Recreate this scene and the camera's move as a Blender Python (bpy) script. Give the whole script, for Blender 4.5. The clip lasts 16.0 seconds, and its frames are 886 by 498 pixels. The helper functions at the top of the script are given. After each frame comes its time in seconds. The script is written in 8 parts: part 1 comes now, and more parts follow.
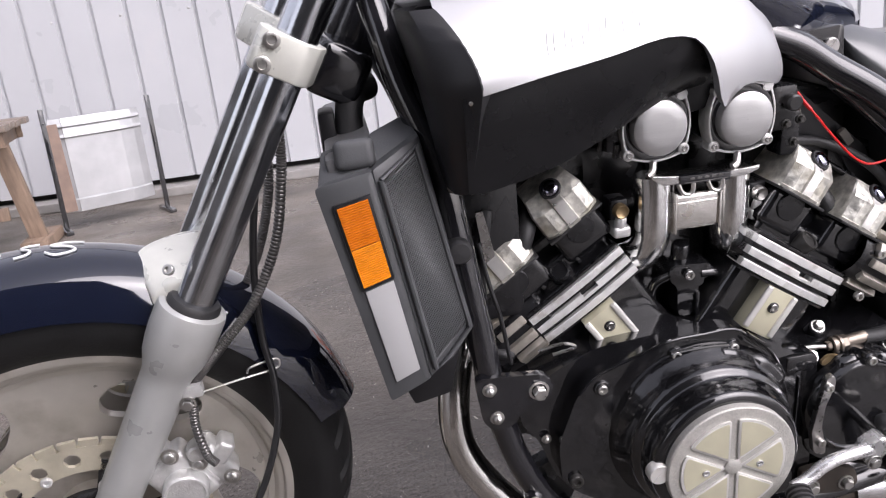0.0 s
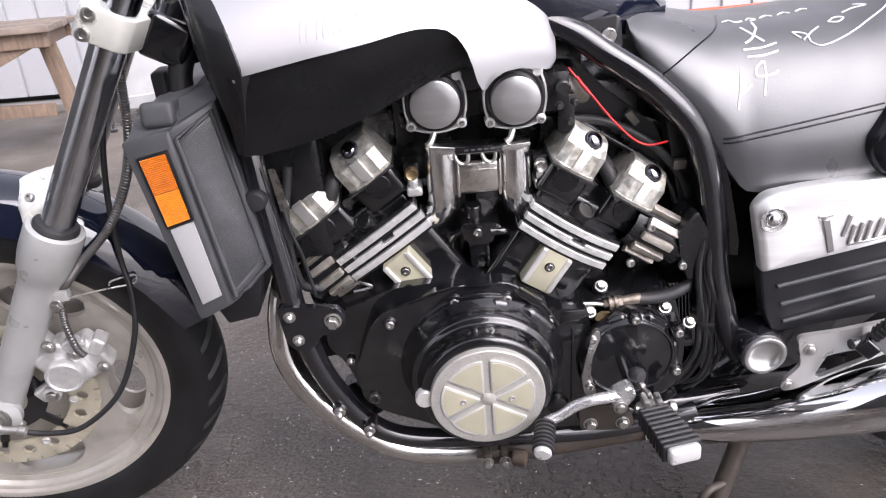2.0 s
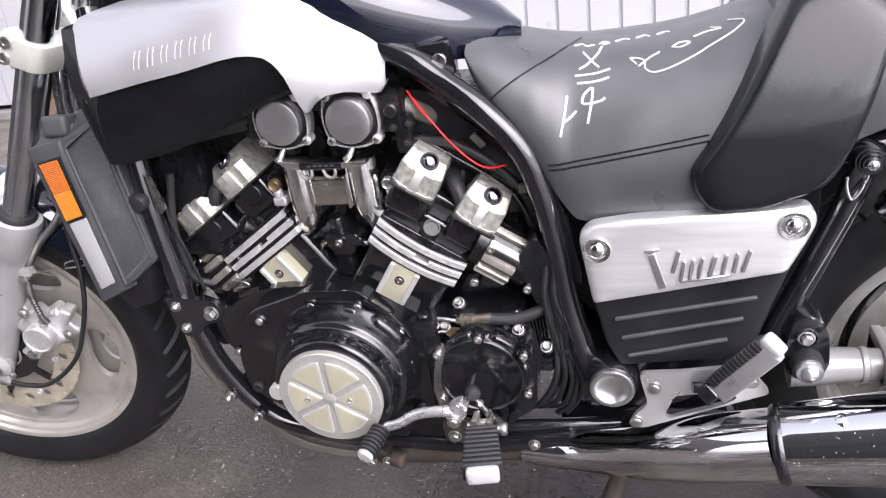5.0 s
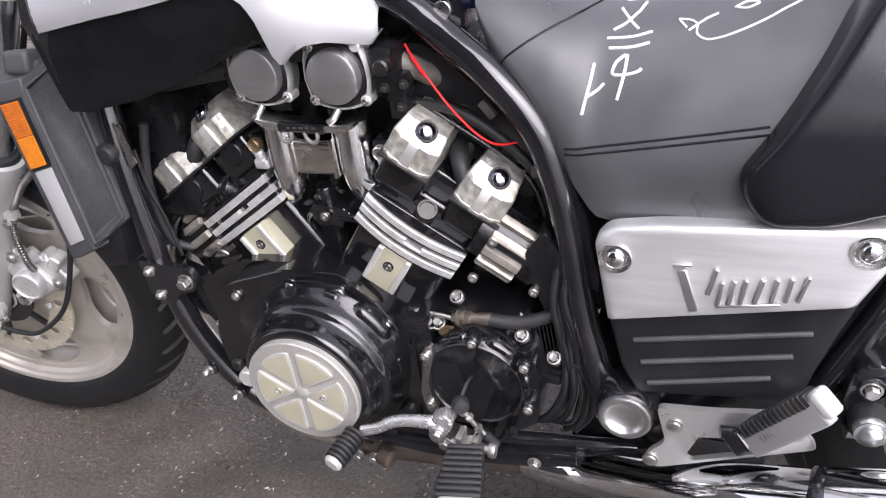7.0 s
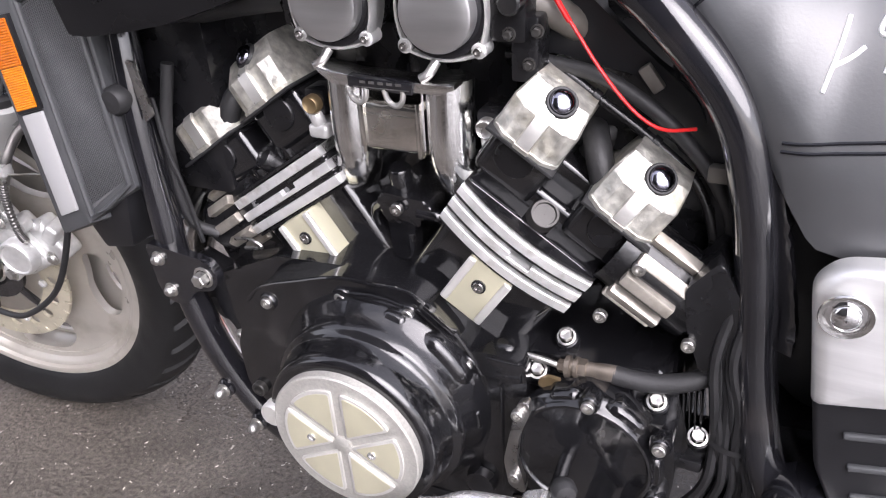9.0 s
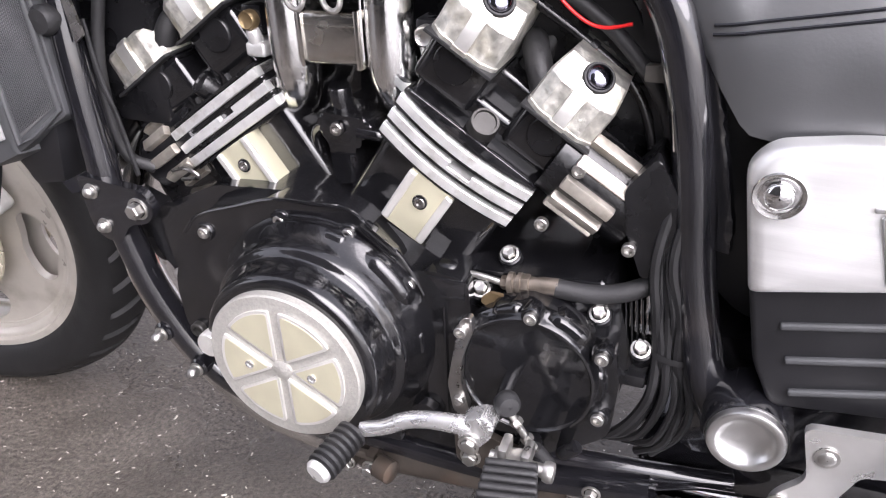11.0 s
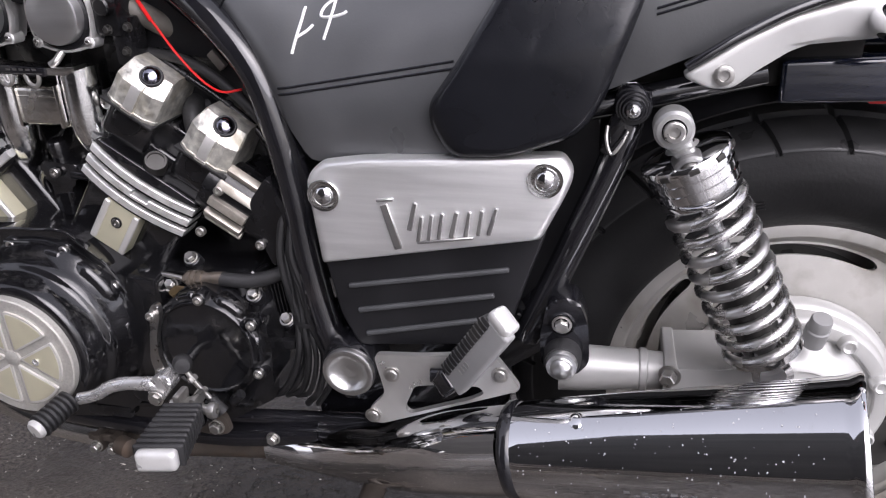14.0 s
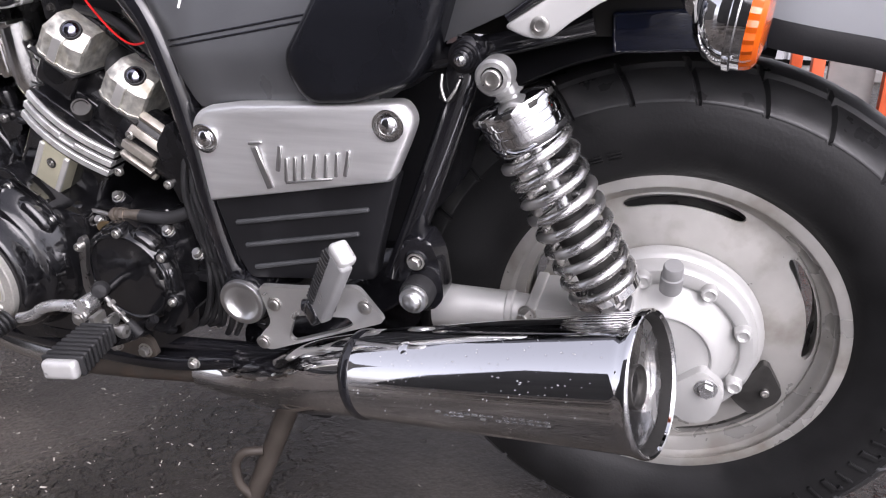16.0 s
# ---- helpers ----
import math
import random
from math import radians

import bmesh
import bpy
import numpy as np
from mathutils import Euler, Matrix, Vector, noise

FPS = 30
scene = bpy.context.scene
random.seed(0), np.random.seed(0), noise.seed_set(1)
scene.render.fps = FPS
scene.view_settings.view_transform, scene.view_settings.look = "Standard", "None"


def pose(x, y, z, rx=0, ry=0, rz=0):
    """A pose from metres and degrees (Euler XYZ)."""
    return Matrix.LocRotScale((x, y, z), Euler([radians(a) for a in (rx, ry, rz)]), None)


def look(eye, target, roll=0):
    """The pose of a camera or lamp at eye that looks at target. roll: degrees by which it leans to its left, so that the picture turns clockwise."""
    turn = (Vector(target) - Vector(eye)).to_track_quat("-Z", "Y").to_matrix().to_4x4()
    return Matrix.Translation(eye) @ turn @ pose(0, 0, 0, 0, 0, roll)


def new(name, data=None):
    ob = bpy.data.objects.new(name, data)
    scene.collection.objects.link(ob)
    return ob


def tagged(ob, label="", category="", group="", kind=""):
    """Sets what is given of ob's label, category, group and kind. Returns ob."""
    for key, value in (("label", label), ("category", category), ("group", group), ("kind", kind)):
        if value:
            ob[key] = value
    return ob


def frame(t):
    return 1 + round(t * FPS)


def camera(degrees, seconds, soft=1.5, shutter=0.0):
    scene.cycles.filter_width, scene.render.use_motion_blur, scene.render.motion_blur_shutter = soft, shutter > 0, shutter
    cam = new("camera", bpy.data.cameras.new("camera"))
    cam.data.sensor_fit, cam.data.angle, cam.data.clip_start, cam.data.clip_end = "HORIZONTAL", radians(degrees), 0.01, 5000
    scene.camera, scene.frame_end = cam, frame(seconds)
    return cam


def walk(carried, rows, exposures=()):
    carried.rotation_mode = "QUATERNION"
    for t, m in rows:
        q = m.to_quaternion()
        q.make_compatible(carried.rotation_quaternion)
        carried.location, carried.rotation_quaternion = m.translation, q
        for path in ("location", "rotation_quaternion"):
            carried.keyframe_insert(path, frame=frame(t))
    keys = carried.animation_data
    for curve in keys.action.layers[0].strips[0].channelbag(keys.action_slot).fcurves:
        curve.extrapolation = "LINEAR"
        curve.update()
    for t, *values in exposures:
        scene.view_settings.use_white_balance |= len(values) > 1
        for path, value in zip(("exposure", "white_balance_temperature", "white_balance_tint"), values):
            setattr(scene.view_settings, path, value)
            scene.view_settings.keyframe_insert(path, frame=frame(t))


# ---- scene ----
cam = camera(61.43, 16.0, soft=1.15)
PATH = [
    (0.0, 0.3766, -0.9504, 0.8487, 73.821, 6.623, -8.455),
    (0.5, 0.4495, -0.9774, 0.8863, 70.893, 7.080, -6.054),
    (1.0, 0.5356, -1.0136, 0.9134, 68.454, 6.962, -4.059),
    (1.5, 0.6245, -1.0555, 0.9179, 67.434, 5.963, -2.722),
    (2.0, 0.6984, -1.0884, 0.9052, 67.547, 4.489, -1.807),
    (2.5, 0.7810, -1.0903, 0.9152, 66.514, 3.870, 0.652),
    (3.0, 0.8407, -1.0832, 0.9222, 66.193, 3.938, 3.183),
    (3.5, 0.8963, -1.0705, 0.9267, 66.141, 4.678, 5.661),
    (4.0, 0.9659, -1.0693, 0.9236, 66.909, 5.394, 8.378),
    (4.5, 1.0627, -1.0801, 0.9137, 67.998, 5.813, 10.995),
    (4.7, 1.1090, -1.0844, 0.9093, 68.400, 6.027, 11.994),
    (6.8, 1.2104, -0.9346, 0.8984, 65.091, 4.997, 18.868),
    (7.0, 1.1904, -0.9021, 0.8909, 64.467, 4.524, 20.067),
    (7.5, 1.1366, -0.8287, 0.8560, 64.264, 2.997, 22.635),
    (8.0, 1.0829, -0.7659, 0.8321, 64.193, 1.438, 24.110),
    (8.2, 1.0604, -0.7499, 0.8234, 64.744, 0.808, 24.130),
    (10.5, 1.0290, -0.7131, 0.7540, 63.919, 0.230, 24.204),
    (11.0, 1.0618, -0.7417, 0.7239, 65.665, -0.471, 21.212),
    (11.5, 1.1099, -0.7680, 0.7312, 66.408, -0.490, 17.629),
    (12.0, 1.1738, -0.7951, 0.7500, 68.438, -0.124, 15.082),
    (12.5, 1.2377, -0.8254, 0.7673, 71.485, 0.328, 14.125),
    (13.0, 1.3001, -0.8440, 0.7671, 71.757, 0.917, 14.733),
    (13.5, 1.3369, -0.8777, 0.7591, 71.208, 0.467, 13.638),
    (14.0, 1.3590, -0.9146, 0.7509, 70.877, -0.175, 11.881),
    (14.5, 1.3806, -0.9527, 0.7433, 70.706, -0.616, 10.357),
    (15.0, 1.4128, -0.9753, 0.7422, 70.143, -0.875, 9.949),
    (15.5, 1.5077, -0.9566, 0.7433, 69.244, -0.144, 14.029),
    (16.0, 1.5892, -0.9202, 0.7433, 68.456, 0.439, 18.044),
]
EXPOSURES = [(0.0, 1.25, 6400, 20), (2.0, 1.58, 6350, 20), (4.5, 1.64, 6300, 20), (7.0, 1.44, 6300, 20), (8.0, 1.58, 6300, 20), (10.5, 1.9, 6350, 20), (11.0, 1.9, 6350, 20), (12.0, 1.62, 6350, 20), (13.5, 0.98, 6300, 20), (16.0, 1.1, 6300, 21)]
walk(cam, [(t, pose(x, y, z, rx, ry, rz)) for t, x, y, z, rx, ry, rz in PATH], EXPOSURES)

# ---- light: an overcast sky, a veiled high sun ----
world = bpy.data.worlds.new("overcast_sky")
scene.world = world
world.use_nodes = True
wn, wl = world.node_tree.nodes, world.node_tree.links
sky = wn.new("ShaderNodeTexSky")
sky.sky_type, sky.sun_disc = "NISHITA", False
sky.sun_elevation, sky.sun_rotation = radians(45), radians(140)
sky.air_density, sky.dust_density, sky.ozone_density = 1.0, 2.0, 1.0
veil = wn.new("ShaderNodeHueSaturation")
veil.inputs["Saturation"].default_value = 0.22
wl.new(sky.outputs["Color"], veil.inputs["Color"])
wl.new(veil.outputs["Color"], wn["Background"].inputs["Color"])
wn["Background"].inputs["Strength"].default_value = 0.14
sun = new("sun", bpy.data.lights.new("sun", "SUN"))
sun.data.energy, sun.data.angle, sun.data.color = 1.5, radians(60), (1.0, 0.98, 0.96)
sun.matrix_world = look((3.4, -3.6, 4.4), (0.6, 0.0, 0.4))

# ---- materials ----
def mat(name, col, rough=0.5, metal=0.0, var=0.15, scale=30.0, bump=0.05, bscale=250.0, coat=0.0,
        dirt=None, dirty=0.0, dscale=14.0, rvar=0.1, spec=0.5, stretch=(1, 1, 1), dist=0.002):
    m = bpy.data.materials.new(name)
    m.use_nodes = True
    n, l = m.node_tree.nodes, m.node_tree.links
    b = n["Principled BSDF"]
    co = n.new("ShaderNodeTexCoord")
    mp = n.new("ShaderNodeMapping")
    mp.inputs["Scale"].default_value = stretch
    l.new(co.outputs["Object"], mp.inputs["Vector"])

    def noisy(s, detail=4.0):
        t = n.new("ShaderNodeTexNoise")
        t.inputs["Scale"].default_value, t.inputs["Detail"].default_value = s, detail
        l.new(mp.outputs["Vector"], t.inputs["Vector"])
        return t

    def ramp(src, lo, hi, a, c):
        r = n.new("ShaderNodeMapRange")
        for k, v in zip(("From Min", "From Max", "To Min", "To Max"), (lo, hi, a, c)):
            r.inputs[k].default_value = v
        l.new(src, r.inputs["Value"])
        return r.outputs["Result"]

    big, fine = noisy(scale), noisy(bscale, 3.0)
    mix = n.new("ShaderNodeMix")
    mix.data_type = "RGBA"
    mix.inputs["A"].default_value = (*[c * (1 - var) for c in col], 1)
    mix.inputs["B"].default_value = (*[min(1, c * (1 + var)) for c in col], 1)
    l.new(ramp(big.outputs["Fac"], 0.3, 0.7, 0, 1), mix.inputs["Factor"])
    out = mix.outputs["Result"]
    rsrc = ramp(big.outputs["Fac"], 0.3, 0.7, max(0.02, rough - rvar), min(1, rough + rvar))
    if dirt:
        spots = noisy(dscale, 8.0)
        keep = ramp(spots.outputs["Fac"], 0.62 - 0.2 * dirty, 0.72 - 0.05 * dirty, 0.0, min(1.0, dirty * 1.5))
        m2 = n.new("ShaderNodeMix")
        m2.data_type = "RGBA"
        m2.inputs["B"].default_value = (*dirt, 1)
        l.new(out, m2.inputs["A"])
        l.new(keep, m2.inputs["Factor"])
        out = m2.outputs["Result"]
        mx = n.new("ShaderNodeMath")
        mx.operation = "MULTIPLY_ADD"
        l.new(keep, mx.inputs[0])
        mx.inputs[1].default_value = 0.35
        l.new(rsrc, mx.inputs[2])
        rsrc = mx.outputs[0]
    l.new(out, b.inputs["Base Color"])
    l.new(rsrc, b.inputs["Roughness"])
    b.inputs["Metallic"].default_value = metal
    b.inputs["Specular IOR Level"].default_value = spec
    b.inputs["Coat Weight"].default_value = coat
    b.inputs["Coat Roughness"].default_value = 0.04
    if bump:
        bp = n.new("ShaderNodeBump")
        bp.inputs["Strength"].default_value, bp.inputs["Distance"].default_value = bump, dist
        l.new(fine.outputs["Fac"], bp.inputs["Height"])
        l.new(bp.outputs["Normal"], b.inputs["Normal"])
    return m


DUST = (0.23, 0.2, 0.17)
M_FORK = mat("silver_paint", (0.44, 0.445, 0.435), 0.36, 0.3, 0.06, 20, 0.02, dirt=DUST, dirty=0.12)
M_CAST = mat("cast_aluminium", (0.66, 0.66, 0.65), 0.42, 0.6, 0.15, 60, 0.25, 400, dirt=DUST, dirty=0.3)
M_CASTD = mat("dull_cast_alloy", (0.44, 0.44, 0.43), 0.42, 0.7, 0.15, 60, 0.25, 300, dirt=DUST, dirty=0.3)
M_RIM = mat("rim_silver_paint", (0.5, 0.475, 0.43), 0.36, 0.5, 0.1, 18, 0.04, dirt=(0.3, 0.265, 0.215), dirty=0.4)
M_RIM_REAR = mat("road_dusted_rim_paint", (0.47, 0.46, 0.435), 0.33, 0.5, 0.12, 18, 0.04, dirt=(0.25, 0.22, 0.18), dirty=0.5)
M_POLISH = mat("polished_aluminium", (0.8, 0.8, 0.79), 0.17, 1.0, 0.08, 50, 0.06, 300, rvar=0.07)
M_CLAMP = mat("clamp_paint", (0.7, 0.7, 0.64), 0.32, 0.3, 0.08, 30, 0.05, dirt=DUST, dirty=0.15)
M_BRUSH = mat("brushed_aluminium", (0.9, 0.9, 0.895), 0.45, 0.87, 0.05, 40, 0.05, 260, stretch=(0.3, 1, 5), rvar=0.05)
M_FIN = mat("machined_fin_edges", (0.72, 0.72, 0.71), 0.46, 0.65, 0.12, 60, 0.08, 300, rvar=0.1, dirt=(0.3, 0.27, 0.23), dirty=0.32, dscale=55)
M_DRIVE = mat("bright_silver_paint", (0.5, 0.5, 0.49), 0.38, 0.25, 0.06, 20, 0.04, dirt=(0.42, 0.4, 0.37), dirty=0.2)
M_SPRING = mat("satin_spring_steel", (0.7, 0.7, 0.71), 0.26, 0.9, 0.05, 30, 0.03)
M_CHROME = mat("chrome", (0.86, 0.86, 0.87), 0.045, 1.0, 0.03, 8, 0.015, 60, rvar=0.03, dirt=(0.5, 0.47, 0.43), dirty=0.05, dscale=50)
M_CHROME_OLD = mat("clouded_chrome", (0.74, 0.72, 0.68), 0.17, 1.0, 0.12, 30, 0.12, 220, rvar=0.12, dirt=(0.34, 0.27, 0.18), dirty=0.3, dscale=40)
M_SCOOP = mat("metallic_silver_paint", (0.45, 0.45, 0.46), 0.36, 0.6, 0.03, 10, 0.01, coat=0.12)
M_GOLD = mat("champagne_anodised", (0.58, 0.555, 0.415), 0.45, 0.5, 0.06, 40, 0.06, 300, dirt=(0.33, 0.3, 0.23), dirty=0.2)
M_CAMCOVER = mat("tarnished_cam_cover", (0.6, 0.59, 0.54), 0.44, 0.75, 0.34, 110, 0.5, 170, rvar=0.16, dirt=(0.36, 0.32, 0.22), dirty=0.45, dscale=26)
M_BAND = mat("polished_cover_band", (0.74, 0.73, 0.7), 0.34, 0.8, 0.08, 60, 0.08, 260, rvar=0.08)
M_BLACK = mat("gloss_black_engine_paint", (0.007, 0.007, 0.008), 0.13, 0.0, 0.4, 30, 0.22, 75, coat=0.6, rvar=0.09, dirt=(0.1, 0.095, 0.09), dirty=0.14, dscale=25)
M_BLACKM = mat("satin_black_engine_paint", (0.007, 0.007, 0.008), 0.27, 0.0, 0.4, 30, 0.22, 110, rvar=0.12, dirt=(0.045, 0.04, 0.035), dirty=0.18)
M_FRAME = mat("black_frame_enamel", (0.009, 0.009, 0.011), 0.13, 0.0, 0.3, 25, 0.06, 120, coat=0.7, rvar=0.06, dirt=(0.12, 0.1, 0.09), dirty=0.08)
M_PLASTIC = mat("black_plastic", (0.012, 0.012, 0.0135), 0.36, 0.0, 0.2, 25, 0.06, 500, rvar=0.06, spec=0.35)
M_GREYPL = mat("weathered_grey_plastic", (0.055, 0.057, 0.06), 0.46, 0.0, 0.15, 25, 0.1, 500)
M_MESH = mat("dark_mesh", (0.16, 0.16, 0.165), 0.42, 0.4, 0.2, 60, 0.0)
M_RUBBER = mat("black_rubber", (0.017, 0.017, 0.018), 0.55, 0.0, 0.25, 30, 0.2, 300, dirt=(0.11, 0.1, 0.09), dirty=0.15)
M_TYRE = mat("tyre_rubber", (0.013, 0.013, 0.0135), 0.48, 0.0, 0.25, 16, 0.15, 250, dirt=(0.04, 0.038, 0.036), dirty=0.16, rvar=0.14, spec=0.25)
M_VINYL = mat("dark_grey_vinyl", (0.064, 0.066, 0.069), 0.34, 0.0, 0.14, 14, 0.1, 420, rvar=0.07, dist=0.0012, spec=1.0)
M_VINYLB = mat("black_vinyl", (0.009, 0.0095, 0.012), 0.2, 0.0, 0.15, 14, 0.05, 420, rvar=0.05, spec=0.36)
# wet tread, its colour paled to stand in for grazing sky sheen
M_TREAD = mat("wet_tread_sheen_rubber", (0.03, 0.03, 0.031), 0.36, 0.0, 0.2, 30, 0.12, 250, dirt=(0.09, 0.088, 0.085), dirty=0.3, rvar=0.12, spec=0.5)
M_LENS = mat("orange_signal_lens", (0.85, 0.13, 0.0), 0.14, 0.0, 0.06, 60, 0.1, 300, coat=0.6)
M_COIL = mat("dulled_chrome_coil", (0.66, 0.65, 0.64), 0.27, 0.95, 0.08, 40, 0.04, 200, rvar=0.1, dirt=(0.22, 0.2, 0.17), dirty=0.25, dscale=30)
M_BADGE = mat("dull_raised_badge", (0.42, 0.415, 0.41), 0.36, 0.9, 0.1, 60, 0.05)
M_TUBE = mat("worn_fork_chrome", (0.58, 0.6, 0.63), 0.17, 1.0, 0.06, 30, 0.03, 200, rvar=0.06, dirt=(0.3, 0.29, 0.28), dirty=0.12, dscale=40)
M_UNION = mat("tarnished_union_steel", (0.25, 0.215, 0.18), 0.4, 0.8, 0.2, 90, 0.12, 300, rvar=0.1, dirt=(0.1, 0.075, 0.05), dirty=0.4, dscale=60)
M_SCOOPB = mat("dark_scoop_plastic", (0.007, 0.007, 0.008), 0.28, 0.0, 0.2, 25, 0.04, 500, rvar=0.05, spec=0.3)
M_SMOKE = mat("smoky_chrome_cap", (0.3, 0.3, 0.36), 0.12, 1.0, 0.06, 40, 0.02, 200, rvar=0.04)
M_NAVY = mat("navy_gloss_paint", (0.005, 0.007, 0.017), 0.06, 0.0, 0.1, 8, 0.0, coat=1.0, rvar=0.02)
M_TAIL = mat("dark_grey_gloss_paint", (0.25, 0.26, 0.275), 0.12, 0.0, 0.05, 8, 0.0, coat=1.0, rvar=0.02)
# same amber as below, darkened in colour for the dimmer upper reflection
M_AMBER_DIM = mat("dimmed_amber_reflector", (0.56, 0.14, 0.002), 0.14, 0.0, 0.12, 90, 0.5, 300, coat=0.5)
M_AMBER = mat("amber_reflector", (0.72, 0.225, 0.004), 0.16, 0.0, 0.1, 60, 0.6, 300, coat=0.5)
M_GREYREF = mat("grey_reflector_backing", (0.36, 0.36, 0.36), 0.4, 0.0, 0.03, 20, 0.02)
M_RED = mat("red_wire_insulation", (0.65, 0.012, 0.012), 0.35, 0.0, 0.05, 30, 0.0)
M_CHALK = mat("white_marker", (0.72, 0.73, 0.73), 0.6, 0.0, 0.06, 60, 0.0)
M_ZINC = mat("zinc_steel", (0.5, 0.49, 0.47), 0.36, 0.95, 0.15, 90, 0.1, 600, rvar=0.12, dirt=(0.25, 0.16, 0.09), dirty=0.16, dscale=60)
M_CAP = mat("grey_brushed_cap", (0.5, 0.5, 0.5), 0.36, 0.9, 0.06, 40, 0.06, 260, stretch=(0.4, 1, 4), rvar=0.06)
M_PEG = mat("light_grey_plastic", (0.27, 0.27, 0.27), 0.42, 0.0, 0.08, 30, 0.04)
M_RIBBED = mat("stained_pump_ribs", (0.46, 0.43, 0.38), 0.42, 0.7, 0.25, 60, 0.2, 200, dirt=(0.2, 0.16, 0.11), dirty=0.35, dscale=40)
M_LEVER = mat("polished_lever", (0.66, 0.66, 0.66), 0.26, 0.8, 0.08, 50, 0.05, dirt=(0.4, 0.38, 0.35), dirty=0.15, dscale=50)
M_RIDGE = mat("silver_cover_ridge", (0.7, 0.69, 0.66), 0.4, 0.6, 0.08, 40, 0.05)
# dark steel for sooty parts, also paints shade in small recesses
M_SOOT_SHADE = mat("soot_and_shade_steel", (0.06, 0.058, 0.055), 0.45, 0.6, 0.3, 40, 0.1)
M_RUSTED = mat("brown_grey_steel", (0.06, 0.05, 0.042), 0.5, 0.3, 0.3, 30, 0.15, dirt=(0.12, 0.075, 0.048), dirty=0.35)
M_DROP = mat("rain_water", (0.45, 0.46, 0.48), 0.08, 0.0, 0.02, 30, 0.0, spec=0.8)
M_PLATE = mat("bare_grey_alloy", (0.64, 0.635, 0.62), 0.34, 0.8, 0.08, 30, 0.06)
M_ENDPLATE = mat("spotted_steel_end", (0.7, 0.69, 0.68), 0.2, 1.0, 0.15, 40, 0.05, 120, rvar=0.08, dirt=(0.3, 0.28, 0.25), dirty=0.3, dscale=40)
M_DISH = mat("dished_bright_alloy", (0.72, 0.72, 0.715), 0.33, 1.0, 0.03, 60, 0.0, rvar=0.02)
M_LID = mat("rough_cast_lid", (0.43, 0.42, 0.39), 0.5, 0.45, 0.14, 420, 0.55, 650, rvar=0.1, dirt=(0.3, 0.28, 0.25), dirty=0.12, dscale=160)
M_SPRING_D = mat("grey_hose_spring", (0.16, 0.155, 0.15), 0.4, 0.7, 0.2, 40, 0.05)
M_DUCT = mat("dusty_grey_plastic", (0.13, 0.12, 0.105), 0.5, 0.0, 0.2, 40, 0.1, 300, dirt=(0.06, 0.05, 0.04), dirty=0.4, dscale=30)
M_BRASS = mat("old_brass", (0.34, 0.25, 0.14), 0.45, 0.9, 0.2, 60, 0.1)
M_STEEL = mat("bare_steel", (0.42, 0.41, 0.4), 0.3, 1.0, 0.15, 60, 0.12)
M_EXH = mat("blued_exhaust_chrome", (0.74, 0.73, 0.71), 0.15, 1.0, 0.08, 14, 0.05, 90, rvar=0.08, dirt=(0.32, 0.26, 0.2), dirty=0.15, dscale=22)
M_DISC = mat("brake_disc_steel", (0.56, 0.52, 0.41), 0.4, 0.45, 0.15, 30, 0.1, 400, dirt=(0.34, 0.28, 0.18), dirty=0.25)
M_CABLE = mat("black_cable", (0.014, 0.014, 0.015), 0.4, 0.0, 0.2, 60, 0.05)
M_WHITEP = mat("white_rubber_tip", (0.62, 0.62, 0.61), 0.35, 0.4, 0.06, 60, 0.03)

# ---- mesh kit ----
ROOT = new("motorcycle")
tagged(ROOT, "black and silver cruiser motorcycle leaning on its side stand", "motorcycle")
ROOT.matrix_world = pose(0, 0, 0, 6, 0, 0)
NO = Vector((0, -1, 0))


def link(name, bm, material, parent, label="", flat=False, angle=38, shift=None):
    bmesh.ops.recalc_face_normals(bm, faces=bm.faces)
    me = bpy.data.meshes.new(name)
    bm.to_mesh(me)
    bm.free()
    if not flat:
        me.polygons.foreach_set("use_smooth", [True] * len(me.polygons))
        me.set_sharp_from_angle(angle=radians(angle))
    me.materials.append(material)
    ob = new(name, me)
    ob.parent = parent
    if shift is not None:
        ob.matrix_basis = shift
    if label:
        tagged(ob, label)
    return ob


def part(name, bm, material, parent=None, label="", flat=False, angle=38):
    return link(name, bm, material, parent or ROOT, label, flat, angle)


def bmn():
    return bmesh.new()


def curve(pts, k=6):
    """A smooth line through the points."""
    p = [Vector(q) for q in pts]
    if len(p) < 3 or k < 2:
        return p
    e = [2 * p[0] - p[1]] + p + [2 * p[-1] - p[-2]]
    out = []
    for i in range(1, len(e) - 2):
        a, b, c, d = e[i - 1 : i + 3]
        for j in range(k):
            t = j / k
            out.append(0.5 * (2 * b + (c - a) * t + (2 * a - 5 * b + 4 * c - d) * t * t + (3 * b - a - 3 * c + d) * t ** 3))
    return out + [p[-1]]


def skin(bm, rings, wrap=True, caps=True):
    vs = [[bm.verts.new(p) for p in r] for r in rings]
    for a, b in zip(vs, vs[1:]):
        n = len(a)
        for i in range(n if wrap else n - 1):
            j = (i + 1) % n
            bm.faces.new((a[i], a[j], b[j], b[i]))
    if caps and wrap:
        bm.faces.new(vs[0][::-1])
        bm.faces.new(vs[-1])
    return vs


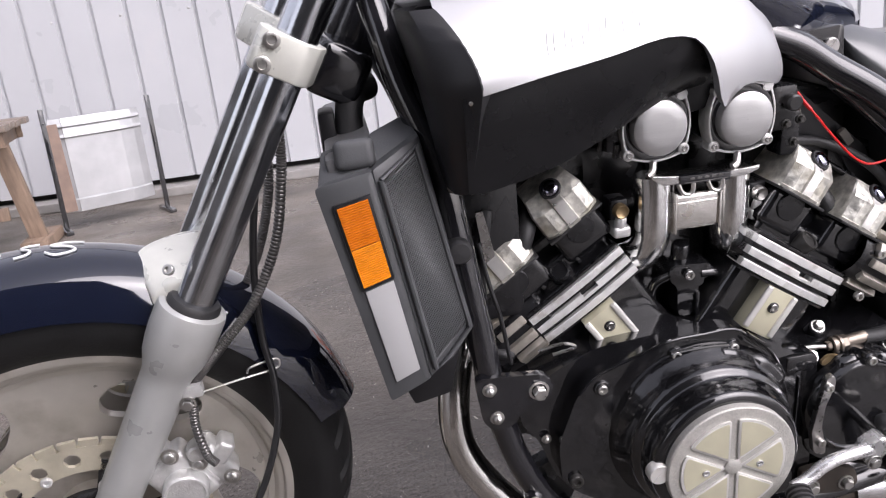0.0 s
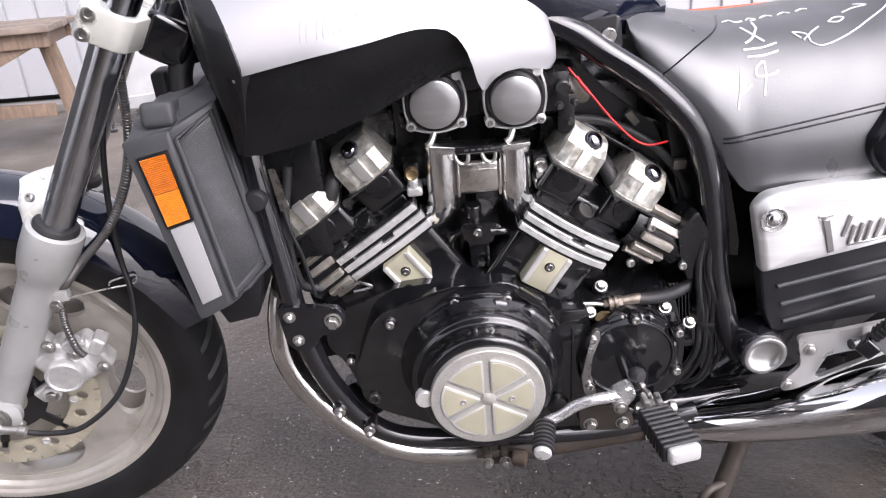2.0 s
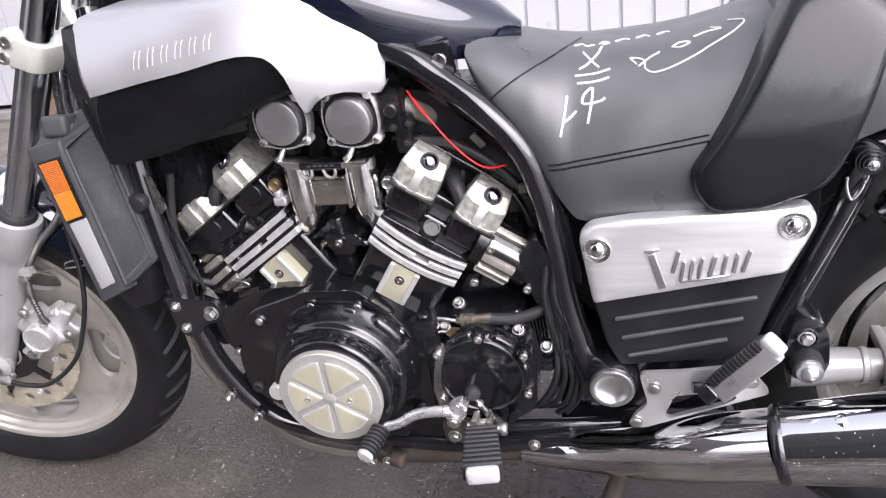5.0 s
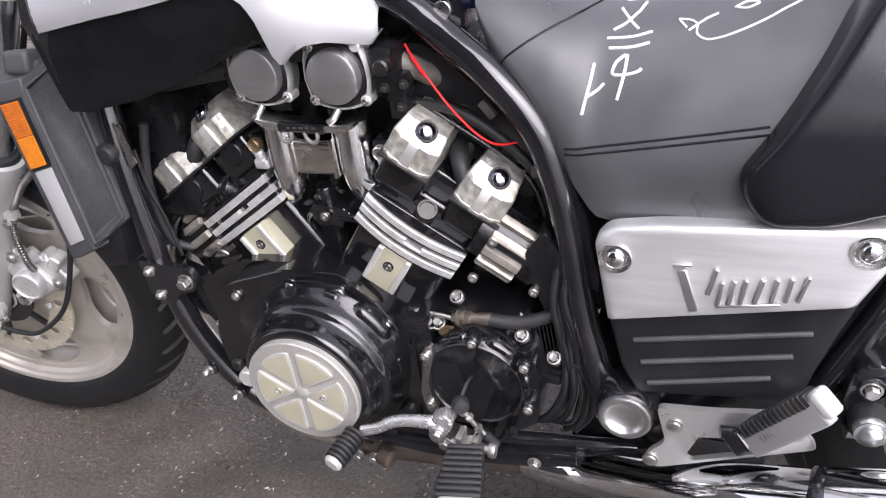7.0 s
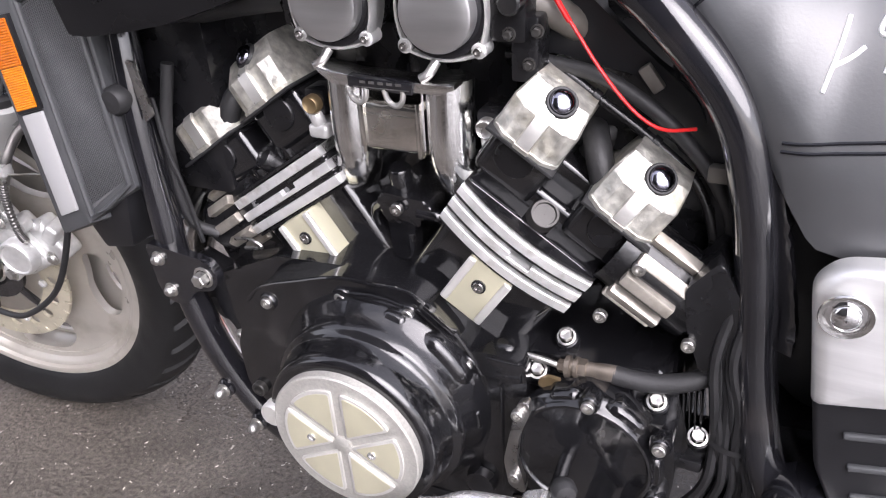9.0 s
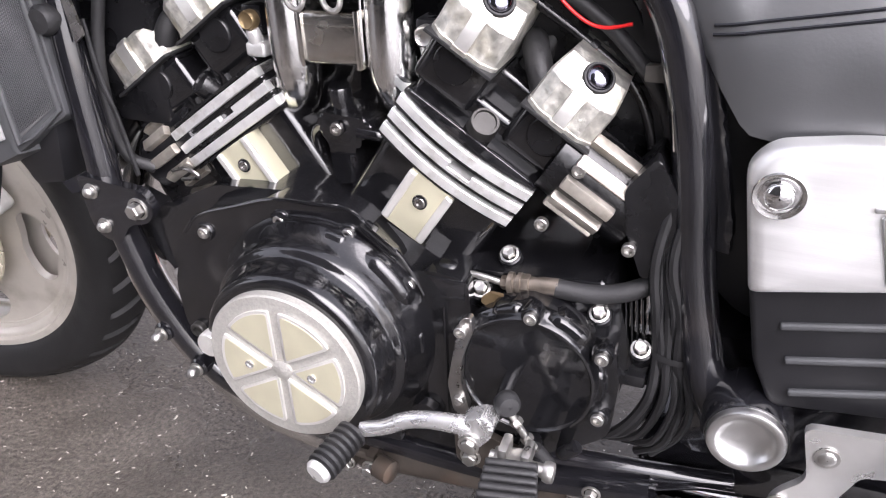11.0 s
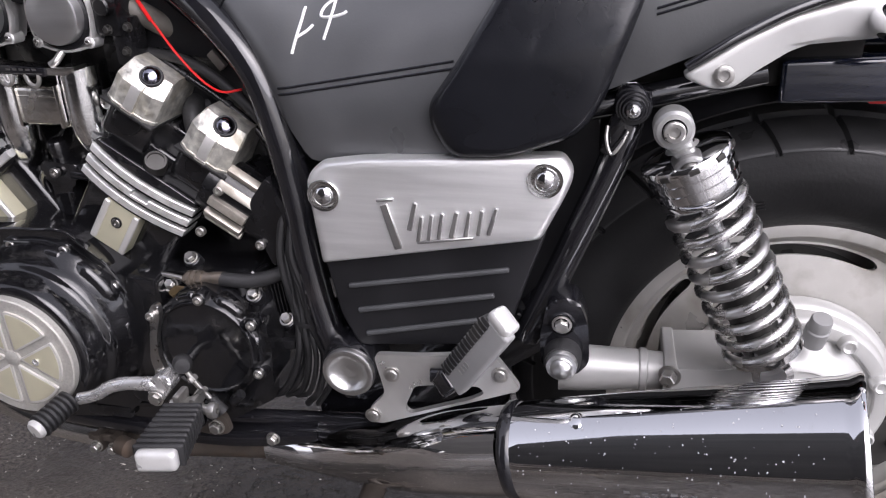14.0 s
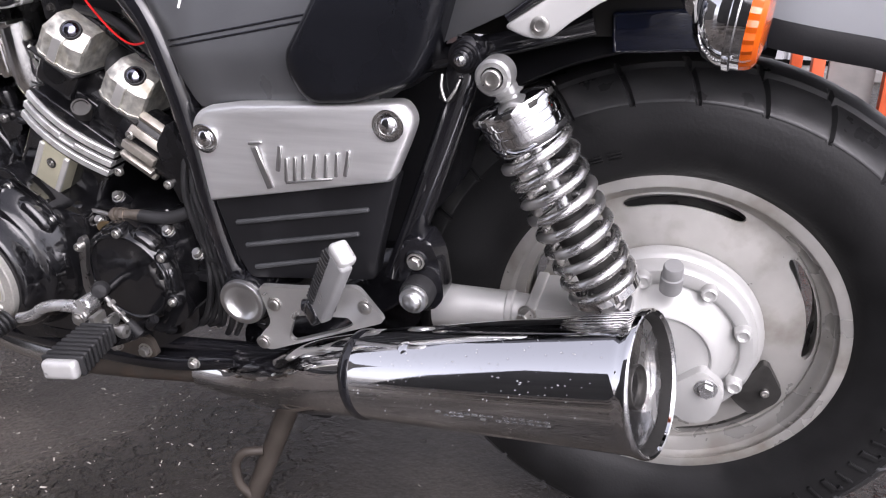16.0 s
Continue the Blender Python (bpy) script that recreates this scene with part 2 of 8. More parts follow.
def tube(bm, pts, r, n=12, k=6, caps=True):
    line = curve(pts, k)
    m = len(line)
    if isinstance(r, (list, tuple)):
        rr = [float(np.interp(i / (m - 1) * (len(r) - 1), range(len(r)), r)) for i in range(m)]
    else:
        rr = [r] * m
    d = (line[1] - line[0]).normalized()
    side = d.orthogonal().normalized()
    rings = []
    for i, p in enumerate(line):
        d2 = (line[min(i + 1, m - 1)] - line[max(i - 1, 0)]).normalized()
        side = d.rotation_difference(d2) @ side
        d = d2
        side = (side - d * side.dot(d)).normalized()
        up = d.cross(side)
        rings.append([p + rr[i] * (math.cos(a) * side + math.sin(a) * up) for a in (2 * math.pi * j / n for j in range(n))])
    skin(bm, rings, True, caps)


def at(p, d=(0, -1, 0), roll=0.0):
    """Local z along d at p; local y points up where it can."""
    d = Vector(d).normalized()
    up = Vector((0, 0, 1)) if abs(d.z) < 0.95 else Vector((1, 0, 0))
    x = up.cross(d).normalized()
    y = d.cross(x)
    m = Matrix((x, y, d)).transposed().to_4x4()
    return Matrix.Translation(p) @ m @ Matrix.Rotation(roll, 4, "Z")


def lathe(bm, prof, m=None, n=48, a0=0.0, a1=2 * math.pi, caps=False):
    m = m or Matrix()
    full = abs(a1 - a0 - 2 * math.pi) < 1e-6
    cnt = n if full else n + 1
    rings = []
    for r, h in prof:
        rings.append([m @ Vector((r * math.cos(a0 + (a1 - a0) * j / n), r * math.sin(a0 + (a1 - a0) * j / n), h)) for j in range(cnt)])
    skin(bm, rings, full, False)
    if caps and full:
        for r, s in ((rings[0], -1), (rings[-1], 1)):
            bm.faces.new([bm.verts.new(p) for p in r][::s])


def soften(bm, edges, w, seg=2):
    if w > 0:
        bmesh.ops.bevel(bm, geom=edges, offset=w, segments=seg, affect="EDGES", profile=0.6, clamp_overlap=True)


def block(bm, c, size, m=None, bevel=0.002, seg=2):
    """A box with softened edges, centred at c, in the frame m."""
    t = bmesh.new()
    bmesh.ops.create_cube(t, size=1.0, matrix=(m or Matrix()) @ Matrix.Translation(c) @ Matrix.Diagonal((*size, 1)))
    soften(t, t.edges[:], bevel, seg)
    join(bm, t)


def join(bm, t):
    me = bpy.data.meshes.new("tmp")
    t.to_mesh(me)
    t.free()
    bm.from_mesh(me)
    bpy.data.meshes.remove(me)


def rounded(pts, r, seg=5):
    """A polygon of 2D points with its corners rounded; r one radius or one for each corner."""
    out, n = [], len(pts)
    for i in range(n):
        p = Vector(pts[i]).to_2d()
        a, b = Vector(pts[i - 1]).to_2d() - p, Vector(pts[(i + 1) % n]).to_2d() - p
        q = r[i] if isinstance(r, (list, tuple)) else r
        q = min(q, a.length * 0.45, b.length * 0.45)
        if q < 1e-5:
            out.append((p.x, p.y))
            continue
        a, b = p + a.normalized() * q, p + b.normalized() * q
        for j in range(seg + 1):
            t = j / seg
            s = (1 - t) ** 2 * a + 2 * t * (1 - t) * p + t * t * b
            out.append((s.x, s.y))
    return out


def prism(bm, outline, y0, y1, bevel=0.0, seg=2, fun=None):
    """An outline of (x, z) as a slab from its outer face y0 to y1."""
    t = bmesh.new()
    a = [t.verts.new((x, y0, z)) for x, z in outline]
    b = [t.verts.new((x, y1, z)) for x, z in outline]
    f = t.faces.new(a)
    t.faces.new(b[::-1])
    n = len(a)
    for i in range(n):
        t.faces.new((a[i], b[i], b[(i + 1) % n], a[(i + 1) % n]))
    soften(t, list(f.edges), bevel, seg)
    if fun:
        for v in t.verts:
            v.co.y += fun(v.co.x, v.co.z)
    bmesh.ops.triangulate(t, faces=[g for g in t.faces if len(g.verts) > 4])
    join(bm, t)


def pillow(bm, outline, face, depth, edge=0.008, rings=6, centre=None, back=True):
    """A slab with a curved outer face: face(x, z) gives its y, the rim is rounded over edge and goes back by depth."""
    cx = sum(p[0] for p in outline) / len(outline) if centre is None else centre[0]
    cz = sum(p[1] for p in outline) / len(outline) if centre is None else centre[1]
    size = sum(math.hypot(p[0] - cx, p[1] - cz) for p in outline) / len(outline)
    e = edge / size
    steps = [(1.0, depth), (1.0, edge)] + [(1 - e * (1 - math.cos(a)), edge * (1 - math.sin(a))) for a in (0.4, 0.8, 1.2, 1.57)]
    steps += [((1 - e) * (1 - j / rings), 0.0) for j in range(1, rings)]
    allr = []
    for s, off in steps:
        ring = []
        for x, z in outline:
            X, Z = cx + (x - cx) * s, cz + (z - cz) * s
            ring.append((X, face(X, Z) + off, Z))
        allr.append(ring)
    vs = skin(bm, allr, True, False)
    mid = bm.verts.new((cx, face(cx, cz), cz))
    last = vs[-1]
    for i in range(len(last)):
        bm.faces.new((last[i], last[(i + 1) % len(last)], mid))
    if back:
        bm.faces.new(vs[0][::-1])


def thicken(bm, th):
    bmesh.ops.recalc_face_normals(bm, faces=bm.faces)
    bm.normal_update()
    bmesh.ops.solidify(bm, geom=bm.faces[:], thickness=th)


BOLTS = {}


def bolt(p, d=(0, -1, 0), r=0.0055, h=0.006, kind="socket", material=None, parent=None, name="bolt"):
    """A screw head that stands on p and points along d."""
    material = material or M_ZINC
    key = (round(r, 5), round(h, 5), kind, material.name, name)
    if key not in BOLTS:
        bm = bmn()
        if kind == "socket":
            lathe(bm, [(r, 0), (r, h * 0.85), (r * 0.88, h), (r * 0.55, h), (r * 0.5, h * 0.45), (0.0001, h * 0.4)], None, 14)
        elif kind == "hex":
            lathe(bm, [(r * 1.45, -0.0002), (r * 1.45, 0.0014), (r * 1.1, 0.0016)], None, 14)
            lathe(bm, [(r, 0.001), (r, h * 0.9), (r * 0.85, h), (r * 0.5, h), (0.0001, h * 0.93)], None, 6)
        elif kind == "dome":
            lathe(bm, [(r * 1.4, 0), (r * 1.4, 0.0012), (r, 0.0015), (r, h * 0.5)] + [(r * math.cos(a), h * 0.5 + h * 0.5 * math.sin(a)) for a in (0.4, 0.8, 1.2, 1.5)], None, 16)
        elif kind == "slot":
            lathe(bm, [(r, 0), (r, h * 0.8), (r * 0.9, h), (0.0001, h)], None, 20)
            block(bm, (0, 0, h), (r * 1.7, r * 0.22, h * 0.12), None, 0.0)
        bmesh.ops.recalc_face_normals(bm, faces=bm.faces)
        me = bpy.data.meshes.new(name)
        bm.to_mesh(me)
        bm.free()
        me.polygons.foreach_set("use_smooth", [True] * len(me.polygons))
        me.set_sharp_from_angle(angle=radians(35))
        me.materials.append(material)
        BOLTS[key] = me
    ob = new(name, BOLTS[key])
    ob.parent = parent or ROOT
    ob.matrix_basis = at(p, d, random.uniform(0, 1))
    return ob


def steered(v):
    return STEER @ Vector(v)

# ---- the yard ----
def asphalt():
    m = bpy.data.materials.new("wet_asphalt")
    m.use_nodes = True
    n, l = m.node_tree.nodes, m.node_tree.links
    b = n["Principled BSDF"]
    co = n.new("ShaderNodeTexCoord")

    def noisy(s, d, r=0.55):
        t = n.new("ShaderNodeTexNoise")
        t.inputs["Scale"].default_value, t.inputs["Detail"].default_value, t.inputs["Roughness"].default_value = s, d, r
        l.new(co.outputs["Object"], t.inputs["Vector"])
        return t.outputs["Fac"]

    def ramp(src, lo, hi, a, c):
        r = n.new("ShaderNodeMapRange")
        for k, v in zip(("From Min", "From Max", "To Min", "To Max"), (lo, hi, a, c)):
            r.inputs[k].default_value = v
        l.new(src, r.inputs["Value"])
        return r.outputs["Result"]

    grain, blot, wet = noisy(150, 8, 0.8), noisy(2.2, 6), noisy(1.3, 5)
    m1 = n.new("ShaderNodeMix")
    m1.data_type = "RGBA"
    m1.inputs["A"].default_value, m1.inputs["B"].default_value = (0.088, 0.076, 0.065, 1), (0.176, 0.155, 0.134, 1)
    l.new(ramp(blot, 0.35, 0.65, 0, 1), m1.inputs["Factor"])
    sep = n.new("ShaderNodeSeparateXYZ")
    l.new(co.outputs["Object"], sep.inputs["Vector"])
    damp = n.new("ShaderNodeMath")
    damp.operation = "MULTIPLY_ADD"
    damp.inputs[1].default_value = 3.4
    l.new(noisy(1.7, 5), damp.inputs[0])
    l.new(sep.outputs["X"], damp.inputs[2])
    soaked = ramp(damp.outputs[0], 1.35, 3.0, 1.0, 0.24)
    m2 = n.new("ShaderNodeMix")
    m2.data_type, m2.blend_type = "RGBA", "MULTIPLY"
    l.new(ramp(soaked, 0.24, 0.8, 0.55, 1.0), m2.inputs["Factor"])
    l.new(m1.outputs["Result"], m2.inputs["A"])
    l.new(ramp(grain, 0.36, 0.64, 0.2, 1.9), m2.inputs["B"])
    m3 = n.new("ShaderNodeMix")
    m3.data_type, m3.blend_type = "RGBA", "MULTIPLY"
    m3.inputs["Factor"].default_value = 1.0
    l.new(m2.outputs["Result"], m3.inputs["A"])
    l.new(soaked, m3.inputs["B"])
    l.new(m3.outputs["Result"], b.inputs["Base Color"])
    gloss = n.new("ShaderNodeMath")
    gloss.operation = "MULTIPLY"
    l.new(ramp(wet, 0.38, 0.6, 0.24, 0.6), gloss.inputs[0])
    l.new(ramp(soaked, 0.24, 1.0, 0.5, 1.0), gloss.inputs[1])
    l.new(gloss.outputs[0], b.inputs["Roughness"])
    b.inputs["Specular IOR Level"].default_value = 0.35
    bp = n.new("ShaderNodeBump")
    bp.inputs["Distance"].default_value = 0.006
    l.new(ramp(soaked, 0.24, 0.9, 0.3, 0.6), bp.inputs["Strength"])
    lumps = n.new("ShaderNodeMath")
    lumps.operation = "MULTIPLY_ADD"
    lumps.inputs[1].default_value = 2.6
    l.new(noisy(38, 4, 0.6), lumps.inputs[0])
    l.new(noisy(170, 8, 0.75), lumps.inputs[2])
    l.new(lumps.outputs[0], bp.inputs["Height"])
    # ridges of grit that stand out of the thin water film
    grit = n.new("ShaderNodeMath")
    grit.operation = "MULTIPLY"
    l.new(ramp(noisy(55, 3, 0.5), 0.5, 0.66, 0, 1), grit.inputs[0])
    l.new(ramp(noisy(1.9, 3), 0.46, 0.56, 0, 1), grit.inputs[1])
    film = n.new("ShaderNodeBump")
    film.inputs["Distance"].default_value = 0.008
    l.new(ramp(soaked, 0.24, 0.6, 1.0, 0.0), film.inputs["Strength"])
    l.new(grit.outputs[0], film.inputs["Height"])
    l.new(bp.outputs["Normal"], film.inputs["Normal"])
    l.new(film.outputs["Normal"], b.inputs["Normal"])
    return m


def slab_object(name, bm, material, label, kind="structure", category=""):
    ob = link(name, bm, material, None, "", True)
    return tagged(ob, label, category or name.split("_")[0], "", kind)


M_WALL = mat("white_sheet_metal", (0.4, 0.405, 0.42), 0.34, 0.0, 0.03, 3, 0.02, 30, dirt=(0.45, 0.43, 0.41), dirty=0.12, dscale=3)
M_DARKWALL = mat("dark_blocker_wall", (0.06, 0.058, 0.055), 0.8, 0.0, 0.3, 2, 0.1, 40)
M_CONC = mat("wet_concrete", (0.22, 0.21, 0.2), 0.6, 0.0, 0.2, 8, 0.2, 90)
# near-black that stands in for the shade of gaps and openings
M_SHADOWGAP = mat("flat_gap_black", (0.012, 0.011, 0.01), 0.9, 0.0, 0.3, 9, 0.2)
M_WOOD = mat("weathered_pine", (0.2, 0.14, 0.1), 0.62, 0.0, 0.3, 9, 0.25, 120, stretch=(6, 1, 1), dirt=(0.16, 0.12, 0.09), dirty=0.35, dscale=7)
M_WOODG = mat("grey_wet_boards", (0.19, 0.15, 0.12), 0.5, 0.0, 0.3, 8, 0.25, 120, stretch=(1, 6, 1), dirt=(0.08, 0.07, 0.06), dirty=0.35, dscale=7)
M_GALV = mat("galvanised_sheet", (0.42, 0.425, 0.43), 0.42, 0.5, 0.1, 9, 0.04, 40, rvar=0.06)
M_RUSTBROWN = mat("brown_primer", (0.2, 0.14, 0.11), 0.6, 0.0, 0.15, 20, 0.1)
M_ORANGE = mat("orange_paint", (0.62, 0.1, 0.03), 0.45, 0.0, 0.12, 12, 0.05, dirt=(0.3, 0.08, 0.04), dirty=0.25)

bm = bmn()
bmesh.ops.create_grid(bm, x_segments=60, y_segments=60, size=1.0)
for v in bm.verts:
    v.co.x, v.co.y = (math.copysign(abs(c) ** 3 * 400, c) for c in (v.co.x, v.co.y))
    v.co.x += 0.7
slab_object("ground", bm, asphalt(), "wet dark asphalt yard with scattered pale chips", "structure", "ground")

WALL_Y, RIB = 4.42, 0.218


def ribbed_wall():
    bm = bmn()
    xs, ys = [], []
    x = -8.073
    while x < 10.0:
        for dx, dy in ((0.0, 0.0), (RIB - 0.034, 0.0), (RIB - 0.026, 0.022), (RIB - 0.008, 0.022)):
            xs.append(x + dx)
            ys.append(WALL_Y + dy)
        x += RIB
    for z0, z1 in ((0.1, 3.6),):
        a = [bm.verts.new((p, q, z0)) for p, q in zip(xs, ys)]
        b = [bm.verts.new((p, q, z1)) for p, q in zip(xs, ys)]
        for i in range(len(a) - 1):
            bm.faces.new((a[i], a[i + 1], b[i + 1], b[i]))
    thicken(bm, 0.003)
    return bm


slab_object("wall_north", ribbed_wall(), M_WALL, "white ribbed sheet-metal wall with upright seams")
# black core paints the shade in the gap under the sheets
bm = bmn()
block(bm, (1, WALL_Y + 0.22, 1.9), (18.2, 0.3, 3.8), None, 0)
slab_object("wall_north_core", bm, M_SHADOWGAP, "near-black core that paints the shaded gap behind the sheet metal")
bm = bmn()
block(bm, (1, WALL_Y - 0.03, 0.03), (18, 0.3, 0.06), None, 0.008)
slab_object("plinth", bm, M_CONC, "low wet concrete plinth under the wall")
# unseen dark block, added to cut southern sky from the bike's reflections
bm = bmn()
block(bm, (-0.25, -4.2, 2.4), (2.9, 3.0, 4.8), None, 0)
# second unseen slab, added so the fork tubes reflect something dark
bm2 = bmn()
block(bm2, (-5.2, 0.6, 1.6), (0.2, 7.4, 3.2), None, 0)
slab_object("wall_west", bm2, M_DARKWALL, "unseen dark slab added to the west to darken reflections")
slab_object("wall_south", bm, M_DARKWALL, "unseen tall dark block added to the south to darken reflections")

screws = bmn()
x = -8.0
while x < 9.5:
    for z in (0.17, 1.2):
        lathe(screws, [(0.008, 0), (0.008, 0.004), (0.005, 0.007), (0.0003, 0.007)], at((x + 0.09, WALL_Y - 0.001, z)), 8)
    x += RIB * 2
slab_object("wall_screws", screws, M_ZINC, "small zinc screws along the sheet-metal wall", "stuff", "screws")


def work_table():
    e = tagged(new("work_table"), "rough weathered pine trestle table with a low stretcher", "table")
    e.matrix_world = pose(-1.32, 3.0, 0, 0, 0, 14)

    def p(name, c, size, turn, material):
        bm = bmn()
        block(bm, (0, 0, 0), size, None, 0.004)
        for v in bm.verts:
            v.co.z += 0.003 * noise.noise(v.co * 9)
        ob = link(name, bm, material, e, "", False)
        ob.matrix_basis = pose(*c, *turn)
        return ob

    for i in range(5):
        p("board", (-0.5 + 0.004 * i, -0.1 + 0.155 * i, 0.66 + 0.004 * (i % 2)), (1.2, 0.148, 0.03), (0.5 * (i % 3), 0.6, 0.4 * i - 0.8), M_WOODG)
    p("apron", (-0.5, -0.12, 0.605), (1.15, 0.035, 0.08), (0, 0, 0), M_WOOD)
    p("apron", (0.03, 0.2, 0.605), (0.035, 0.66, 0.085), (0, 0, 0), M_WOOD)
    p("apron", (-0.5, 0.52, 0.605), (1.15, 0.035, 0.08), (0, 0, 0), M_WOOD)
    p("leg", (0.04, 0.14, 0.31), (0.085, 0.05, 0.62), (0, -8, 0), M_WOOD)
    p("leg", (-1.03, 0.14, 0.31), (0.085, 0.05, 0.62), (0, 8, 0), M_WOOD)
    p("foot_board", (0.08, 0.2, 0.035), (0.13, 0.4, 0.06), (0, 0, -6), M_WOOD)
    p("foot_board", (-1.07, 0.2, 0.035), (0.13, 0.4, 0.06), (0, 0, 6), M_WOOD)
    p("stretcher", (-0.5, 0.1, 0.24), (0.95, 0.03, 0.07), (0, 3, 0), M_WOOD)
    p("brace", (-0.3, -0.1, 0.47), (0.62, 0.028, 0.06), (0, -24, 0), M_WOOD)


def sheet_stand():
    e = tagged(new("sheet_metal_stand"), "creased galvanised sheet held between two black posts", "metal stand")
    e.matrix_world = pose(-1.01, 3.64, 0, 0, 0, 28)
    for x, tilt in ((-0.29, 1.5), (0.29, 1.5)):
        bm = bmn()
        block(bm, (0, 0, 0.35), (0.026, 0.022, 0.7), None, 0.002)
        for z in (0.2, 0.42, 0.62):
            lathe(bm, [(0.006, 0), (0.006, 0.004), (0.0003, 0.005)], at((0, -0.011, z)), 8)
        ob = link("post", bm, M_FRAME, e)
        ob.matrix_basis = pose(x, 0, 0, 0, tilt, 0)
    bm = bmn()
    prof = [(-0.25, 0.02), (-0.19, 0.0), (-0.185, -0.004), (0.12, -0.008), (0.2, 0.02), (0.25, 0.05)]
    rows = []
    for z, dy in ((0.1, 0.0), (0.17, -0.006), (0.178, 0.006), (0.52, 0.004), (0.53, -0.012), (0.545, 0.0), (0.58, 0.004), (0.59, -0.012), (0.605, 0.0), (0.635, 0.01)):
        rows.append([(x + 0.012 * (z - 0.4), y + dy, z) for x, y in prof])
    skin(bm, rows, False, False)
    thicken(bm, 0.004)
    link("sheet", bm, M_GALV, e, "", True)
    bm = bmn()
    block(bm, (-0.245, -0.006, 0.36), (0.075, 0.006, 0.5), None, 0.001)
    link("edge_strip", bm, M_RUSTBROWN, e, "brown primed edge strip", True)
    for x in (-0.3, 0.28):
        bm = bmn()
        block(bm, (x, -0.03, 0.012), (0.04, 0.24, 0.024), None, 0.004)
        link("foot", bm, M_FRAME, e)


def orange_rack():
    e = tagged(new("orange_frame"), "orange painted steel frame with grey boards", "frame")
    e.matrix_world = pose(2.3, 2.95, 0, 0, 0, 4)
    for x, y in ((-0.16, 0), (0.15, 0.0), (0.46, 0.02), (-0.16, 0.5), (0.46, 0.5)):
        bm = bmn()
        block(bm, (x, y, 0.21), (0.055, 0.05, 0.42), None, 0.004)
        link("post", bm, M_ORANGE, e)
    for y in (0, 0.5):
        bm = bmn()
        block(bm, (0.15, y, 0.395), (0.66, 0.04, 0.05), None, 0.004)
        link("rail", bm, M_ORANGE, e)
    for i in range(2):
        bm = bmn()
        block(bm, (0.0 + 0.3 * i, 0.06, 0.19), (0.2, 0.03, 0.34), None, 0.003)
        link("board", bm, M_CONC, e)


rng = np.random.default_rng(4)
cn = 27000
cx0, cy0 = rng.uniform(-1.0, 2.5, cn), -1.0 + 4.2 * rng.random(cn) ** 1.3
size = rng.uniform(0.0005, 0.0016, cn) * np.where(rng.random(cn) < 0.05, 1.8, 1.0)
keep = [noise.noise(Vector((x * 1.6, y * 1.6, 3.0))) + 0.5 * noise.noise(Vector((x * 7, y * 7, 1.0))) > rng.uniform(-0.5, 0.35) for x, y in zip(cx0, cy0)]
keep = [k and (x < 0.75 or r > min(0.95, 2.2 * (x - 0.75))) for k, x, r in zip(keep, cx0, rng.random(cn))]
verts, faces = [], []
for x, y, s in zip(cx0[keep], cy0[keep], size[keep]):
    q = pose(x, y, s * 0.25, rng.uniform(-30, 30), rng.uniform(-30, 30), rng.uniform(0, 360))
    k, ln = len(verts), rng.uniform(1.0, 2.6)
    verts += [q @ Vector(p) for p in ((-s * ln, -s * 0.6, 0), (s * ln, -s * 0.7, 0), (s * ln, s * 0.5, 0), (-s * ln, s * 0.7, 0), (0, 0, s * 0.8))]
    faces += [(k, k + 1, k + 4), (k + 1, k + 2, k + 4), (k + 2, k + 3, k + 4), (k + 3, k, k + 4)]
chip_mesh = bpy.data.meshes.new("pale_chips")
chip_mesh.from_pydata(verts, [], faces)
chip_mesh.materials.append(mat("pale_chip", (0.42, 0.395, 0.35), 0.6, 0, 0.5, 6, 0))
tagged(new("pale_chips", chip_mesh), "pale wood and stone chips strewn over the asphalt", "chips", "", "stuff")
work_table()
sheet_stand()
orange_rack()

# ---- motorcycle: front wheel, fork ----
RAKE = radians(30.8)
AX = Vector((math.sin(RAKE), 0, math.cos(RAKE)))
HEAD = Vector((-0.119, 0, 0))
STEER = Matrix.Translation(HEAD) @ Matrix.Rotation(radians(9.5), 4, AX) @ Matrix.Translation(-HEAD)
FW = Vector((0.0, 0.0, 0.327))
RW = Vector((1.59, 0.0, 0.326))
FORK_Y, LEAD = 0.0735, 0.006


def fin(bm):
    bm.transform(STEER)
    return bm


def tyre_mesh(c, prof, n, groove, slant=0.0):
    line = [Vector((r, y, 0)) for r, y in prof]
    half = curve(line, 4)
    full = half + [Vector((p.x, -p.y, 0)) for p in half[-2::-1]]
    bm = bmn()
    rings = []
    for p in full:
        ring = []
        for j in range(n):
            a = 2 * math.pi * j / n
            r = p.x - groove(a, p.y, p.x)
            a += slant * abs(p.y)
            ring.append((c.x + r * math.cos(a), c.y + p.y, c.z + r * math.sin(a)))
        rings.append(ring)
    skin(bm, rings, True, False)
    return bm


